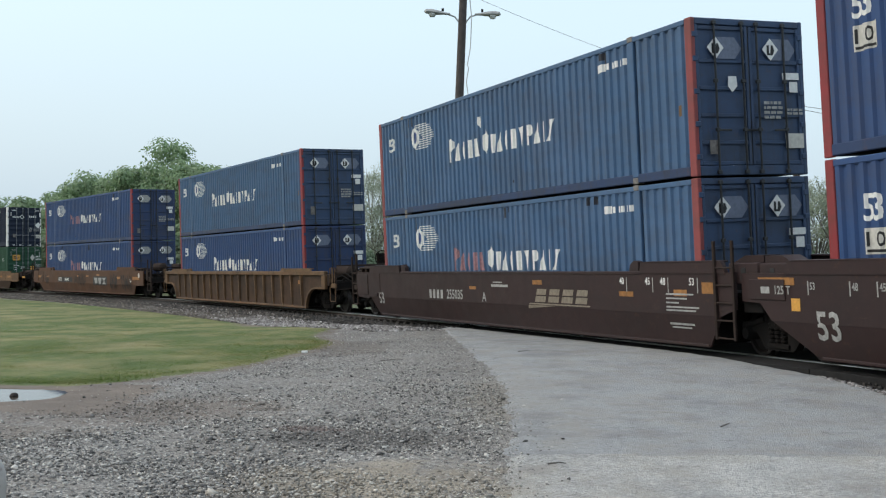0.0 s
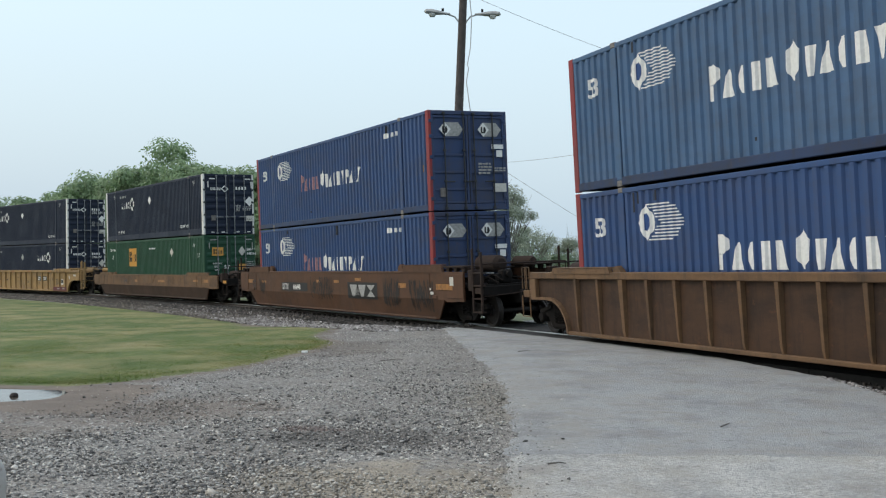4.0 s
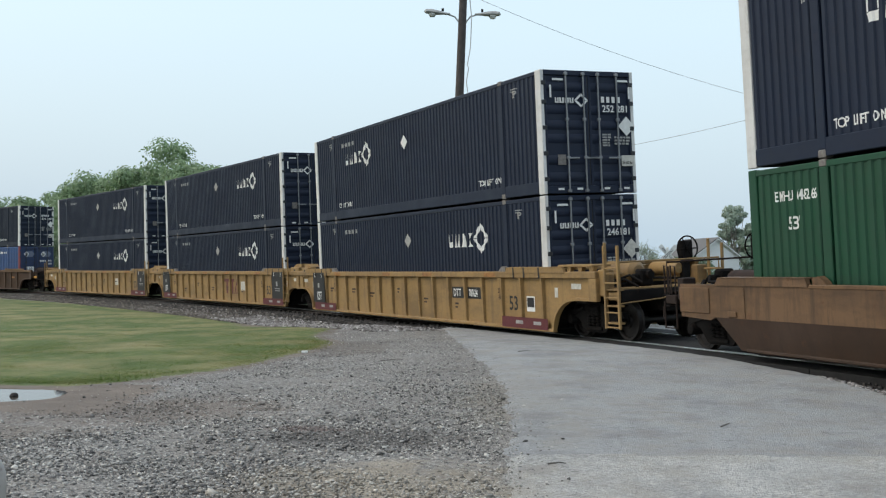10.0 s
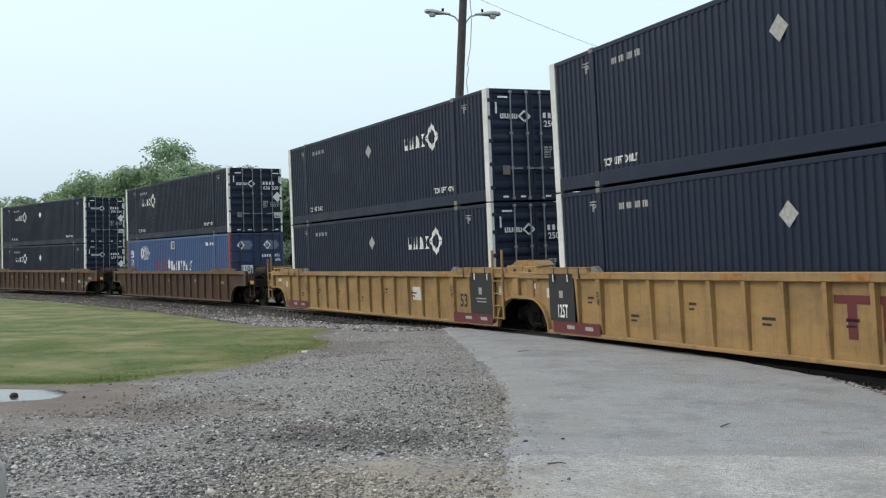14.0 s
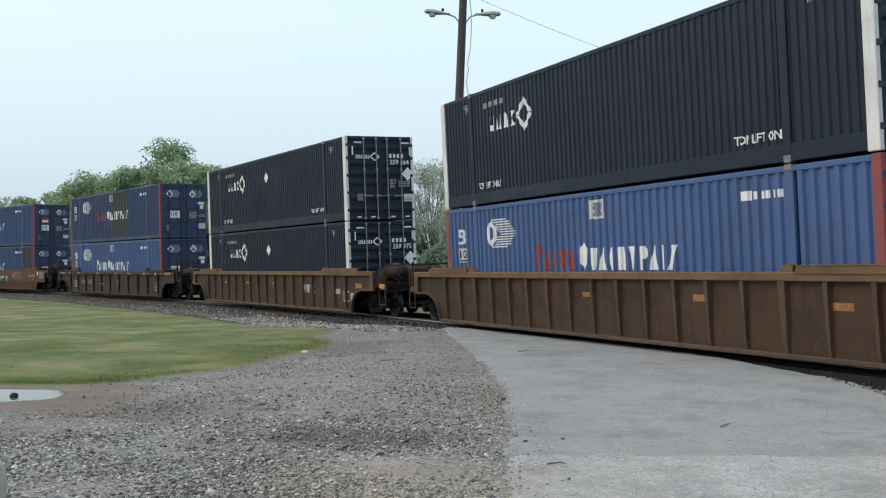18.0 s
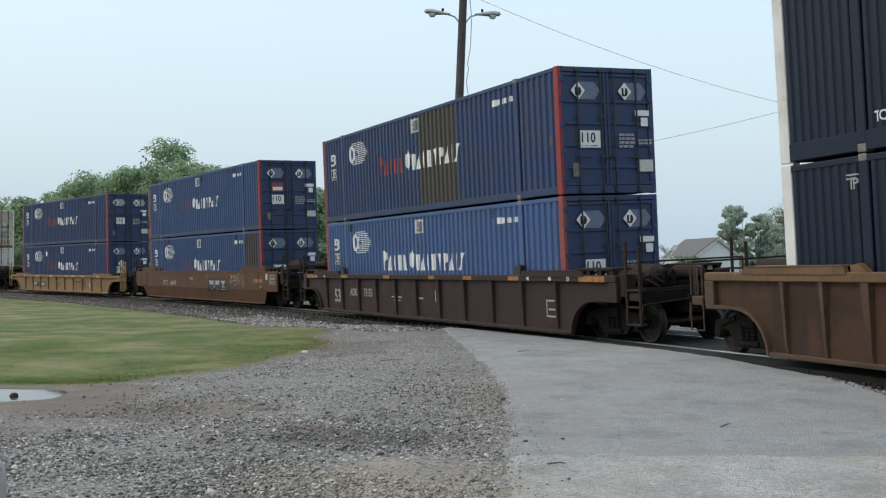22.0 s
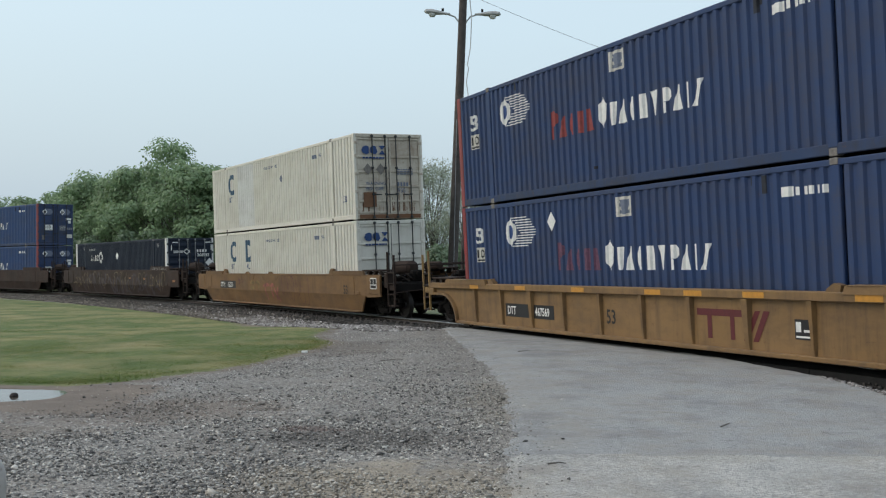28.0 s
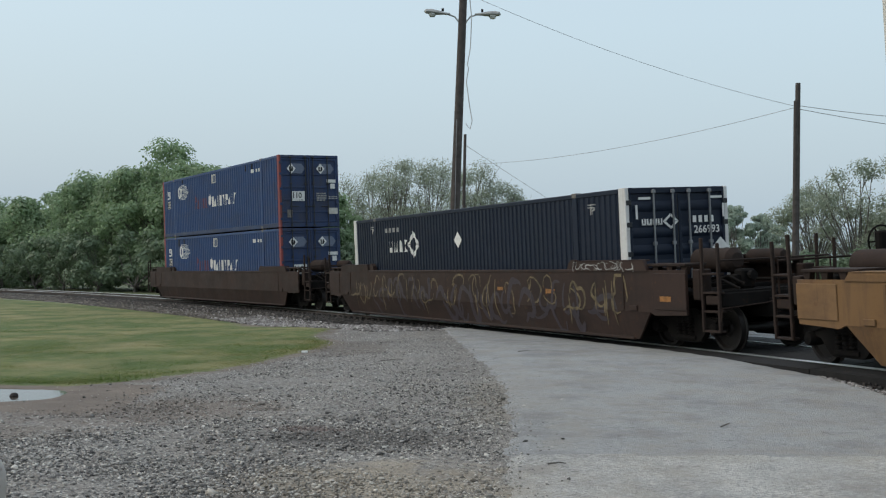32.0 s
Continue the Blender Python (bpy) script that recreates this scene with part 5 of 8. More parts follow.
# plain solid forms in a unit box: convex outlines, thick or thin
FORMS = {
    "dome": [[(0.14, 0), (0.50, 0), (0.50, 0.44), (0.14, 0.44)], [(0.14, 0.45), (0.62, 0.45), (0.88, 0.60), (0.88, 0.84), (0.62, 1), (0.14, 1)]],
    "peak": [[(0.06, 0), (0.94, 0), (0.56, 1), (0.44, 1)]],
    "disc": [[(0.04, 0.30), (0.24, 0.05), (0.60, 0.0), (0.60, 1.0), (0.24, 0.95), (0.04, 0.70)]],
    "slab": [[(0.14, 0), (0.66, 0), (0.66, 1), (0.14, 1)]],
    "wedge": [[(0.12, 0), (0.86, 0), (0.60, 1), (0.12, 1)]],
    "gem": [[(0.10, 0.28), (0.42, 0.0), (0.86, 0.22), (0.90, 0.74), (0.58, 1.0), (0.14, 0.76)]],
    "spike": [[(0.34, 0), (0.62, 0), (0.86, 1), (0.10, 1)]],
    "stem": [[(0.16, 0), (0.84, 0), (0.84, 1), (0.16, 1)]],
    "slope": [[(0.08, 0), (0.52, 0), (0.92, 1), (0.48, 1)]],
}


def strokes(sh, kind, row, x, z):
    """A row of plain solid shapes along the side: (form, width, height, gap after)."""
    for form, w, h, gap in row:
        for i, poly in enumerate(FORMS[form]):
            poly_on_side(sh, kind, [(x + a * w, z + b * h) for a, b in poly], 0.004 + 0.0012 * i)
        x += w + gap
    return x


def small_print(sh, y0, y1, z0, z1, rows, rnd, side_kind=None):
    """Writing too small to read, as broken bars."""
    h = (z1 - z0) / rows
    for r in range(rows):
        z = z0 + r * h
        a = y0
        while a < y1 - 0.03:
            b = min(a + rnd.uniform(0.04, 0.14), y1)
            if side_kind:
                bar_on_side(sh, side_kind, a, b, z, z + h * 0.62)
            else:
                bar_on_end(sh, a, b, z, z + h * 0.62)
            a = b + 0.025


STYLE = {
    "pacer": dict(post=0.200, wave="wide", rail=0.19, doors="panel"),
    "umax": dict(post=0.255, wave="fine", rail=0.30, doors="rib"),
    "emp": dict(post=0.220, wave="fine", rail=0.16, doors="rib"),
    "csx": dict(post=0.220, wave="deep", rail=0.17, doors="panel"),
}


def door_span(sgn):
    return (0.015, CW / 2 - 0.09) if sgn > 0 else (-CW / 2 + 0.09, -0.015)


def door_plate(sgn):
    y0, y1 = door_span(sgn)
    return Shape().box(CL / 2 - 0.075, CL / 2 - 0.045, y0, y1, 0.20, CH - 0.13)


def door_stile(sgn, k):
    y0, y1 = door_span(sgn)
    a, b = (y0, y0 + 0.065) if k == 0 else (y1 - 0.065, y1)
    return Shape().box(CL / 2 - 0.044, CL / 2 - 0.005, a, b, 0.20, CH - 0.13, 0.006)


def door_rib(style, sgn, z):
    """One pressed cross rib of a door leaf."""
    y0, y1 = door_span(sgn)
    x = CL / 2
    if style == "panel":
        return Shape().box(x - 0.044, x - 0.008, y0 + 0.067, y1 - 0.067, z - 0.035, z + 0.035, 0.008)
    p = [(x - 0.044, z - 0.11), (x - 0.012, z - 0.06), (x - 0.012, z + 0.06), (x - 0.044, z + 0.11)]
    return Shape().prism(p, y0 + 0.067, y1 - 0.067)


RIBS = {"panel": (0.235, 0.62, 1.12, 1.62, 2.12, CH - 0.18), "rib": (0.40, 0.80, 1.30, 1.62, 1.98, 2.52)}


def container(style, wall, post, door_mat, rod_mat, label, group, castings="casting", mid_post=None):
    """A 53-foot corrugated box: walls, rails, posts, castings, two doors with bars. Origin at the middle of its floor."""
    st = STYLE[style]
    wave, rail = st["wave"], st["rail"]
    box = thing("container", label, "container", group)
    e, h = CL / 2, CH
    mid = 6.096
    pw = st["post"]
    for side, tag in ((-1, "near"), (1, "far")):
        for x0, x1 in ((-e + pw + 0.005, -mid - 0.145), (-mid + 0.145, mid - 0.145), (mid + 0.145, e - pw - 0.005)):
            part("side_wall", shared(("wall", style, tag, x0), lambda: pressed_wall(wave, x0, x1, rail, h - 0.11, side)), wall, box)
        y0, y1 = sorted((side * (CW / 2), side * (CW / 2 - 0.09)))
        part("bottom_rail", shared(("brail", style, tag), lambda: Shape().box(-e + pw - 0.005, e - pw + 0.005, y0, y1, 0.02, rail + 0.004, 0.012)), M["blue_rail"] if style == "pacer" else wall, box)
        part("top_rail", shared(("trail", style, tag), lambda: Shape().box(-e + pw - 0.005, e - pw + 0.005, y0, y1, h - 0.115, h - 0.012, 0.015)), wall, box)
        for sx in (-1, 1):
            a, b = sorted((sx * e, sx * (e - pw)))
            red = style == "pacer" and side > 0
            part("corner_post", shared(("post", tag, sx, pw), lambda: Shape().box(a, b, y0, y1, 0.0, h, 0.012)), door_mat if red else post, box)
            part("mid_post", shared(("mpost", tag, sx), lambda: Shape().box(sx * mid - 0.105, sx * mid + 0.105, *sorted((side * (CW / 2 + 0.006), side * (CW / 2 - 0.08))), 0.13, h - 0.1, 0.014)), mid_post or wall, box)
            for z0, z1 in ((0.0, 0.12), (h - 0.10, h + 0.008)):
                def casting():
                    c = Shape().box(sx * mid - 0.088, sx * mid + 0.088, *sorted((side * (CW / 2 + 0.010), side * (CW / 2 - 0.15))), z0, z1, 0.010)
                    return c.box(sx * mid - 0.03, sx * mid + 0.03, *sorted((side * (CW / 2 + 0.0115), side * (CW / 2))), z0 + 0.03, z1 - 0.03)
                part("corner_casting", shared(("cast", tag, sx, z0), casting), M[castings] if z0 > 1 else M["casting"], box)
    part("roof", shared(("roof",), lambda: roof_shape()), wall, box)
    part("floor", shared(("cfloor",), lambda: Shape().box(-e + 0.1, e - 0.1, -CW / 2 + 0.09, CW / 2 - 0.09, 0.03, 0.15)), M["frame_dark"], box)
    part("end_wall", shared(("endw",), end_wall_shape), wall, box)
    part("door_header", shared(("header",), lambda: Shape().box(e - 0.09, e - 0.002, -CW / 2 + 0.088, CW / 2 - 0.088, h - 0.125, h - 0.004, 0.012)), door_mat, box)
    part("door_sill", shared(("sill",), lambda: Shape().box(e - 0.09, e - 0.002, -CW / 2 + 0.088, CW / 2 - 0.088, 0.01, 0.19, 0.012)), door_mat, box)
    for sgn in (-1, 1):
        leaf = part("door", shared(("leaf", sgn), lambda: door_plate(sgn)), door_mat, box)
        for i in (0, 1):
            part("door_stile", shared(("stile", sgn, i), lambda: door_stile(sgn, i)), door_mat, leaf)
        for z in RIBS[st["doors"]]:
            part("door_rib", shared(("drib", st["doors"], sgn, z), lambda: door_rib(st["doors"], sgn, z)), door_mat, leaf)
        for y in ((0.17, 0.80) if sgn > 0 else (-0.80, -0.17)) if style == "pacer" else ((0.27, 0.80) if sgn > 0 else (-0.62, -0.14)):
            part("lock_bar", shared(("bar", y), lambda: Shape().tube([(e + 0.030, y, 0.05), (e + 0.030, y, h - 0.04)], 0.021, 8)), rod_mat, leaf)
            for z in (0.07, 0.85, 1.75, h - 0.09):
                part("bar_keeper", shared(("keeper", y, z), lambda: Shape().box(e - 0.004, e + 0.056, y - 0.045, y + 0.045, z - 0.035, z + 0.035, 0.01)), rod_mat, leaf)
            part("lock_lever", shared(("lever", y, sgn), lambda: Shape().box(e + 0.03, e + 0.055, *sorted((y, y - sgn * 0.30)), 0.82, 0.86, 0.008)), rod_mat, leaf)
        for z in (0.35, 0.95, 1.55, 2.15, 2.6):
            yy = sgn * (CW / 2 - 0.075)
            part("hinge", shared(("hinge", sgn, z), lambda: Shape().box(e - 0.02, e + 0.018, yy - 0.06, yy + 0.06, z - 0.05, z + 0.05, 0.01)), door_mat if style != "umax" else M["rod_dark"], leaf)
    part("door_gasket", shared(("gasket",), lambda: Shape().box(e - 0.05, e - 0.02, -0.014, 0.014, 0.2, h - 0.13)), M["mark_black"], box)
    return box


def roof_shape():
    sh = Shape()
    e, h = CL / 2, CH
    sh.box(-e + 0.02, e - 0.02, -CW / 2 + 0.088, CW / 2 - 0.088, h - 0.05, h - 0.03)
    x = -e + 0.4
    while x < e - 0.4:
        sh.box(x, x + 0.14, -CW / 2 + 0.15, CW / 2 - 0.15, h - 0.032, h - 0.018, 0.006)
        x += 0.33
    return sh


def end_wall_shape():
    sh = Shape()
    e, h = CL / 2, CH
    sh.box(-e + 0.03, -e + 0.05, -CW / 2 + 0.09, CW / 2 - 0.09, 0.02, h - 0.02)
    y = -CW / 2 + 0.2
    while y < CW / 2 - 0.2:
        sh.box(-e + 0.005, -e + 0.035, y, y + 0.12, 0.15, h - 0.15, 0.008)
        y += 0.25
    return sh


def diamond(cx, cz, r, rx=None):
    rx = rx or r
    return [(cx - rx, cz), (cx, cz - r), (cx + rx, cz), (cx, cz + r)]


def emblem_shape(striped=True):
    """Pale lozenge with a dark upright and a fan of thin stripes."""
    a, b, c = Shape(), Shape(), Shape()
    poly_on_side(a, "wide", diamond(-5.17, 2.17, 0.40, 0.35))
    poly_on_side(b, "wide", [(-5.27, 2.02), (-5.12, 2.00), (-5.02, 2.10), (-5.02, 2.26), (-5.12, 2.36), (-5.27, 2.34)], 0.008)
    for i in range(12):
        z = 1.82 + i * 0.062
        k = abs(z + 0.012 - 2.16) / 0.36
        x0 = -5.18 + 0.44 * max(0.0, 1 - k) + 0.06
        bar_on_side(c, "wide", x0, -3.88 - 0.42 * k * k, z, z + 0.026)
    return a, b, c


def pacer(wall, post, label, group, red="red", plates=True, hazard=False, notice=False, seed=0, patch=None, pale=False, door_number=None):
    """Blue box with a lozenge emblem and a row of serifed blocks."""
    rnd = random.Random(seed)
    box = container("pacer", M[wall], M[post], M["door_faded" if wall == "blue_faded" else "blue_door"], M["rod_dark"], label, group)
    mk, dim = M["mark"], M["mark_dim"]
    for key, mat_, nm in (("a", mk, "emblem_lozenge"), ("b", M["mark_blue"], "emblem_figure"), ("c", mk, "emblem_fan")):
        part(nm, shared(("emblem", key), lambda: emblem_shape()["abc".index(key)]), mat_, box)
    small = 0.47
    tail = [("gem", 0.40, 0.64, 0.03)] + [(f_, w_, small, 0.03) for f_, w_ in (("spike", 0.34), ("peak", 0.36), ("disc", 0.34), ("wedge", 0.36), ("spike", 0.34), ("dome", 0.36), ("peak", 0.36), ("stem", 0.17), ("slope", 0.38))]
    part("large_mark", shared(("stack",), lambda: row_shape("wide", tail, -0.74, 1.24)), mk, box)
    pacer_mat = {"red": M["mark_red"], "faint": M["mark_faint"], "white": mk, "pink": M["mark_pink"]}[red]
    head = [("dome", 0.42, 0.62, 0.02)] + [(f_, w_, small, 0.03) for f_, w_ in (("peak", 0.40), ("disc", 0.36), ("slab", 0.34), ("wedge", 0.38))]
    part("first_mark", shared(("first",), lambda: row_shape("wide", head, -2.88, 1.24)), pacer_mat, box)
    def size_mark():
        sh = Shape()
        text_on_side(sh, "wide", "53", -7.24, 1.94, 0.41, 0.74)
        return sh
    part("size_number", shared(("n53", "pacer"), size_mark), mk, box)
    if plates:
        part("notice_plate", shared(("sideplate",), lambda: side_bar("wide", -7.24, -6.74, 1.46, 1.84)), M["sticker"], box)
        def h110():
            sh = Shape()
            text_on_side(sh, "wide", "110", -7.21, 1.57, 0.22, 0.92)
            bar_on_side(sh, "wide", -7.20, -6.80, 1.49, 1.53, 0.008)
            return sh
        part("plate_number", shared(("side110",), h110), M["mark_black"], box)
        part("data_plate", shared(("midplate",), lambda: side_bar("wide", -0.20, 0.38, 2.32, 2.72)), M["sticker"], box)
        def scribble():
            sh = Shape()
            for z in (2.38, 2.52):
                bar_on_side(sh, "wide", -0.10, 0.28, z, z + 0.07, 0.008)
            poly_on_side(sh, "wide", [(-0.02, 2.36), (0.16, 2.36), (0.28, 2.66), (-0.10, 2.66)], 0.007)
            return sh
        part("data_print", shared(("midprint",), scribble), M["mark_grey"], box)
    def serial():
        sh = Shape()
        bar_on_side(sh, "wide", 4.82, 5.12, 2.40, 2.56)
        for i in range(5):
            bar_on_side(sh, "wide", 5.22 + i * 0.15, 5.31 + i * 0.15, 2.41, 2.54)
        return sh
    part("serial_mark", shared(("serial",), serial), mk, box)
    if hazard:
        part("hazard_placard", shared(("hazside",), lambda: plate_on_side(diamond(-3.0, 2.35, 0.22, 0.20))), mk, box)
    def scuffs():
        sh, r_ = Shape(), random.Random(seed * 3 + 1)
        for x in (-5.35, -4.7, 4.35, 4.95, 0.4):
            for _ in range(r_.randint(0, 2)):
                a = x + r_.uniform(-0.3, 0.3)
                z_ = CH - 0.13 - r_.uniform(0.12, 0.42)
                bar_on_side(sh, "wide", a, a + r_.uniform(0.05, 0.16), z_, CH - 0.125, 0.002)
        a = r_.uniform(-4, 4)
        bar_on_side(sh, "wide", a, a + 0.10, 0.42, 0.48, 0.002)
        return sh
    tagged(part("lift_scuff", shared(("scuff", seed), scuffs), M["blue_grime"], box), kind="stuff")
    part("side_tag", shared(("sidetag",), lambda: side_bar("wide", 7.55, 7.70, 1.15, 1.35)), M["car_amber"], box)
    if patch:
        part("repair_panel", shared(("patch", patch), lambda: side_bar("wide", patch[0], patch[1], 0.20, CH - 0.12)), M["patch"], box)
    # door end
    if True:
        for nm, mt, k in (("door_lozenge", mk, 0), ("door_hexagon", M["mark_grey"] if not pale else M["mark_dim"], 1), ("door_figure", M["mark_black"], 2)):
            for yy in (-0.77, 0.50):
                part(nm, shared(("doorem", k, yy), lambda: door_emblem(k, yy)), mt, box)
        n1, n2 = rnd.randint(0, 1), rnd.randint(0, 1)
        sh = Shape()
        bar_on_end(sh, 0.76, 1.16, 1.80, 1.93)
        bar_on_end(sh, 0.92, 1.12, 1.56, 1.76)
        if door_number:
            sh = Shape()
            text_on_end(sh, door_number[0], 0.86, 1.80, 0.14, 0.95)
            text_on_end(sh, door_number[1], 0.88, 1.60, 0.14, 0.95)
            part("door_number", sh, mk, box)
            for i in range(4):
                part("owner_mark", shared(("owner", i), lambda: end_bar(0.24 + i * 0.12, 0.31 + i * 0.12, 1.80, 1.93)), mk, box)
        else:
            part("serial_sticker", shared(("dserial",), lambda: sh), mk, box)
        def dprint():
            s2 = Shape()
            small_print(s2, 0.30, 0.74, 1.06, 1.42, 4, random.Random(5))
            small_print(s2, 0.84, 1.22, 1.14, 1.28, 2, random.Random(6))
            return s2
        part("door_print", shared(("dprint",), dprint), M["mark_dim"], box)
        part("load_sticker", shared(("dload", n1), lambda: end_bar(0.78, 1.22, 0.50 + 0.03 * n1, 0.78)), M["sticker"], box)
        part("paper_sticker", shared(("dpap", n2), lambda: end_bar(-0.98, -0.76, 0.40, 0.66 + 0.05 * n2)), M["casting"], box)
        if plates:
            part("height_plate", shared(("d110",), lambda: end_bar(-0.755, -0.215, 1.06, 1.45)), mk, box)
            def num():
                s3 = Shape()
                text_on_end(s3, "110", -0.72, 1.17, 0.24, 0.88)
                small_print(s3, -0.72, -0.28, 1.085, 1.13, 1, random.Random(8))
                return s3
            part("plate_number", shared(("d110n",), num), M["mark_black"], box)
        if notice:
            part("notice_sticker", shared(("dnote",), lambda: end_bar(-0.755, -0.215, 1.58, 1.96)), M["pink_post"], box)
            part("notice_border", shared(("dnote2",), lambda: end_bar(-0.71, -0.27, 1.64, 1.78, 0.003)), mk, box)
        if hazard:
            part("door_placard", shared(("dhaz",), lambda: end_poly(diamond(-0.45, 1.62, 0.22))), mk, box)
    return box


def row_shape(kind, row, x, z):
    sh = Shape()
    strokes(sh, kind, row, x, z)
    return sh


def side_bar(kind, *a):
    sh = Shape()
    bar_on_side(sh, kind, *a)
    return sh


def side_poly(kind, pts, lift=0.004):
    sh = Shape()
    poly_on_side(sh, kind, pts, lift)
    return sh


def plate_on_side(pts):
    """A thin rigid plate screwed over the pressing."""
    return Shape().prism(pts, -CW / 2 - 0.004, -CW / 2 + 0.002)


def end_bar(*a):
    sh = Shape()
    bar_on_end(sh, *a)
    return sh


def end_poly(pts, off=0.0):
    sh = Shape()
    poly_on_end(sh, pts, off)
    return sh


def door_emblem(k, y):
    sh = Shape()
    if k == 0:
        poly_on_end(sh, diamond(y, 2.36, 0.21, 0.19), 0.004)
    elif k == 1:
        poly_on_end(sh, [(y + 0.02, 2.16), (y + 0.44, 2.16), (y + 0.60, 2.36), (y + 0.44, 2.56), (y + 0.02, 2.56)])
    else:
        poly_on_end(sh, [(y - 0.085, 2.25), (y + 0.05, 2.25), (y + 0.095, 2.34), (y + 0.06, 2.44), (y + 0.015, 2.44), (y + 0.0, 2.29), (y - 0.03, 2.29), (y - 0.03, 2.44), (y - 0.085, 2.44)], 0.008)
    return sh


def lozenge_ring(kind, cx, cz, rx, rz, sh, on_end=False):
    """A ring of angular blocks set as a lozenge."""
    put = (lambda p: poly_on_end(sh, p)) if on_end else (lambda p: poly_on_side(sh, kind, p))
    o, i = 1.0, 0.62
    for sx, sz in ((1, 1), (1, -1), (-1, 1), (-1, -1)):
        g = 0.025
        a = (cx + sx * rx * o * (1 - g), cz + sz * rz * o * g)
        b = (cx + sx * rx * o * g, cz + sz * rz * o * (1 - g))
        c = (cx + sx * rx * i * g, cz + sz * rz * i * (1 - g))
        d = (cx + sx * rx * i * (1 - g), cz + sz * rz * i * g)
        put([a, b, c, d])


def umax(wall, label, group, front_logo=False, placard="bright", number=None, numbers_far=True, door_number=None):
    """Near-black blue box with white posts, angular blocks and a lozenge ring."""
    box = container("umax", M[wall], M["white_post"], M[wall], M["rod"], label, group)
    mk = M["mark"]
    x0 = 2.80 if front_logo else -4.98
    def brand():
        sh = Shape()
        x = x0
        for form in ([[(0.16, 0), (0.70, 0), (0.82, 0.40), (0.04, 0.40)], [(0.04, 0.44), (0.22, 0.44), (0.22, 1), (0.04, 1)], [(0.66, 0.44), (0.82, 0.44), (0.82, 1), (0.66, 1)]],
                     [[(0.0, 0), (0.44, 0), (0.26, 1), (0.16, 1)], [(0.50, 0), (0.94, 0), (0.78, 1), (0.68, 1)]],
                     [[(0.06, 0), (0.90, 0), (0.58, 1), (0.42, 1)]],
                     [[(0.10, 0), (0.80, 0), (0.48, 0.46)], [(0.48, 0.54), (0.80, 1), (0.14, 1)]]):
            for i, poly in enumerate(form):
                poly_on_side(sh, "fine", [(x + a * 0.37, 1.80 + b * 0.36) for a, b in poly], 0.004 + 0.0012 * i)
            x += 0.385
        lozenge_ring("fine", x + 0.40, 2.01, 0.42, 0.42, sh)
        return sh
    part("side_emblem", shared(("umaxlogo", front_logo), brand), mk, box)
    if placard:
        part("hazard_placard", shared(("umaxpl",), lambda: plate_on_side(diamond(0.06, 2.06, 0.22, 0.24))), mk if placard == "bright" else M["mark_dim"], box)
    def lift_note():
        sh = Shape()
        text_on_side(sh, "fine", "TOP LIFT ONLY", 4.78, 0.40, 0.155, 0.95)
        text_on_side(sh, "fine", "TOP LIFT ONLY", -5.82, 0.40, 0.155, 0.95)
        return sh
    part("lift_note", shared(("liftnote",), lift_note), mk, box)
    def marks():
        sh = Shape()
        for x in (6.64, -6.48):
            text_on_side(sh, "fine", "TP", x, 2.42, 0.17, 0.95)
            bar_on_side(sh, "fine", x, x + 0.28, 2.62, 2.645)
        return sh
    part("lift_mark", shared(("tpmark",), marks), M["mark_dim"], box)
    def serial():
        sh = Shape()
        small = random.Random(3)
        x = -5.25
        for i in range(9):
            if i != 4:
                bar_on_side(sh, "fine", x, x + 0.075, 2.42, 2.55)
            x += 0.125
        return sh
    part("serial_mark", shared(("userial",), serial), M["mark_dim"], box)
    # door end
    def dbrand():
        sh = Shape()
        y = -0.92
        for w in (0.12, 0.15, 0.13, 0.13):
            bar_on_end(sh, y, y + w * 0.3, 2.13, 2.26)
            bar_on_end(sh, y + w * 0.55, y + w * 0.85, 2.13, 2.26)
            bar_on_end(sh, y, y + w * 0.85, 2.13, 2.165)
            y += w
        lozenge_ring(None, -0.20, 2.20, 0.20, 0.17, sh, True)
        return sh
    part("door_emblem", shared(("ulogo",), dbrand), mk, box)
    def code():
        sh = Shape()
        for i in range(4):
            bar_on_end(sh, 0.36 + i * 0.15, 0.45 + i * 0.15, 2.16, 2.30)
        return sh
    part("owner_mark", shared(("ucode",), code), mk, box)
    if door_number:
        sh = Shape()
        text_on_end(sh, door_number, 0.38, 1.93, 0.17, 1.0)
        part("door_number", sh, mk, box)
    part("door_placard", shared(("uplac",), lambda: end_poly(diamond(1.06, 1.60, 0.24))), mk if placard != "dim" else M["sticker"], box)
    def dprint():
        sh = Shape()
        small_print(sh, 0.36, 0.60, 1.12, 1.44, 5, random.Random(15))
        small_print(sh, 0.70, 1.16, 1.16, 1.38, 3, random.Random(16))
        return sh
    part("door_print", shared(("uprint",), dprint), M["mark_dim"], box)
    part("seal_plate", shared(("uplate",), lambda: end_bar(-0.90, -0.68, 0.68, 0.92)), M["casting"], box)
    part("load_sticker", shared(("uload",), lambda: end_bar(0.88, 1.24, 0.64, 0.90)), M["sticker"], box)
    def loadtext():
        sh = Shape()
        text_on_end(sh, "24,000 lbs", 0.90, 0.68, 0.08, 0.75)
        return sh
    part("sticker_print", shared(("uloadt",), loadtext), M["mark_black"], box)
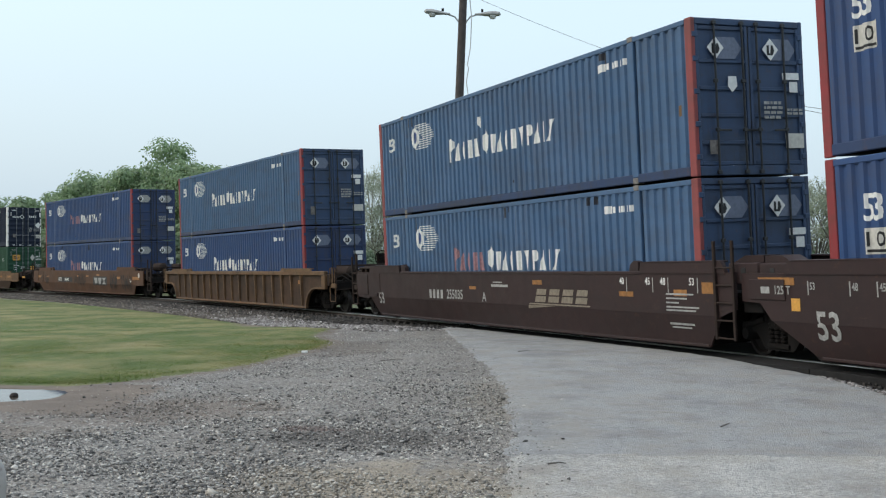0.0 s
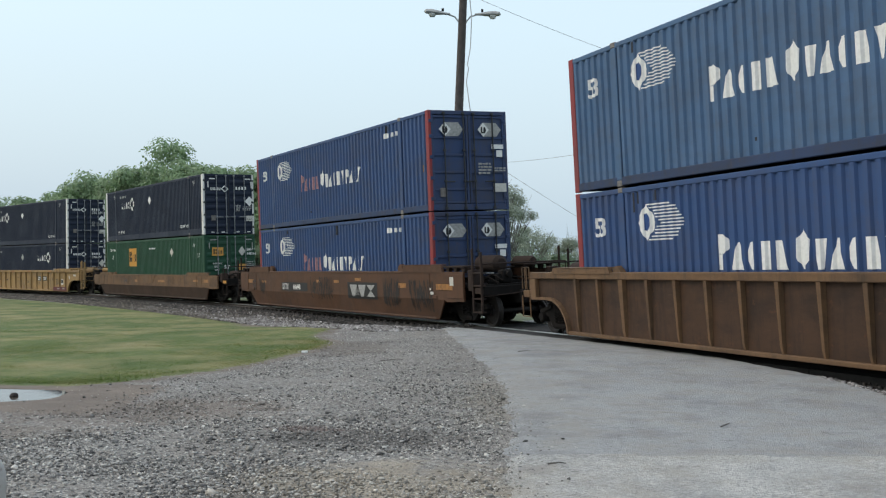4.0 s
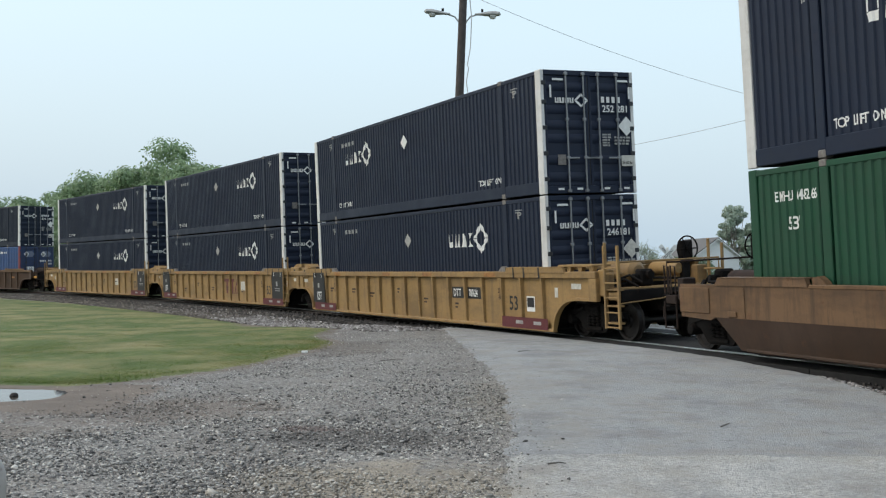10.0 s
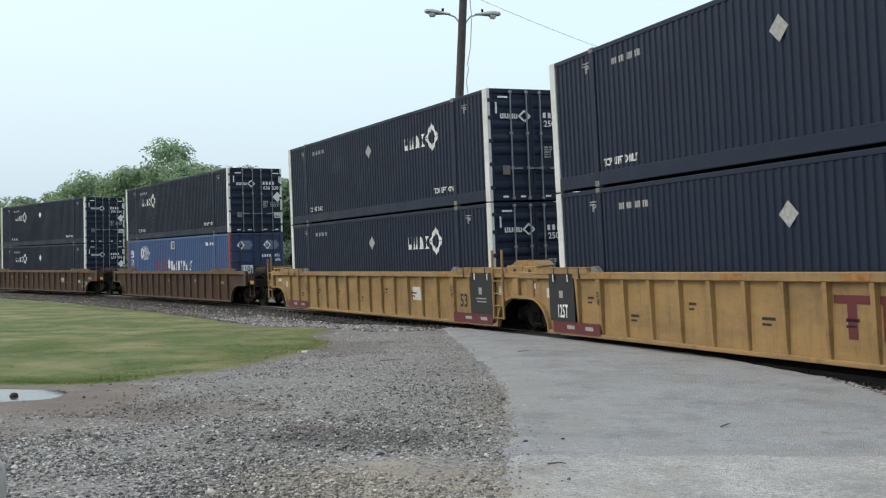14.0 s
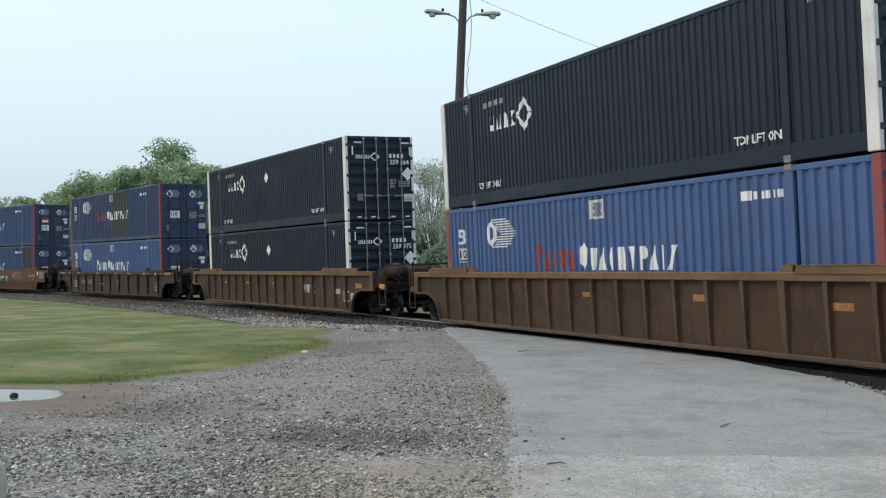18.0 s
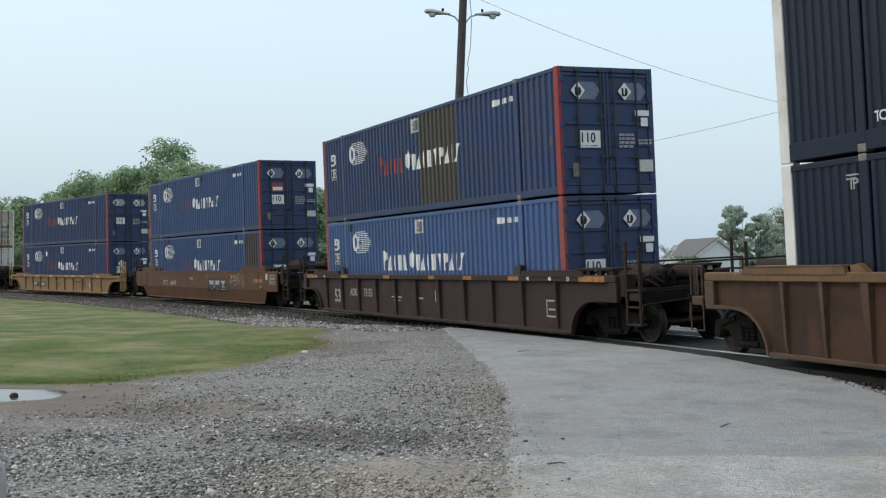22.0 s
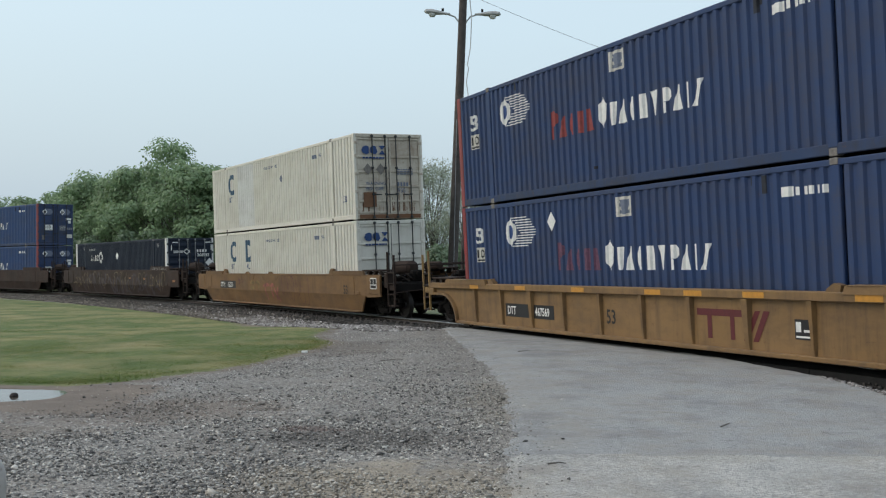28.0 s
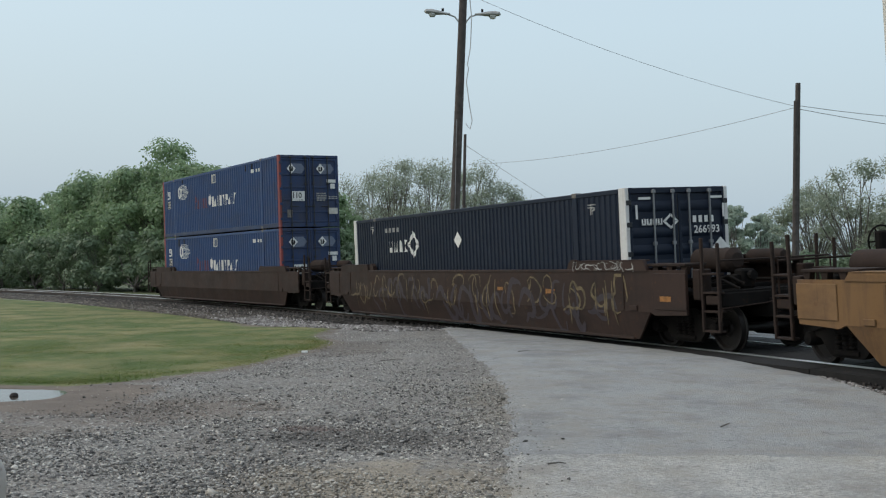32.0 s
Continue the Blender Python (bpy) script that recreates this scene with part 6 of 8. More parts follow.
    def refl():
        sh = Shape()
        for y in (-0.98, 0.84):
            bar_on_end(sh, y, y + 0.30, 2.66, 2.71)
        for y in (-1.06, 1.14):
            bar_on_end(sh, y, y + 0.05, 2.26, 2.55)
        for y in (-0.92, -0.40, 0.36, 0.92):
            bar_on_end(sh, y, y + 0.16, 0.09, 0.14, -0.001)
        return sh
    part("reflector_tape", shared(("urefl",), refl), mk, box)
    return box


def emp(label):
    """Green box with an orange square emblem."""
    box = container("emp", M["green"], M["green"], M["green"], M["rod"], label, "stacked containers")
    mk = M["mark"]
    part("square_emblem", side_bar("fine", -3.78, -2.40, 1.46, 2.46), M["mark_yellow"], box)
    sh = Shape()
    for a, b, c, d in ((-3.66, -3.49, 1.72, 2.28), (-3.43, -3.21, 1.72, 1.96), (-3.43, -3.24, 2.06, 2.28)):
        bar_on_side(sh, "fine", a, b, c, d, 0.006)
    for a in (-3.11, -2.93, -2.76, -2.60):
        bar_on_side(sh, "fine", a, a + 0.10, 1.72, 2.12, 0.006)
    part("emblem_figure", sh, M["mark_black"], box)
    part("hazard_placard", plate_on_side(diamond(3.44, 2.16, 0.22, 0.25)), M["sticker"], box)
    sh = Shape()
    small_print(sh, -0.20, 0.85, 2.36, 2.48, 1, random.Random(2), "fine")
    text_on_side(sh, "fine", "EMHU 648266", -7.35, 2.34, 0.17, 0.80)
    part("side_print", sh, mk, box)
    sh = Shape()
    text_on_side(sh, "fine", "53'", 7.16, 1.86, 0.20)
    text_on_side(sh, "fine", "53'", -7.06, 1.88, 0.22)
    text_on_side(sh, "fine", "TP", 6.50, 2.36, 0.17)
    part("size_number", sh, mk, box)
    part("door_emblem", end_bar(-0.90, -0.34, 1.92, 2.32), M["mark_yellow"], box)
    sh = Shape()
    for a, b, c, d in ((-0.84, -0.77, 2.0, 2.24), (-0.74, -0.66, 2.0, 2.10), (-0.74, -0.67, 2.14, 2.24), (-0.61, -0.57, 2.0, 2.18), (-0.53, -0.49, 2.0, 2.18), (-0.45, -0.41, 2.0, 2.18)):
        bar_on_end(sh, a, b, c, d, 0.004)
    part("emblem_figure", sh, M["mark_black"], box)
    part("door_placard", end_poly(diamond(0.62, 2.12, 0.24, 0.18)), M["sticker"], box)
    sh = Shape()
    text_on_end(sh, "EMHU", 0.87, 2.13, 0.13, 0.85)
    text_on_end(sh, "648266", 0.87, 1.93, 0.14, 0.85)
    text_on_end(sh, "WARNING", -0.88, 1.50, 0.09, 0.8)
    text_on_end(sh, "HIGH", -0.80, 1.35, 0.09, 0.8)
    text_on_end(sh, "CUBE", -0.80, 1.20, 0.09, 0.8)
    text_on_end(sh, "53'", -0.30, 1.27, 0.20, 0.95)
    part("door_lettering", sh, mk, box)
    sh = Shape()
    small_print(sh, 0.88, 1.32, 1.22, 1.66, 5, random.Random(4))
    part("door_print", sh, M["mark_dim"], box)
    part("load_sticker", end_bar(0.46, 0.84, 1.22, 1.50), M["mark_yellow"], box)
    sh = Shape()
    for y in (-0.98, 0.84):
        bar_on_end(sh, y, y + 0.30, 2.66, 2.71)
    for y in (-1.06, 1.14):
        bar_on_end(sh, y, y + 0.05, 2.26, 2.55)
    part("reflector_tape", sh, M["mark_dim"], box)
    return box


def csx(label, upper):
    """Dirty white box with dark blue blocks on the doors."""
    box = container("csx", M["white"], M["white"], M["white_door"] if upper else M["white"], M["rod_dark"], label, "stacked containers", mid_post=M["white"])
    bl = M["mark_blue"]
    def arc(sh, cx, cz, rx, rz, w):
        """An open ring drawn as a fan of short quads."""
        n = 14
        a = [radians(52 + 256 * i / n) for i in range(n + 1)]
        for p, q in zip(a, a[1:]):
            poly_on_side(sh, "deep", [(cx + rx * math.cos(p), cz + rz * math.sin(p)), (cx + rx * math.cos(q), cz + rz * math.sin(q)),
                                      (cx + (rx - w) * math.cos(q), cz + (rz - w * 0.8) * math.sin(q)), (cx + (rx - w) * math.cos(p), cz + (rz - w * 0.8) * math.sin(p))])
    sh = Shape()
    arc(sh, -5.22, 2.07, 0.50, 0.46, 0.23)
    if not upper:
        poly_on_side(sh, "deep", [(-3.62, 1.61), (-3.34, 1.61), (-3.34, 2.53), (-3.62, 2.53)])
        poly_on_side(sh, "deep", [(-3.34, 2.34), (-2.98, 2.26), (-2.98, 2.53), (-3.34, 2.53)])
        poly_on_side(sh, "deep", [(-3.34, 1.61), (-2.98, 1.61), (-2.98, 1.86), (-3.34, 1.79)])
    part("side_emblem", sh, M["mark_steel"], box)
    sh = Shape()
    text_on_side(sh, "deep", "INT", -5.66, 1.30, 0.24, 0.9)
    if not upper:
        text_on_side(sh, "deep", "AL", -3.56, 1.30, 0.24, 0.9)
    part("small_lettering", sh, M["mark_grey"], box)
    sh = Shape()
    text_on_side(sh, "deep", "53'", 7.0, 0.62, 0.24, 1.0)
    bar_on_side(sh, "deep", 4.3, 4.75, 2.36, 2.50)
    text_on_side(sh, "deep", "935" if upper else "934", 4.90, 2.36, 0.15, 0.9)
    text_on_side(sh, "deep", "WARNING HIGH CUBE", -1.1, 2.38, 0.12, 1.0)
    part("side_lettering", sh, M["mark_grey"], box)
    if upper:
        part("hazard_placard", side_poly("deep", diamond(1.0, 1.9, 0.16)), M["mark_grey"], box)
        part("patched_panel", side_bar("deep", -4.5, -2.3, 0.19, CH - 0.12), M["white_post"], box)
    sh = Shape()
    poly_on_end(sh, [(-1.02, 2.34), (-0.96, 2.24), (-0.84, 2.20), (-0.74, 2.24), (-0.74, 2.46), (-0.84, 2.50), (-0.96, 2.46)])
    poly_on_end(sh, [(-0.68, 2.26), (-0.50, 2.20), (-0.42, 2.30), (-0.48, 2.48), (-0.62, 2.50), (-0.70, 2.42)])
    poly_on_end(sh, [(-0.38, 2.20), (-0.12, 2.20), (-0.25, 2.34)])
    poly_on_end(sh, [(-0.25, 2.36), (-0.12, 2.50), (-0.38, 2.50)])
    small_print(sh, -0.98, -0.14, 2.06, 2.15, 1, random.Random(11))
    part("door_emblem", sh, bl, box)
    sh = Shape()
    if upper:
        text_on_end(sh, "WARNING", -0.90, 1.16, 0.12, 0.95)
        text_on_end(sh, "HIGH CUBE", -0.90, 0.98, 0.12, 0.80)
        for i in range(4):
            bar_on_end(sh, 0.30 + i * 0.11, 0.37 + i * 0.11, 1.12, 1.26)
        text_on_end(sh, "935", 0.30, 0.90, 0.16, 0.95)
    small_print(sh, 0.30, 0.90, 1.52 if upper else 1.00, 1.74 if upper else 1.22, 3, random.Random(12))
    part("door_lettering", sh, M["mark_grey"], box)
    if upper:
        part("rusted_area", end_bar(-0.98, -0.50, 0.42, 0.92, -0.012), M["rust_patch"], box)
        sh, rr = Shape(), random.Random(41)
        for i in range(26):
            y = rr.uniform(-1.1, 1.1)
            z1 = rr.uniform(0.35, 1.9) if abs(y - 0.55) < 0.25 or abs(y + 0.4) < 0.15 else rr.uniform(0.25, 0.8)
            w_ = rr.uniform(0.012, 0.05)
            poly_on_end(sh, [(y, 0.20), (y + w_, 0.20), (y + w_ * 0.7, z1), (y + w_ * 0.3, z1)], -0.048 + 0.0004 * i)
        tagged(part("rust_run", sh, M["rust_patch"], box), kind="stuff")
        part("rusted_sill", end_bar(-1.15, 1.15, 0.03, 0.17, 0.001), M["rust_patch"], box)
        sh = Shape()
        for y in (-0.80, -0.32):
            poly_on_end(sh, diamond(y, 1.70, 0.20, 0.17))
        part("worn_placard", sh, M["casting"], box)
    return box


# ---- well cars ----
HW = 1.48


def skin(z):
    """How far out a smooth car's painted side lies at height z."""
    return HW - 0.13 * max(0.0, 0.72 - z) / 0.6 + 0.005


def truck_frame():
    """Cast side frames, bolster and springs of a two-axle truck."""
    sh = Shape()
    prof = [(-1.12, 0.50), (-1.08, 0.62), (-0.62, 0.66), (-0.30, 0.80), (0.30, 0.80), (0.62, 0.66), (1.08, 0.62), (1.12, 0.50),
            (0.86, 0.48), (0.66, 0.44), (0.44, 0.20), (0.34, 0.16), (-0.34, 0.16), (-0.44, 0.20), (-0.66, 0.44), (-0.86, 0.48)]
    for y in (-1, 1):
        a, b = sorted((y * 0.92, y * 1.06))
        sh.prism(prof, a, b)
        c, d = sorted((y * 1.06, y * 1.10))
        sh.box(-0.30, 0.30, c, d, 0.20, 0.28, 0.01)
        sh.prism([(-0.98, 0.58), (-0.40, 0.72), (-0.40, 0.64), (-0.90, 0.52)], c, d)
        sh.prism([(0.98, 0.58), (0.40, 0.72), (0.40, 0.64), (0.90, 0.52)], c, d)
        for x in (-0.17, 0.0, 0.17):
            for k in range(5):
                sh.lathe([(0.03, 0.30 + k * 0.07), (0.068, 0.315 + k * 0.07), (0.068, 0.345 + k * 0.07), (0.03, 0.36 + k * 0.07)], 2, 8, (x, y * 1.07, 0))
        for x in (-0.89, 0.89):
            sh.lathe([(0.0, y * 1.16), (0.10, y * 1.15), (0.12, y * 1.10), (0.12, y * 0.90)], 1, 12, (x, 0, 0.42))
    sh.box(-0.20, 0.20, -1.12, 1.12, 0.52, 0.74, 0.03)
    return sh


def wheelset_shape():
    sh = Shape()
    for y in (-1, 1):
        prof = [(0.085, y * 0.64), (0.13, y * 0.645), (0.15, y * 0.69), (0.33, y * 0.73), (0.36, y * 0.68), (0.445, y * 0.68), (0.447, y * 0.705), (0.42, y * 0.72),
                (0.414, y * 0.815), (0.36, y * 0.815), (0.33, y * 0.765), (0.15, y * 0.78), (0.13, y * 0.83), (0.085, y * 0.84)]
        sh.lathe(prof, 1, 28)
        for k in range(6):
            a = k * math.pi / 3
            sh.lathe([(0.0, y * 0.775), (0.022, y * 0.774), (0.022, y * 0.755)], 1, 6, (0.24 * math.sin(a), 0, 0.24 * math.cos(a)))
    sh.tube([(0, -1.1, 0), (0, 1.1, 0)], 0.08, 12)
    return sh


WHEELS = []


def add_truck(car, k, x):
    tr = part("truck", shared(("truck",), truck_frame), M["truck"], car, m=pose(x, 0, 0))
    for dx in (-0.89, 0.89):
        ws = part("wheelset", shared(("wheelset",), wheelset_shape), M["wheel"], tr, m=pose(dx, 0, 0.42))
        WHEELS.append((ws, k, dx))


def end_profile(sx, style):
    """Foot, knee and top corner of one end of a smooth side."""
    if style == "cut":
        return [(sx * 8.80, 0.72), (sx * 9.22, 0.86), (sx * 9.22, None)], sx * 8.32
    if style == "swept":
        return [(sx * 9.42, 0.72), (sx * 9.72, 1.00), (sx * 10.25, 1.02), (sx * 10.25, None)], sx * 8.36
    return [(sx * 9.04, 0.72), (sx * 9.20, 0.66), (sx * 10.20, 0.70), (sx * 10.20, None)], sx * 8.46


def smooth_side(sy, top, ends):
    """Outer side sheet with the swept-up ends, bent in below the knuckle line."""
    y0, y1 = sorted((sy * HW, sy * (HW - 0.05)))
    fore, aft = end_profile(1, ends[0])[0], end_profile(-1, ends[1])[0]
    return Shape().prism([(x, top if z is None else z) for x, z in fore + aft[::-1]], y0, y1)


def lower_side(sy, ends):
    y0, y1 = sorted((sy * (HW - 0.004), sy * (HW - 0.05)))
    (fore, f0), (aft, a0) = end_profile(1, ends[0]), end_profile(-1, ends[1])
    return Shape().prism([(a0, 0.16), (f0, 0.16), (fore[0][0], 0.722), (aft[0][0], 0.722)], y0, y1, lambda x, z: -sy * 0.13 * (0.72 - z) / 0.6)


def ribbed_sheet(sy, top):
    y0, y1 = sorted((sy * (HW - 0.10), sy * (HW - 0.13)))
    p = [(-8.45, 0.15), (8.45, 0.15)]
    p += [(9.42 - 0.92 * math.cos(a), 0.15 + 0.72 * math.sin(a)) for a in (radians(q) for q in (10, 30, 50, 70, 90))]
    p += [(10.3, 0.88), (10.3, top - 0.01), (-10.3, top - 0.01), (-10.3, 0.88)]
    p += [(-9.42 + 0.92 * math.cos(a), 0.15 + 0.72 * math.sin(a)) for a in (radians(q) for q in (90, 70, 50, 30, 10))]
    return Shape().prism(p, y0, y1)


def arch_lip(sx, sy):
    sh = Shape()
    y0, y1 = sorted((sy * (HW - 0.005), sy * (HW - 0.10)))
    a = [radians(q) for q in range(0, 91, 15)]
    outer = [(sx * (9.42 - 0.92 * math.cos(q)), 0.14 + 0.73 * math.sin(q)) for q in a] + [(sx * 10.3, 0.87)]
    inner = [(sx * (9.42 - 0.98 * math.cos(q)), 0.14 + 0.79 * math.sin(q)) for q in a] + [(sx * 10.3, 0.93)]
    n = len(outer)
    v = [(x, y, z) for y in (y0, y1) for x, z in outer + inner]
    f = []
    for i in range(n - 1):
        f += [(i, i + 1, n + i + 1, n + i), (2 * n + i, 3 * n + i, 3 * n + i + 1, 2 * n + i + 1), (i, 2 * n + i, 2 * n + i + 1, i + 1), (n + i, n + i + 1, 3 * n + i + 1, 3 * n + i)]
    f += [(0, n, 3 * n, 2 * n), (n - 1, 3 * n - 1, 4 * n - 1, 2 * n - 1)]
    return sh.add(v, f)


def tri_rail(points, r=0.022):
    return Shape().tube(points, r, 8)


def ladder(car, x0, x1, y, z0, z1, mat_, rungs=4):
    for x in (x0, x1):
        part("ladder_rail", shared(("lrail", x, y, z0, z1), lambda: Shape().box(x - 0.03, x + 0.03, y - 0.025, y + 0.025, z0, z1, 0.008)), mat_, car)
    for i in range(rungs):
        z = z0 + 0.03 + (1.55 - z0) * i / max(rungs - 1, 1)
        part("ladder_rung", shared(("rung", x0, x1, y, round(z, 3)), lambda: Shape().tube([(x0, y, z), (x1, y, z)], 0.017, 8)), mat_, car)


def brake_wheel(car, x, y, z, mat_):
    def build():
        sh = Shape()
        pts = [(x, y + 0.27 * math.cos(a), z + 0.27 * math.sin(a)) for a in (2 * math.pi * i / 20 for i in range(21))]
        sh.tube(pts, 0.018, 6)
        for i in range(6):
            a = i * math.pi / 3
            sh.tube([(x, y, z), (x, y + 0.26 * math.cos(a), z + 0.26 * math.sin(a))], 0.013, 6)
        sh.lathe([(0, x + 0.05), (0.06, x + 0.04), (0.06, x - 0.05), (0, x - 0.05)], 0, 10, (0, y, z))
        return sh
    w = part("brake_wheel", shared(("bwheel", x, y, z), build), mat_, car)
    part("brake_housing", shared(("bbox", x, y, z), lambda: Shape().box(*sorted((x, x - math.copysign(0.16, x))), y - 0.16, y + 0.16, z - 0.24, z + 0.18, 0.03)), mat_, car)
    part("brake_stand", shared(("bstand", x, y, z), lambda: Shape().prism([(x - math.copysign(0.20, x), 1.1), (x - math.copysign(0.05, x), 1.1), (x - math.copysign(0.05, x), z - 0.22), (x - math.copysign(0.15, x), z - 0.22)], y - 0.09, y + 0.09)), mat_, car)


def car_end(car, sx, body, short, rails, top=1.50, tall=True, high=True):
    """Everything over one truck: bulkhead, deck, draft sill, coupler, steps and rails."""
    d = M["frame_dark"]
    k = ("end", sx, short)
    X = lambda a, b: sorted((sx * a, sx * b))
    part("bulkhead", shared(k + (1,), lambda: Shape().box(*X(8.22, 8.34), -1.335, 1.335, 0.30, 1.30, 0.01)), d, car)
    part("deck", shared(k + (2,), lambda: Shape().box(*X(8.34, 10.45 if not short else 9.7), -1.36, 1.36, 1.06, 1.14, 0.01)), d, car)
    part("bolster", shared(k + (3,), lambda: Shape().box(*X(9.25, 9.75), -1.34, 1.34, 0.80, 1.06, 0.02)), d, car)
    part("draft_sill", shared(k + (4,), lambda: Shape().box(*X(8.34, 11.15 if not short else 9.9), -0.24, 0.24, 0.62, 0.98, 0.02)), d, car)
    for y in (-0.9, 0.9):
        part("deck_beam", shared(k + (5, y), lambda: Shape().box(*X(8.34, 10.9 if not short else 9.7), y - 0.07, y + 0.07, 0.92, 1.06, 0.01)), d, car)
    if short:
        part("pivot_block", shared(k + (6,), lambda: Shape().box(*X(9.7, 9.84), -0.5, 0.5, 0.62, 1.30, 0.03)), body, car)
        part("end_box", shared(k + (7,), lambda: Shape().box(*X(9.0, 9.78), -1.43, -1.10, 1.30, 1.66, 0.02)), body, car)
        part("box_slot", shared(k + (26,), lambda: Shape().box(*X(9.34, 9.46), -1.436, -1.425, 1.36, 1.58)), M["mark_black"], car)
        part("end_bracket", shared(k + (27,), lambda: Shape().prism([(sx * 9.0, 1.66), (sx * 9.3, 1.78), (sx * 9.78, 1.78), (sx * 9.78, 1.66)], -1.30, -0.95)), body, car)
        return
    w = M["end_brown"] if body is not M["car_yellow"] else body
    part("end_sill", shared(k + (8,), lambda: Shape().box(*X(10.88, 11.0), -1.30, 1.30, 0.86, 1.12, 0.02)), d, car)
    part("walkway", shared(k + (9,), walkway_shape_for(sx)), w if body is M["car_yellow"] else d, car)
    part("coupler", shared(k + (10,), lambda: coupler_shape(sx)), M["truck"], car)
    part("air_hose", shared(k + (11,), lambda: Shape().tube([(sx * 11.1, 0.35, 0.75), (sx * 11.35, 0.36, 0.55), (sx * 11.6, 0.30, 0.42), (sx * 11.85, 0.22, 0.48)], 0.025, 6)), M["mark_black"], car)
    # air reservoirs on their cradle, pipes and valve over the deck
    hi = min(top, 1.5)
    part("air_reservoir", shared(k + (12, hi, high), lambda: Shape().lathe([(0, sx * 9.0), (0.14, sx * 9.02), (0.235, sx * 9.12), (0.235, sx * 10.15), (0.14, sx * 10.25), (0, sx * 10.27)], 0, 16, (0, -0.30, hi + 0.18 - 0.22 * (not high)))), w, car)
    part("small_reservoir", shared(k + (20, hi, high), lambda: Shape().lathe([(0, sx * 9.7), (0.11, sx * 9.72), (0.15, sx * 9.80), (0.15, sx * 10.6), (0.11, sx * 10.68), (0, sx * 10.7)], 0, 14, (0, 0.45, hi + 0.22 - 0.22 * (not high)))), w, car)
    for a in (9.2, 10.0):
        part("cradle", shared(k + (21, a), lambda: Shape().box(*X(a, a + 0.08), -0.62, 0.66, 1.14, 1.22, 0.01)), d, car)
    part("brake_valve", shared(k + (22,), lambda: Shape().box(*X(10.35, 10.62), -0.50, -0.18, 1.15, 1.52, 0.04).box(*X(10.40, 10.56), -0.62, -0.50, 1.22, 1.42, 0.02).lathe([(0, sx * 10.62), (0.09, sx * 10.62), (0.09, sx * 10.72), (0, sx * 10.73)], 0, 10, (0, -0.32, 1.40))), d, car)
    for q, (yy, zz) in enumerate(((-1.02, 1.22), (-0.86, 1.30), (0.95, 1.26))):
        part("air_pipe", shared(k + (23, q), lambda: Shape().tube([(sx * 8.4, yy, zz), (sx * 10.2, yy, zz), (sx * 10.45, yy * 0.8, zz + 0.10), (sx * 10.8, yy * 0.7, zz - 0.06)], 0.028, 7)), d, car)
    part("end_handrail", shared(k + (24,), lambda: tri_rail([(sx * 10.97, -1.30, 1.12), (sx * 10.97, -1.30, 1.70), (sx * 10.97, 1.30, 1.70), (sx * 10.97, 1.30, 1.12)], 0.020)), w, car)
    part("uncoupling_lever", shared(k + (25,), lambda: tri_rail([(sx * 11.05, -1.38, 0.62), (sx * 11.07, -1.36, 0.84), (sx * 11.12, -0.4, 0.90), (sx * 11.3, -0.1, 0.98)], 0.014)), w, car)
    for y in (-1, 1):
        # corner ladders with treads, side shelf on brackets
        for q, (xa, zt) in enumerate(((10.52, 2.12), (10.98, 2.02)) if tall else ()):
            part("stanchion", shared(k + (13, y, q, tall), lambda: Shape().box(*X(xa, xa + 0.06), *sorted((y * 1.34, y * 1.40)), 0.40, zt, 0.012)), rails, car)
        if not tall:
            for q, xa in enumerate((10.56, 10.80)):
                part("grab_rail", shared(k + (28, y, q), lambda: tri_rail([(sx * xa, y * 1.37, 1.10), (sx * xa, y * 1.37, 1.62), (sx * (xa + 0.16), y * 1.37, 1.64), (sx * (xa + 0.16), y * 1.37, 1.10)], 0.016)), rails, car)
            part("stirrup", shared(k + (29, y), lambda: tri_rail([(sx * 10.56, y * 1.37, 0.95), (sx * 10.56, y * 1.37, 0.44), (sx * 11.0, y * 1.37, 0.44), (sx * 11.0, y * 1.37, 0.95)], 0.018)), rails, car)
        for q, zz in enumerate((0.42, 0.78, 1.12, 1.46) if tall else ()):
            part("tread", shared(k + (14, y, q), lambda: Shape().box(*X(10.54, 11.02), *sorted((y * 1.24, y * 1.39)), zz - 0.02, zz + 0.02, 0.008)), w, car)
        part("step_bracket", shared(k + (15, y), lambda: Shape().box(*X(10.60, 10.98), *sorted((y * 1.20, y * 1.36)), 0.90, 1.07, 0.02)), rails, car)
        if not tall:
            part("end_box", shared(k + (18, y), lambda: Shape().box(*X(10.26, 10.48), *sorted((y * 1.10, y * 1.38)), 0.98, 1.40, 0.02)), w, car)
            continue
        part("side_shelf", shared(k + (16, y, hi), lambda: Shape().box(*X(8.75, 10.15), *sorted((y * 0.95, y * 1.44)), hi + 0.11, hi + 0.16, 0.01)), w, car)
        for q, xa in enumerate((9.1, 9.55, 10.0)):
            part("shelf_bracket", shared(k + (17, y, q, hi), lambda: Shape().prism([(sx * xa, hi - 0.04), (sx * (xa + 0.09), hi - 0.04), (sx * (xa + 0.16), hi + 0.108), (sx * (xa - 0.04), hi + 0.108)], *sorted((y * 1.30, y * 1.40)))), w, car)
        part("end_box", shared(k + (18, y, hi), lambda: Shape().box(*X(10.26, 10.48), *sorted((y * 1.10, y * 1.38)), 0.98, hi + 0.05, 0.02)), w, car)
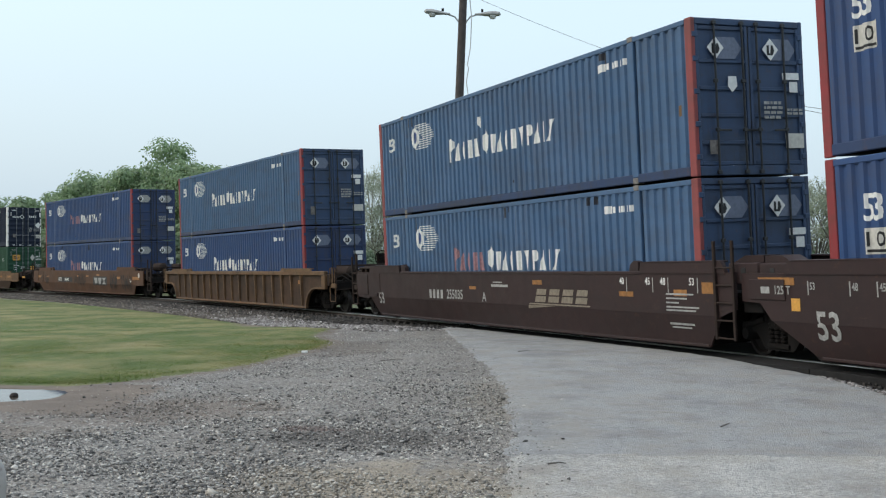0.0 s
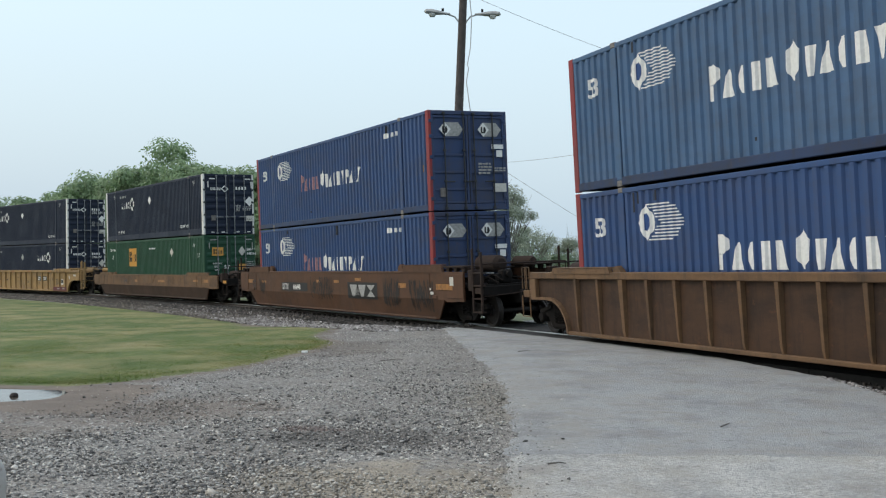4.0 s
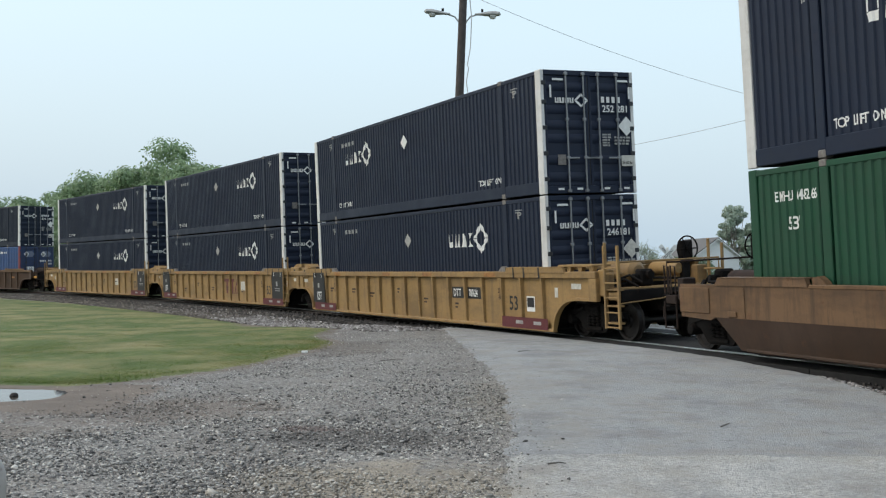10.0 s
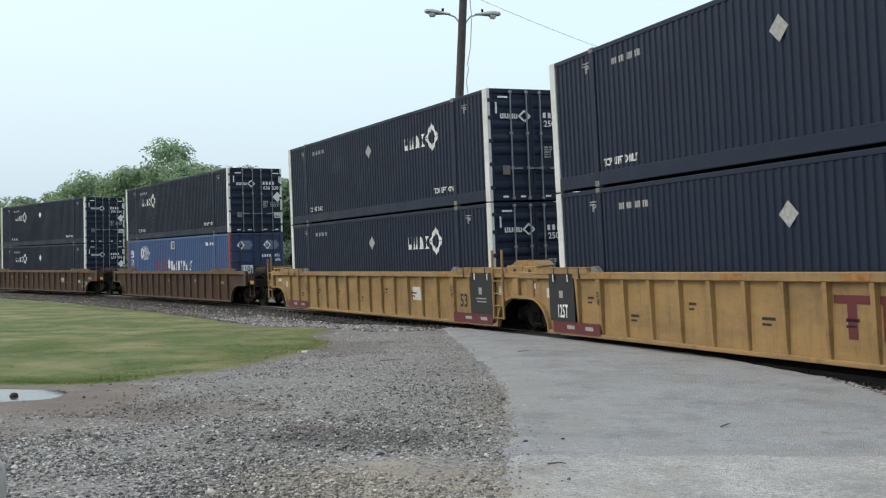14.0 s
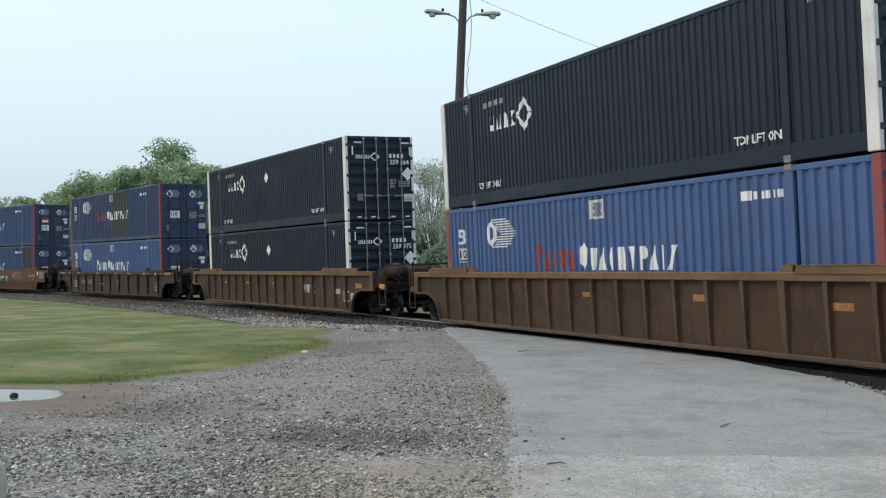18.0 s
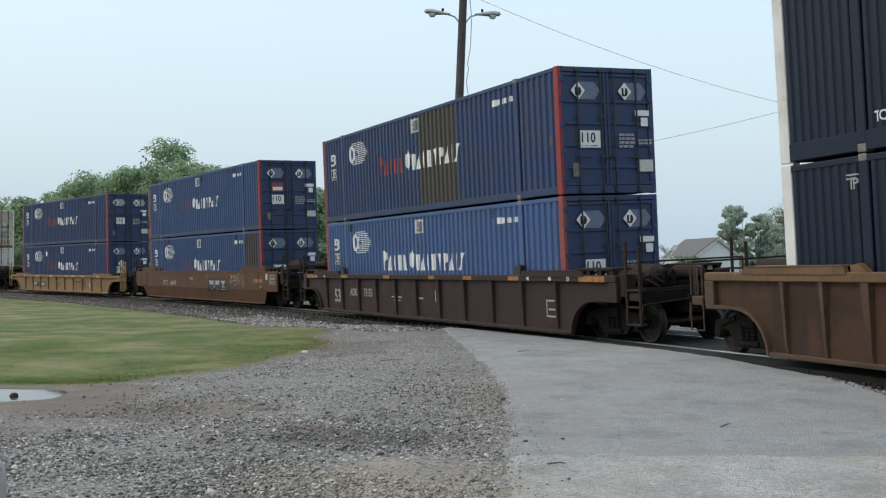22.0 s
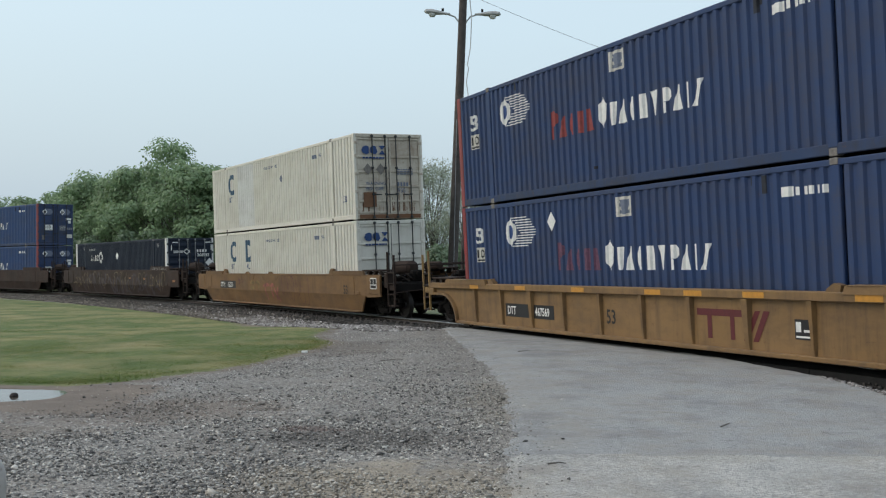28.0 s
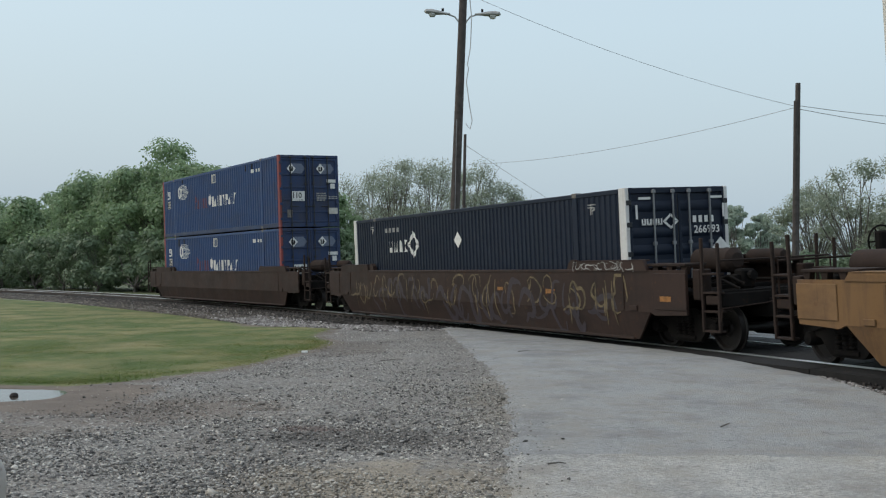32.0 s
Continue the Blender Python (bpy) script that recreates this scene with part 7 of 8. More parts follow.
    if tall:
        part("cross_shelf", shared(k + (19, hi), lambda: Shape().box(*X(8.40, 8.78), -1.40, 1.40, hi + 0.02, hi + 0.07, 0.01)), w, car)


def walkway_shape_for(sx):
    def build():
        sh = Shape()
        for i in range(9):
            a, b = sorted((sx * (10.40 + i * 0.066), sx * (10.40 + i * 0.066 + 0.04)))
            sh.box(a, b, -1.25, 1.25, 1.115, 1.15)
        return sh
    return build


def coupler_shape(sx):
    sh = Shape()
    sh.box(*sorted((sx * 11.1, sx * 11.62)), -0.08, 0.08, 0.76, 0.94, 0.03)
    sh.prism([(sx * 11.55, 0.68), (sx * 11.93, 0.70), (sx * 11.96, 0.85), (sx * 11.93, 1.0), (sx * 11.55, 1.02)], -0.17, 0.15)
    return sh


def well_car(k, kind, body, label, lower=None, top=1.50, shorts=(False, False), wheel_end=None, rails=None, ladder_at=None, reflectors=(), ribs=17, span=8.0, cap=None, lip=True, block=None, tall=True, ends=("full", "full"), bumper=0.0):
    """A single-well container flat: two deep sides, two ends over the trucks, an open floor."""
    car = thing("well_car", label, "rail car", "well cars of the train")
    rails = rails or body
    d = M["frame_dark"]
    for sy in (-1, 1):
        if kind == "smooth":
            part("side_sheet", shared(("sside", sy, top) + ends, lambda: smooth_side(sy, top, ends)), body, car)
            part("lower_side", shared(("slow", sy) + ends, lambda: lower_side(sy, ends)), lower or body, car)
            part("top_chord", shared(("stop", sy, top), lambda: Shape().box(-6.35, 6.35, *sorted((sy * (HW + 0.012), sy * (HW - 0.09))), top - 0.045, top + 0.02, 0.012)), body, car)
            for sx in (-1, 1):
                if ends[0 if sx > 0 else 1] == "full":
                    part("end_panel", shared(("epanel", sx, sy, top), lambda: Shape().box(*sorted((sx * 9.20, sx * 10.21)), *sorted((sy * (HW + 0.003), sy * (HW + 0.022))), 0.78, top - 0.06, 0.012)), body, car)
                elif ends[0 if sx > 0 else 1] == "swept":
                    part("end_panel", shared(("epanel2", sx, sy, top), lambda: Shape().box(*sorted((sx * 9.0, sx * 10.0)), *sorted((sy * (HW + 0.003), sy * (HW + 0.022))), 1.06, top - 0.10, 0.012)), body, car)
                if ends[0 if sx > 0 else 1] != "full":
                    continue
                part("side_strap", shared(("strap", sx, sy, top), lambda: Shape().box(*sorted((sx * 8.1, sx * 8.16)), *sorted((sy * (HW + 0.001), sy * (HW + 0.016))), 0.74, top - 0.05, 0.006)), body, car)
                part("jacking_pad", shared(("jack", sx, sy), lambda: Shape().box(*sorted((sx * 8.35, sx * 8.62)), *sorted((sy * (HW + 0.001), sy * (HW + 0.03))), 0.74, 0.84, 0.01)), body, car)
            part("bottom_chord", shared(("sbot", sy), lambda: Shape().box(-8.30, 8.30, *sorted((sy * (HW - 0.10), sy * (HW - 0.19))), 0.14, 0.20, 0.015)), lower or body, car)
        else:
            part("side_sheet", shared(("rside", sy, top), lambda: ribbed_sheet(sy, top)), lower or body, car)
            part("top_chord", shared(("rtop", sy, top), lambda: Shape().box(-10.3, 10.3, *sorted((sy * HW, sy * (HW - 0.15))), top - 0.14, top + 0.01, 0.015)), cap or body, car)
            part("bottom_chord", shared(("rbot", sy), lambda: Shape().box(-8.47, 8.47, *sorted((sy * (HW - 0.02), sy * (HW - 0.14))), 0.12, 0.20, 0.012)), body, car)
            for i in range(ribs):
                x = -span + 2 * span * i / (ribs - 1)
                wide = 0.17 if i in (2, ribs - 3) else 0.10
                part("rib", shared(("rib", sy, i, ribs, top), lambda: rib_shape(x, wide, sy, top)), body, car)
            for sx in (-1, 1):
                part("wheel_arch", shared(("arch", sx, sy), lambda: arch_lip(sx, sy)), body, car)
                part("end_post", shared(("epost", sx, sy, top), lambda: Shape().box(*sorted((sx * 10.02, sx * 10.32)), *sorted((sy * HW, sy * (HW - 0.12))), 0.86, top - 0.138, 0.015)), body, car)
        if lip:
            for sx in (-1, 1):
                hi = top + ((0.20 if top > 1.4 else 0.12) if kind == "smooth" else 0.11)
                part("load_guide", shared(("lip", kind, sx, sy, top), lambda: guide_shape(kind, sx, sy, top, hi)), cap or body, car)
                part("guide_block", shared(("gblk", kind, sx, sy, top, bumper), lambda: Shape().prism([(sx * 5.95, top), (sx * 6.28, top), (sx * 6.30, hi + bumper), (sx * 6.14, hi + bumper + 0.03), (sx * 6.0, hi + bumper - 0.05)], *sorted((sy * (HW - 0.02), sy * (HW - 0.14))))), block or cap or body, car)
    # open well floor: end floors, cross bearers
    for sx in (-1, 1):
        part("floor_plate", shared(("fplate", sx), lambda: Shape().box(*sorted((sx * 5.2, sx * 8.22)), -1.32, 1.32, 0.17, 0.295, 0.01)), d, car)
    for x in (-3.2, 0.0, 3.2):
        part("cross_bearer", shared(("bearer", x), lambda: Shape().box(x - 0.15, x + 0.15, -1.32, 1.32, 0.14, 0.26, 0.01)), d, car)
    for sx, sh in ((1, shorts[0]), (-1, shorts[1])):
        car_end(car, sx, body, sh, rails, top, tall and kind == "smooth" or body in (M["car_brown"], M["car_yellow"], M["car_ochre"]), tall and kind == "smooth")
    half_f, half_r = (9.85 if shorts[0] else 9.6), (9.85 if shorts[1] else 9.6)
    if not shorts[0]:
        add_truck(car, k, 9.6)
    add_truck(car, k, -9.86 if shorts[1] else -9.6)
    if wheel_end:
        brake_wheel(car, wheel_end * 10.78, 0.62, 1.92, d)
    if ladder_at is not None:
        ladder(car, ladder_at, ladder_at + 0.5, -HW - 0.03, 0.32, 2.05, rails, 5)
    for i, (x0, x1, z0, z1) in enumerate(reflectors):
        yy = 1.385 if x0 > 10.4 else HW + (0.026 if kind == "smooth" and abs(x1) > 9.28 else 0.004 if kind == "smooth" or z0 > top - 0.15 else -0.094)
        part("reflector", Shape().box(x0, x1, -yy, -yy + 0.004, z0, z1), M["bright_orange" if x0 > 10.4 else "orange"], car)
    return car


def rib_shape(x, wide, sy, top):
    """A folded rib, broad and deep under the chord, narrow and shallow at its foot."""
    sh = Shape()
    y_out, y_in = sy * (HW - 0.004), sy * (HW - 0.10)
    v = []
    for z, q, w in ((0.20, 0.35, 0.5), (0.32, 0.62, 0.6), (top - 0.139, 1.0, 1.0)):
        yo = y_in + (y_out - y_in) * q
        v += [(x - wide * w / 2 - 0.012, y_in, z), (x + wide * w / 2 + 0.012, y_in, z), (x + wide * w / 2, yo, z), (x - wide * w / 2, yo, z)]
    f = [(0, 1, 2, 3), (8, 11, 10, 9)]
    for r in (0, 4):
        f += [(r, r + 4, r + 5, r + 1), (r + 1, r + 5, r + 6, r + 2), (r + 2, r + 6, r + 7, r + 3), (r + 3, r + 7, r + 4, r)]
    return sh.add(v, f)


def guide_shape(kind, sx, sy, top, hi):
    y0, y1 = sorted((sy * (HW + 0.02), sy * (HW - 0.06)))
    a, b = 6.36, 9.0 if kind == "smooth" else 9.1
    p = [(sx * a, top - 0.02), (sx * b, top - 0.02), (sx * (b - 0.12), hi), (sx * (a + 0.06), hi)]
    sh = Shape().prism(p, y0, y1)
    sh.box(*sorted((sx * (a + 0.1), sx * (b - 0.2))), *sorted((sy * (HW + 0.02), sy * (HW - 0.22))), hi - 0.03, hi + 0.006, 0.008)
    return sh


def car_text(car, text, x, z, height, mat_, spread=1.0, y=None):
    v, f = words(text, height, spread)
    part("lettering", Shape().add([(x + p[0], -(skin(z + p[1]) + 0.001 if y is None else y), z + p[1]) for p in v], f), mat_, car)


def car_bars(car, bars, mat_, y=None, name="painted_mark"):
    """Flat painted marks on a car's side, each its own piece; fine print stays together."""
    at_y = (lambda z: -skin(z)) if y is None else (lambda z: -y if y < HW + 0.003 else -(skin(z) + y - HW - 0.005))
    fine = Shape()
    for b in bars:
        sh = Shape()
        if len(b) == 4 and not isinstance(b[0], tuple):
            x0, x1, z0, z1 = b
            if z1 - z0 < 0.07 or x1 - x0 < 0.05:
                sh = fine
            cut = [z0] + ([0.72] if z0 < 0.72 < z1 else []) + [z1]
            for a, c in zip(cut, cut[1:]):
                sh.add([(x0, at_y(a), a), (x1, at_y(a), a), (x1, at_y(c), c), (x0, at_y(c), c)], [(0, 1, 2, 3)])
        else:
            sh.add([(x, at_y(z), z) for x, z in b], [tuple(range(len(b)))])
        if sh is not fine:
            part(name, sh, mat_, car)
    if fine.v:
        tagged(part("fine_print", fine, mat_, car), kind="stuff")


def block_row(x, z, w, h, n, gap=0.3):
    """Plain solid shapes for a brand that is not spelt out: tapered blocks and a waisted one."""
    out = []
    waist = [[(0.0, 0), (1.0, 0), (0.56, 0.48), (0.44, 0.48)], [(0.44, 0.52), (0.56, 0.52), (1.0, 1), (0.0, 1)]]
    post = [[(0.34, 0), (0.68, 0), (1.0, 1), (0.0, 1)]]
    for i in range(n):
        a = x + i * w
        for poly in (waist if i == n - 1 else post):
            out.append([(a + p * w * (1 - gap), z + q * h) for p, q in poly])
    for i in range(5):
        out.append((x + w * 0.74, x + w * 1.12, z + h * (0.16 + 0.11 * i), z + h * (0.16 + 0.11 * i) + 0.014))
    return out


def ribbon(sh, pts, w, at_y):
    """A line of paint that swells in its middle and lies on the car's skin."""
    m = len(pts)
    rim = []
    for j, (px, pz) in enumerate(pts):
        (ax, az), (bx, bz) = pts[max(j - 1, 0)], pts[min(j + 1, m - 1)]
        dx, dz = bx - ax, bz - az
        ln = math.hypot(dx, dz) or 1
        half = w * (0.30 + 0.70 * math.sin(math.pi * (j + 0.5) / m)) / 2
        rim.append((px - dz / ln * half, pz + dx / ln * half, px + dz / ln * half, pz - dx / ln * half))
    v = [(x_, at_y(z_), z_) for r_ in rim for x_, z_ in ((r_[0], r_[1]), (r_[2], r_[3]))]
    sh.add(v, [(2 * j, 2 * j + 2, 2 * j + 3, 2 * j + 1) for j in range(m - 1)])


def sprayed(car, mat_, width, lines):
    """Broad spray-can strokes, each bent through three points."""
    sh = Shape()
    for i, (a, b, c_) in enumerate(lines):
        q = [(2 * b[k] - (a[k] + c_[k]) / 2) for k in (0, 1)]
        pts = [tuple((1 - u) ** 2 * a[k] + 2 * u * (1 - u) * q[k] + u * u * c_[k] for k in (0, 1)) for u in (j / 11 for j in range(12))]
        ribbon(sh, pts, width, lambda z: -(skin(z) + 0.001 + (i % 12) * 0.0003))
    return tagged(part("spray_stroke", sh, mat_, car), kind="stuff")


def squiggle(car, x0, x1, z0, z1, mat_, seed, n, width=0.035, y=None, loops=False):
    """Spray-can scrawl: tall looping outlines in a running row."""
    rnd = random.Random(seed)
    sh = Shape()
    hi = z1 - z0
    for i in range(n):
        cx, cz = x0 + (x1 - x0) * (i + rnd.uniform(0.1, 0.9)) / n, z0 + hi * rnd.uniform(0.35, 0.7)
        rx, rz = min(0.34, (x1 - x0) / n * rnd.uniform(0.5, 1.1)) * rnd.uniform(0.6, 1.2), hi * rnd.uniform(0.22, 0.48)
        a0, sweep = rnd.uniform(0, 6.28), rnd.uniform(2.2, 5.6) if not loops else rnd.uniform(4.0, 7.0)
        lean, p1, p2 = rnd.uniform(-0.2, 0.25), rnd.uniform(0, 6), rnd.uniform(0, 6)
        w = width * rnd.uniform(0.6, 1.3)
        at_y = lambda z: -((skin(z) if y is None else y) + (i % 12) * 0.0002)
        pts = []
        m = 16
        for j in range(m):
            a = a0 + sweep * j / (m - 1)
            q = 1 + 0.30 * math.sin(2 * a + p1) + 0.18 * math.sin(3 * a + p2)
            zz = min(max(cz + rz * q * math.sin(a), z0), z1)
            pts.append((cx + rx * q * math.cos(a) + lean * (zz - z0), zz))
        ribbon(sh, pts, w, at_y)
    return tagged(part("spray_scrawl", sh, mat_, car), kind="stuff")


def slant_row(x, z, w, h, n, lean=0.10):
    """Plain leaning blocks for a brand that is not spelt out."""
    out = []
    for i in range(n):
        a = x + i * w
        out.append([(a, z), (a + w * 0.80, z), (a + w * 0.80 + lean * 0.45, z + h * 0.45), (a + lean * 0.45, z + h * 0.45)])
        out.append([(a + lean * 0.55, z + h * 0.55), (a + w * 0.74 + lean * 0.55, z + h * 0.55), (a + w * 0.74 + lean, z + h), (a + lean, z + h)])
    return out


# ---- the train ----
CARS, LOADS = [], []


def on_car(k, upper, lower):
    up = 0.06 if k in (5, 6, 7) else 0.0
    for box, z in ((lower, 0.30 + up), (upper, 3.24 + up)):
        if box is not None:
            LOADS.append((box, k, z))


G = "stacked containers"
PL = "blue corrugated container with a {} post and white lettering"
UL = "near-black blue corrugated container with white corner posts"

SH = HW - 0.094
# 0 and 1: a brown articulated pair
c = well_car(0, "smooth", M["car_brown"], "brown smooth-sided well car of an articulated pair", shorts=(False, True), ends=("full", "swept"), reflectors=((-9.75, -8.75, 1.31, 1.43), (-6.5, -6.2, 1.02, 1.16), (-3.0, -2.6, 1.10, 1.2)))
car_text(c, "53", -8.25, 0.46, 0.46, M["mark_dim"])
car_text(c, "125 T", -9.25, 1.16, 0.14, M["mark_dim"], 1.0, HW + 0.027)
for x, n_ in ((-8.35, "53"), (-7.35, "48"), (-6.75, "45"), (-6.1, "40")):
    car_text(c, n_, x, 1.24, 0.12, M["mark_dim"], 0.85)
    car_bars(c, [(x - 0.06, x - 0.03, 1.16, 1.38)], M["mark_dim"])
car_bars(c, [(-6.4, -5.5, 0.45, 0.75)], M["mark_grey"])
car_bars(c, [(-8.85, -8.62, 0.90, 1.10)], M["mark_yellow"], name="yellow_sticker")
car_bars(c, [(-9.65, -9.40, 1.17, 1.28)], M["mark_dim"], HW + 0.027, name="pale_sticker")
CARS.append(c)
on_car(0, pacer("blue", "red_post", PL.format("red"), G, "red", True, seed=1), pacer("blue", "red_post", PL.format("red"), G, "red", True, seed=2))

c = well_car(1, "smooth", M["car_brown"], "brown smooth-sided well car with a pale block emblem", shorts=(True, False), ends=("cut", "full"), ladder_at=8.72, rails=M["end_brown"], reflectors=((7.45, 7.85, 1.06, 1.18), (5.6, 6.1, 1.02, 1.12), (1.95, 2.4, 1.22, 1.32), (-1.5, -1.1, 1.06, 1.14), (8.30, 8.62, 1.12, 1.32)))
car_bars(c, slant_row(2.05, 0.82, 0.60, 0.30, 4, 0.12) + [[(1.75, 0.76), (4.45, 0.76), (4.47, 0.79), (1.80, 0.79)], [(1.70, 0.66), (3.0, 0.745), (1.74, 0.745)]], M["emblem_tan"])
car_text(c, "53", -8.25, 0.52, 0.36, M["mark_dim"])
car_text(c, "255035", -2.95, 0.78, 0.26, M["mark_dim"])
car_text(c, "A", -0.75, 0.76, 0.24, M["mark_dim"])
car_bars(c, [(-4.15 + i * 0.26, -4.0 + i * 0.26, 0.78, 1.02) for i in range(4)], M["mark_dim"])
car_bars(c, [(7.2, 8.05, 1.08, 1.11), (7.2, 7.85, 1.0, 1.03), (7.2, 7.6, 0.92, 0.95), (7.2, 8.2, 0.84, 0.87), (7.2, 8.1, 0.78, 0.81), (7.25, 8.0, 0.52, 0.56), (7.3, 7.9, 0.46, 0.49), (-0.2, 0.7, 1.14, 1.20), (-0.1, 0.4, 1.24, 1.27)], M["mark_dim"])
for x, n_ in ((5.85, "40"), (6.75, "45"), (7.25, "48"), (8.15, "53")):
    car_bars(c, [(x + 0.02, x + 0.045, 1.12, 1.40)], M["mark_dim"])
    car_text(c, n_, x - 0.22, 1.26, 0.14, M["mark"], 0.9)
CARS.append(c)
worn_box = pacer("blue_faded", "pink_post", "weathered pale blue container with a faded red post", G, "white", False, seed=3)
part("pale_mark", side_poly("wide", [(-0.98, 2.08), (-0.86, 1.94), (-0.74, 2.08), (-0.76, 2.24), (-0.94, 2.24)]), M["mark"], worn_box)
part("door_mark", end_poly([(-0.52, 1.66), (-0.42, 1.54), (-0.30, 1.66), (-0.32, 1.84), (-0.50, 1.84)]), M["mark"], worn_box)
on_car(1, worn_box, pacer("blue_faded", "pink_post", "weathered pale blue container with peeling lettering", G, "pink", False, seed=4))

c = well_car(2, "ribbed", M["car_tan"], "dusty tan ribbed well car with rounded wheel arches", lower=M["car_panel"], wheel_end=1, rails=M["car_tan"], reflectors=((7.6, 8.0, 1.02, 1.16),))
CARS.append(c)
on_car(2, pacer("blue_faded", "red_post", PL.format("red"), G, "white", False, seed=5), pacer("blue", "red_post", PL.format("red"), G, "white", False, seed=6))

c = well_car(3, "smooth", M["car_orange"], "orange-brown smooth-sided well car with a black emblem panel", wheel_end=-1, rails=M["end_brown"], reflectors=((5.95, 6.55, 1.02, 1.16), (8.6, 9.6, 1.00, 1.16), (2.6, 3.1, 1.2, 1.3), (0.7, 1.15, 1.12, 1.22), (-1.0, -0.6, 1.12, 1.22), (-7.3, -6.8, 1.05, 1.15), (-9.5, -8.5, 1.04, 1.18)))
car_bars(c, [(1.95, 4.42, 0.62, 1.16)], M["mark_black"], name="emblem_panel")
car_bars(c, block_row(2.15, 0.70, 0.72, 0.38, 3, 0.12), M["mark_dim"], HW + 0.009)
car_bars(c, [(-4.85, -1.95, 0.78, 1.10)], M["mark_black"], name="number_panel")
car_text(c, "DTTX", -4.72, 0.83, 0.22, M["mark"], 0.85, HW + 0.009)
car_text(c, "646448", -3.5, 0.83, 0.22, M["mark"], 0.92, HW + 0.009)
car_text(c, "53", -8.6, 0.75, 0.40, M["mark_black"])
squiggle(c, -7.6, -6.9, 0.6, 1.25, M["spray_soot"], 71, 14, 0.05)
squiggle(c, -1.6, 0.6, 0.55, 1.30, M["spray_soot"], 83, 26, 0.05)
squiggle(c, 4.9, 6.1, 0.45, 1.30, M["spray_soot"], 72, 26, 0.055)
squiggle(c, 6.9, 8.3, 0.35, 1.25, M["spray_soot"], 82, 28, 0.055)
car_bars(c, [(9.45, 9.68, 1.12, 1.36)], M["sticker"], HW + 0.030, "pale_sticker")
car_bars(c, [(8.2, 8.3, 0.98, 1.04), (8.25, 8.45, 0.86, 0.94)], M["sticker"], HW + 0.035)
CARS.append(c)
on_car(3, pacer("blue", "red_post", PL.format("red"), G, "pink", False, seed=7, pale=True), pacer("blue", "red_post", PL.format("red"), G, "pink", False, seed=8, pale=True))

c = well_car(4, "smooth", M["car_tan"], "tan smooth-sided well car with a dark lower side", lower=M["car_low_side"], top=1.30, wheel_end=-1, rails=M["end_brown"], tall=False, reflectors=((-2.2, -1.75, 0.90, 1.04), (1.75, 2.8, 0.92, 1.04), (7.0, 7.6, 0.98, 1.08), (8.4, 9.0, 0.96, 1.10), (10.6, 11.0, 0.94, 1.07)))
car_text(c, "71246", -4.4, 0.86, 0.24, M["spray_plum"])
part("side_flap", Shape().prism([(-0.50, 0.86), (0.95, 0.86), (1.30, 1.27), (-0.85, 1.27)], -HW - 0.016, -HW - 0.002), M["car_tan"], c)
for x in (4.2, 7.4, -3.4):
    part("side_strap", Shape().box(x, x + 0.05, -HW - 0.012, -HW - 0.001, 0.76, 1.25, 0.004), M["car_tan"], c)
CARS.append(c)
on_car(4, umax("navy", UL, G, False, "bright", door_number=None), emp("bright green corrugated container with an orange square emblem"))

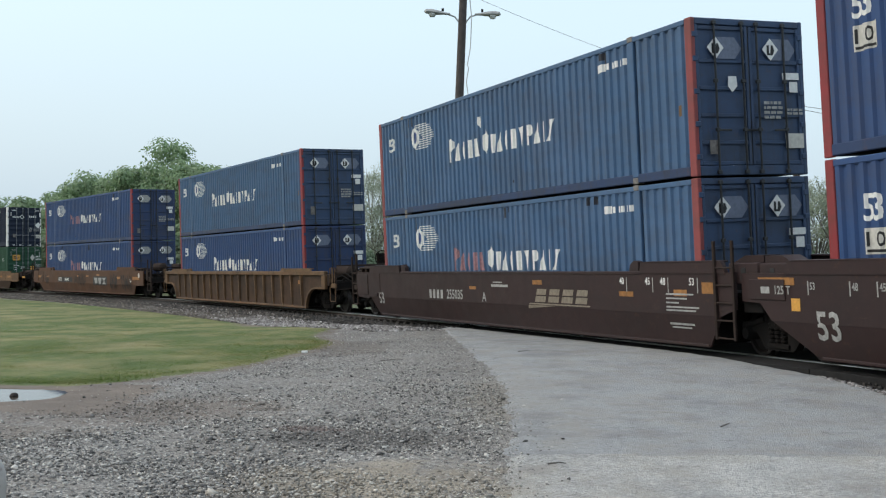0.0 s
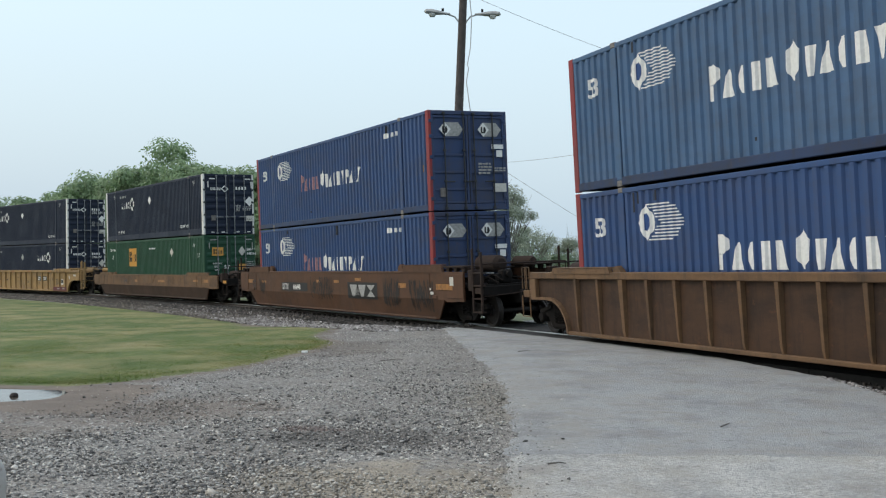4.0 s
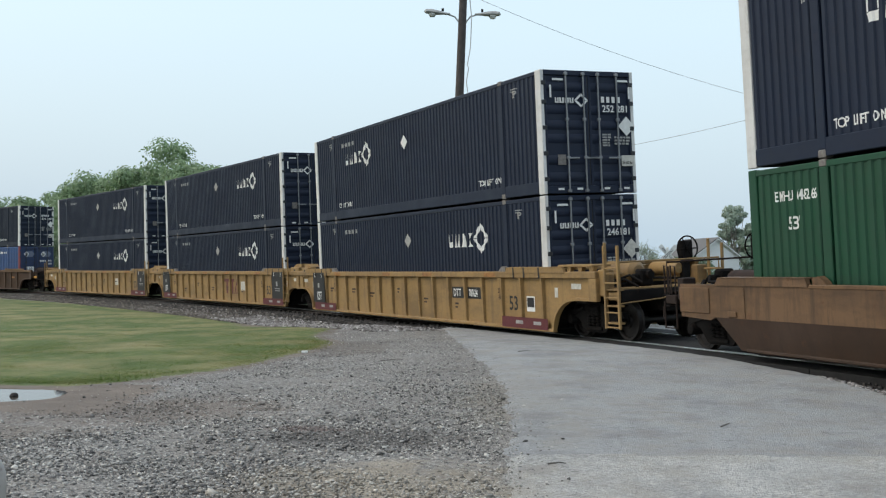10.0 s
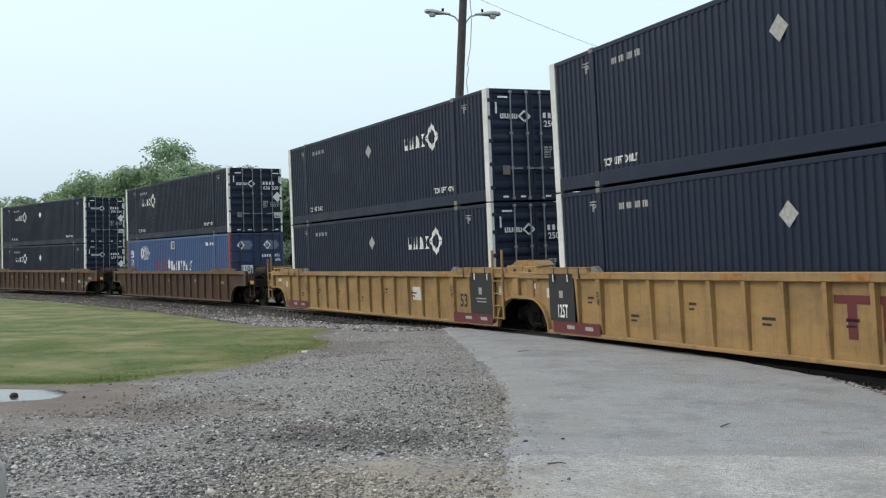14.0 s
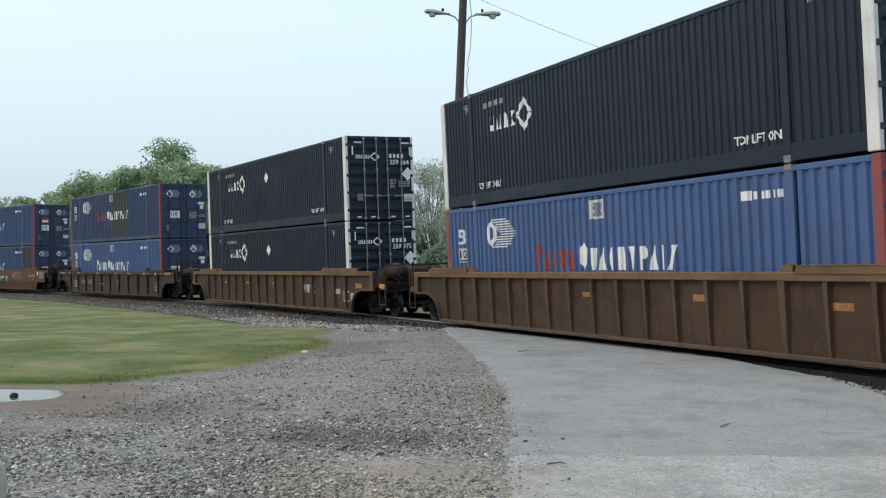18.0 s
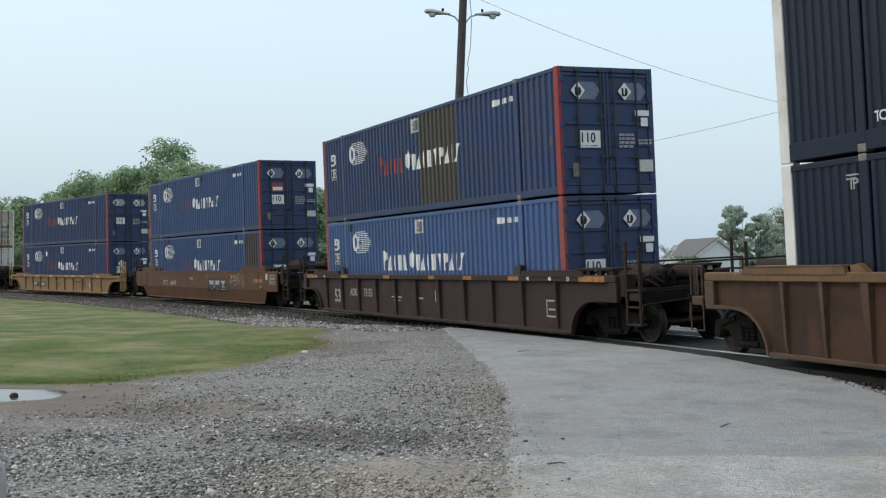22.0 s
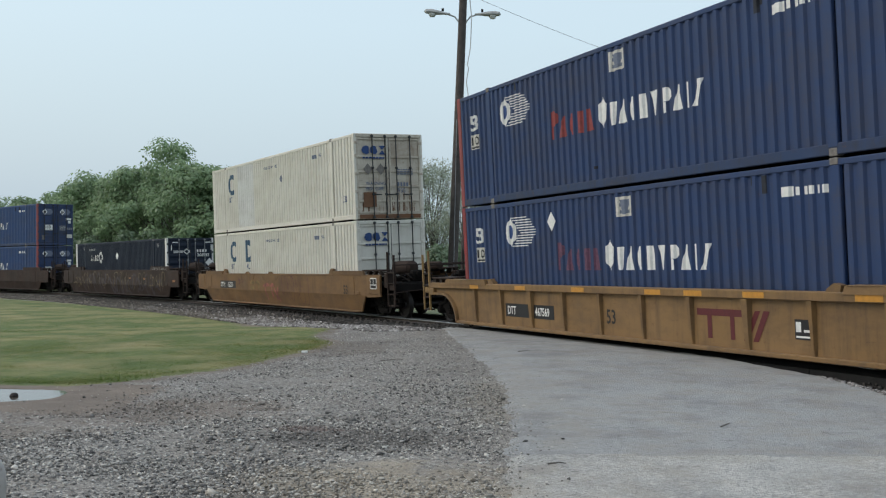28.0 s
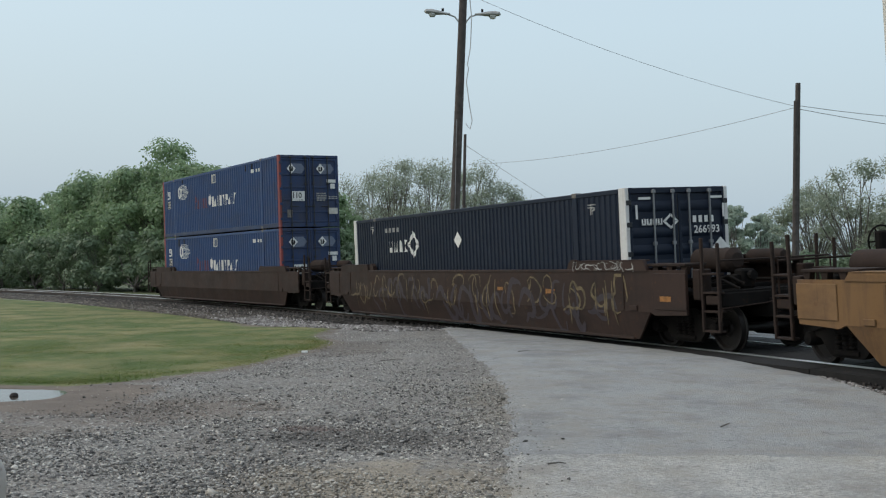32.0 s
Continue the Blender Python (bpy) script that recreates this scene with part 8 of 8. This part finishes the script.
# 5, 6, 7: a yellow articulated set
def yellow_car(k, shorts, label, number=None, emblem=False, front_ladder=False, wheel_end=None):
    c = well_car(k, "ribbed", M["car_yellow"], label, shorts=shorts, wheel_end=wheel_end, block=M["casting"], ladder_at=10.72 if front_ladder else (8.42 if shorts[0] else None), rails=M["car_yellow"],
                 reflectors=((-1.6, -1.0, 1.38, 1.49), (1.4, 2.0, 1.38, 1.49), (5.2, 5.8, 1.38, 1.49), (-6.0, -5.4, 1.38, 1.49)))
    car_text(c, "53", 6.32, 0.56, 0.36, M["mark_black"], 0.95, SH)
    if not shorts[0]:
        car_bars(c, [(7.18, 7.56, 0.56, 0.92)], M["mark"], SH, "pale_plate")
        car_bars(c, [(7.21, 7.53, 0.66, 0.89)], M["mark_black"], SH + 0.004, "plate_field")
    for sgn, xx in ((1, 7.12), (-1, -8.3)):
        if (shorts[0] and sgn > 0) or (shorts[1] and sgn < 0):
            car_bars(c, [(xx, xx + 1.22, 0.42, 1.36)], M["mark_black"], HW - 0.001, "black_panel")
            car_bars(c, [(xx + 0.02, xx + 1.2, 1.36, 1.52), (xx + 0.25, xx + 0.30, 1.16, 1.36)], M["mark_black"], HW + 0.005)
            car_bars(c, [(xx + 0.22, xx + 0.27, 1.30, 1.46), (xx + 0.92, xx + 0.97, 1.30, 1.46)], M["mark"], HW + 0.009)
            if sgn < 0:
                car_text(c, "125T", xx + 0.42, 0.50, 0.30, M["mark"], 0.62, HW + 0.003)
            car_bars(c, [(xx + 0.45, xx + 0.62, 0.92, 1.10), (xx + 0.3, xx + 0.85, 0.80, 0.83), (xx + 0.35, xx + 0.85, 0.72, 0.75), (xx + 0.25, xx + 0.95, 0.62, 0.66)] if sgn > 0 else [(xx + 0.5, xx + 0.68, 0.94, 1.10)], M["mark_dim"], HW + 0.003)
    for xx in (6.06, -8.2):
        car_bars(c, [(xx, xx + 2.2, 0.16, 0.42)], M["red_band"], HW - 0.012, "red_band")
        car_bars(c, [(xx + 0.7, xx + 1.05, 0.26, 0.34), (xx + 1.55, xx + 1.9, 0.26, 0.34)], M["mark_dim"], HW - 0.008)
    if not number:
        car_bars(c, [(3.25, 3.82, 0.68, 1.06)], M["sticker"], SH, "pale_plate")
    for sx in (-1, 1):
        for x in (6.75, 7.25, 7.95):
            part("guide_strap", shared(("gstrap", sx, x), lambda: Shape().box(*sorted((sx * x, sx * (x + 0.05))), -HW - 0.026, -HW - 0.018, 1.36, 1.61)), M["mark_black"], c)
        car_text(c, "20", sx * 6.0 - 0.08, 0.98, 0.13, M["car_brown"], 0.6, HW - 0.001)
        car_text(c, "40", sx * 6.0 - 0.08, 0.82, 0.13, M["car_brown"], 0.6, HW - 0.012)
        car_bars(c, [(sx * 8.55 - 0.07, sx * 8.55 + 0.07, 0.92, 1.14), (sx * 9.4 - 0.2, sx * 9.4 + 0.2, 1.12, 1.24)], M["sticker"], SH, "pale_sticker")
    prints = random.Random(k)
    for i in range(6):
        x, z = -6.75 + i * 2.0 + prints.uniform(-0.2, 0.2), prints.uniform(0.62, 1.0)
        w = prints.uniform(0.15, 0.4)
        car_bars(c, [(x, x + w, z, z + 0.05), (x, x + w * 0.7, z - 0.09, z - 0.05)], M["car_brown"], SH)
    if emblem:
        car_bars(c, [(1.10, 1.90, 1.04, 1.17), (1.38, 1.58, 0.52, 1.04), (2.06, 2.42, 1.04, 1.17), (2.10, 2.28, 0.52, 1.04), [(2.40, 0.52), (2.52, 0.52), (2.86, 1.17), (2.74, 1.17)], [(2.66, 0.52), (2.80, 0.52), (2.94, 1.17), (2.90, 1.17)]], M["red_band"], SH)
    if number:
        car_bars(c, [(3.12, 4.92, 0.80, 1.10)], M["mark_black"], SH, "number_panel")
        car_text(c, "DTT", 3.22, 0.85, 0.20, M["mark"], 0.85, SH + 0.004)
        car_text(c, number, 4.14, 0.85, 0.20, M["mark"], 0.62, SH + 0.004)
    return c


CARS.append(yellow_car(5, (False, True), "yellow ribbed well car with a ladder at its end", "787624", False, True, 1))
on_car(5, umax("navy", UL, G, False, "bright", door_number="252 281"), umax("navy", UL, G, True, "dim", door_number="246181"))
CARS.append(yellow_car(6, (True, True), "yellow ribbed middle well car with red strokes", None, True))
on_car(6, umax("navy", UL, G, True, "dim", door_number="251906"), umax("navy", UL, G, True, "dim"))
CARS.append(yellow_car(7, (True, False), "yellow ribbed end well car of an articulated set"))
on_car(7, umax("navy", UL, G, True, "dim", door_number="2508"), umax("navy", UL, G, True, "dim", door_number="2505"))

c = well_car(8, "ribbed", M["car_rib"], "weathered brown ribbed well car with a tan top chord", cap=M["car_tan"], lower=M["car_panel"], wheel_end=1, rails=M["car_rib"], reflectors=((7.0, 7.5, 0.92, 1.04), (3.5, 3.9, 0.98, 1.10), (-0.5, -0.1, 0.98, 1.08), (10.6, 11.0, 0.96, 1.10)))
CARS.append(c)
on_car(8, umax("navy_dark", UL, G, False, None, door_number="636 030"), pacer("blue_pale", "pink_post", "bright blue container with a faded red post", G, "red", True, seed=9, door_number=("895", "696")))

c = well_car(9, "ribbed", M["car_rib"], "weathered brown ribbed well car with a dull emblem", cap=M["car_tan"], lower=M["car_panel"], rails=M["car_rib"], reflectors=((8.75, 9.25, 0.94, 1.10), (0.6, 1.0, 0.98, 1.08), (-2.6, -2.2, 0.98, 1.08), (-5.6, -5.2, 0.98, 1.08), (10.6, 11.0, 0.96, 1.10)))
car_bars(c, block_row(3.75, 0.72, 0.50, 0.30, 3, 0.15), M["mark_dim"], SH)
car_bars(c, [(6.9, 7.45, 0.72, 0.90), (7.72, 7.78, 0.46, 0.84), (7.78, 8.2, 0.46, 0.52), (7.78, 8.2, 0.78, 0.84), (8.3, 8.55, 0.52, 0.78)], M["mark_dim"], SH)
CARS.append(c)
on_car(9, umax("navy_dark", UL, G, False, "bright", door_number="259 264"), umax("navy_dark", UL, G, False, "bright", door_number="259 975"))

c = well_car(10, "ribbed", M["car_brown"], "dark brown ribbed well car with white size numbers", top=1.42, bumper=0.12, wheel_end=-1, ribs=11, span=7.85, lip=True, block=M["rod_dark"], rails=M["end_brown"], reflectors=((5.7, 6.2, 1.30, 1.40), (3.2, 3.7, 1.30, 1.40), (1.0, 1.4, 1.30, 1.40), (-2.4, -1.9, 1.30, 1.40), (-9.9, -9.0, 1.29, 1.41), (8.9, 9.9, 1.29, 1.41), (-6.2, -5.6, 1.30, 1.40)))
car_text(c, "53", -7.16, 0.46, 0.46, M["mark_dim"], 1.0, SH)
car_text(c, "73155", -4.34, 0.70, 0.26, M["mark_dim"], 0.85, SH)
car_text(c, "AOK", -5.62, 0.70, 0.26, M["mark_dim"], 0.85, SH)
car_bars(c, [(7.32, 7.36, 0.46, 0.86), (7.78, 7.82, 0.46, 0.86), (7.32, 7.82, 0.82, 0.86), (7.32, 7.82, 0.46, 0.50), (7.42, 7.72, 0.62, 0.66), (-2.0, -1.2, 0.72, 0.76), (-1.8, -1.3, 0.62, 0.66), (-0.2, 0.4, 0.72, 0.76), (1.2, 1.26, 0.66, 0.98)], M["mark_dim"], SH)
for x, n_ in ((-8.9, "53"), (-8.0, "48"), (6.6, "40"), (7.6, "48"), (8.4, "53")):
    car_text(c, n_, x, 1.30, 0.10, M["mark"], 1.0)
CARS.append(c)
on_car(10, pacer("blue_deep", "red_post", "blue container with a rust-brown repaired panel", G, "red", True, seed=10, patch=(0.30, 2.75)), pacer("blue_pale", "pink_post", "bright blue container with a faded red post", G, "white", True, seed=11))

c = well_car(11, "smooth", M["car_orange"], "orange-brown smooth-sided well car with chalk scribbles", wheel_end=-1, rails=M["end_brown"], reflectors=((7.6, 8.55, 1.04, 1.18), (-0.9, -0.4, 1.10, 1.22), (8.2, 8.5, 0.78, 0.90)))
car_bars(c, [(1.76, 4.34, 0.58, 1.18)], M["mark_black"], name="emblem_panel")
car_bars(c, block_row(1.95, 0.68, 0.78, 0.40, 3, 0.12), M["mark_dim"], HW + 0.009)
car_text(c, "DTTX", -5.2, 0.80, 0.25, M["mark_dim"], 0.85)
car_text(c, "646414", -4.0, 0.80, 0.25, M["mark_dim"], 0.95)
squiggle(c, 4.8, 6.4, 0.85, 1.42, M["mark_dim"], 73, 9, 0.022, None, True)
squiggle(c, -4.6, -1.5, 1.0, 1.48, M["mark_black"], 74, 9, 0.03)
car_bars(c, [(9.42, 10.02, 0.98, 1.01), (9.42, 10.02, 1.33, 1.36), (9.42, 9.45, 1.01, 1.33), (9.99, 10.02, 1.01, 1.33), (9.52, 9.70, 1.06, 1.10), (9.52, 9.66, 1.16, 1.26), (9.76, 9.92, 1.16, 1.26), (9.76, 9.92, 1.06, 1.10)], M["mark_dim"], HW + 0.030)
car_bars(c, [(8.95, 9.15, 1.16, 1.40)], M["sticker"], name="pale_sticker")
CARS.append(c)
on_car(11, pacer("blue", "red_post", PL.format("red"), G, "faint", True, notice=True, seed=12), pacer("blue", "red_post", "blue container with a rust-stained front panel", G, "faint", True, seed=13, patch=(6.25, 7.70)))

c = well_car(12, "ribbed", M["car_ochre"], "dirty yellow ribbed well car with a red block emblem", top=1.20, lower=M["car_ochre"], ribs=10, span=7.2, wheel_end=1, ladder_at=10.62, rails=M["car_yellow"])
car_bars(c, [(2.55, 3.5, 0.74, 0.86), (2.85, 2.98, 0.34, 0.74), (3.5, 3.95, 0.74, 0.86), (3.50, 3.62, 0.34, 0.74), [(3.85, 0.34), (3.98, 0.34), (4.32, 0.86), (4.18, 0.86)], [(4.10, 0.34), (4.24, 0.34), (4.56, 0.86), (4.40, 0.86)]], M["red_band"], SH)
car_bars(c, [(x, x + 0.55, 1.08, 1.18) for x in (-7.4, -4.7, -1.9, 1.0, 2.3, 4.0, 6.6)], M["bright_orange"], HW + 0.004, "reflector")
car_text(c, "53", -0.62, 0.44, 0.30, M["mark_black"], 0.95, SH)
car_bars(c, [(-5.45, -4.10, 0.42, 0.74), (-3.94, -2.92, 0.42, 0.74)], M["mark_black"], SH, "number_panel")
car_text(c, "DTT", -5.32, 0.48, 0.20, M["mark"], 0.85, SH + 0.004)
car_text(c, "467569", -3.86, 0.48, 0.20, M["mark"], 0.9, SH + 0.004)
car_bars(c, [(5.15, 5.6, 0.44, 0.76)], M["mark_black"], SH)
car_bars(c, [(5.18, 5.57, 0.47, 0.50), (5.18, 5.30, 0.56, 0.72), (5.36, 5.57, 0.56, 0.60)], M["mark"], SH + 0.004)
CARS.append(c)
on_car(12, pacer("blue_deep", "pink_post", PL.format("faded red"), G, "red", True, seed=14, pale=True), pacer("blue_deep", "red_post", "blue container with a white hazard placard", G, "faint", True, hazard=True, seed=15))

c = well_car(13, "smooth", M["car_amber"], "amber-brown smooth-sided well car with faded pink scrawl", top=1.40, bumper=0.06, wheel_end=-1, rails=M["end_brown"], reflectors=())
car_text(c, "53", 7.25, 0.74, 0.30, M["mark_black"], 0.95)
car_bars(c, [(-6.75, -4.55, 0.78, 1.10)], M["mark_black"], name="number_panel")
car_text(c, "DTTX", -6.68, 0.83, 0.21, M["mark"], 0.85, HW + 0.009)
car_text(c, "652721", -5.62, 0.83, 0.21, M["mark"], 0.85, HW + 0.009)
for x in (-3.0, -0.15):
    part("gusset", Shape().prism([(x - 0.20, 1.42), (x + 0.20, 1.42), (x + 0.05, 1.50), (x - 0.05, 1.50)], -HW - 0.01, -HW + 0.08), M["car_amber"], c)
    part("side_flap", Shape().prism([(x - 0.75, 1.15), (x + 0.75, 1.15), (x + 1.0, 1.36), (x - 1.0, 1.36)], -HW - 0.016, -HW - 0.002), M["car_amber"], c)
sprayed(c, M["spray_pink"], 0.15, [((-0.98, 0.92), (-0.55, 0.97), (-0.22, 0.95)), ((-0.72, 0.92), (-0.66, 0.62), (-0.52, 0.36)), ((-0.14, 0.93), (0.12, 0.97), (0.34, 0.94)), ((0.06, 0.92), (0.08, 0.62), (0.14, 0.36)), ((0.36, 0.86), (0.56, 0.60), (0.86, 0.33)), ((0.80, 0.92), (0.62, 0.62), (0.44, 0.36))])
sprayed(c, M["spray_ochre"], 0.17, [((-2.60, 1.02), (-2.30, 1.06), (-2.02, 1.00)), ((-2.62, 0.80), (-2.30, 0.84), (-2.00, 0.80)), ((-1.90, 1.04), (-1.62, 1.06), (-1.38, 1.0)), ((-1.55, 1.0), (-1.52, 0.88), (-1.42, 0.76))])
squiggle(c, -4.35, -3.55, 0.94, 1.24, M["spray_rust"], 75, 6, 0.04)
squiggle(c, 1.1, 3.9, 0.28, 1.36, M["spray_rust"], 76, 8, 0.045, None, True)
car_bars(c, [(9.50, 9.98, 0.94, 1.30)], M["mark"], HW + 0.030, name="inspection_panel")
car_bars(c, [(9.53, 9.95, 0.97, 1.06), (9.53, 9.73, 1.09, 1.27), (9.76, 9.95, 1.09, 1.27)], M["mark_black"], HW + 0.034)
CARS.append(c)
on_car(13, csx("dirty white corrugated container with rust-stained doors", True), csx("white corrugated container with blue door lettering", False))

c = well_car(14, "smooth", M["car_dark"], "grimy dark brown well car covered in yellow spray strokes", wheel_end=None, top=1.54, rails=M["end_brown"], reflectors=((5.0, 5.4, 1.02, 1.12), (9.4, 9.75, 0.94, 1.04), (2.6, 2.9, 1.06, 1.14)))
squiggle(c, -6.0, 8.0, 0.2, 1.3, M["spray_plum"], 78, 26, 0.15)
squiggle(c, -8.2, 8.2, 0.50, 1.44, M["spray_tan"], 77, 24, 0.065)
rnd = random.Random(5)
drips = [(x, rnd.uniform(0.95, 1.38), rnd.uniform(0.25, 0.75)) for x in (rnd.uniform(-7.6, 8.0) for _ in range(17))]
sprayed(c, M["spray_tan"], 0.055, [((x, a), (x + rnd.uniform(-0.06, 0.06), (a + b) / 2), (x + rnd.uniform(-0.05, 0.12), b)) for x, a, b in drips])
squiggle(c, 6.3, 8.6, 1.52, 1.72, M["mark_dim"], 79, 16, 0.02, HW + 0.026)
CARS.append(c)
on_car(14, None, umax("navy_dark", UL, G, False, "bright", door_number="266993"))

c = well_car(15, "smooth", M["car_dark"], "dark rust-brown smooth-sided last well car", rails=M["end_brown"], reflectors=())
CARS.append(c)
on_car(15, pacer("blue", "pink_post", PL.format("faded red"), G, "faint", True, seed=16), pacer("blue", "pink_post", PL.format("faded red"), G, "faint", True, seed=17))


def motions():
    """The train rolls through from far left to right, slowly gathering speed."""
    times = [0.5 * i for i in range(65)]
    for k, car in enumerate(CARS):
        walk(car, [(t, car_pose(k, t)) for t in times])
    for box, k, z in LOADS:
        lift = Matrix.Translation((0, 0, z))
        walk(box, [(t, car_pose(k, t) @ lift) for t in times])
    # wheels turn while their car rolls past
    for ws, k, dx in WHEELS:
        rows = []
        inside = [0.1 * i / 1.0 for i in range(321) if -95.0 < travelled(0.1 * i) - OFFSET[k] < 28.0]
        if not inside:
            inside = [0.0, 32.0]
        t0, t1 = inside[0], inside[-1]
        steps = max(2, int((t1 - t0) / 0.0667) + 1)
        ts = [t0 + (t1 - t0) * i / (steps - 1) for i in range(steps)]
        if ts[0] > 0.05:
            ts = [0.0] + ts
        if ts[-1] < 31.95:
            ts = ts + [32.0]
        for t in ts:
            tt = min(max(t, t0), t1)
            ang = (travelled(tt) - travelled(t0)) / 0.42
            rows.append((t, Matrix.Translation((dx, 0, 0.42)) @ Matrix.Rotation(ang, 4, 'Y')))
        walk(ws, rows)


motions()
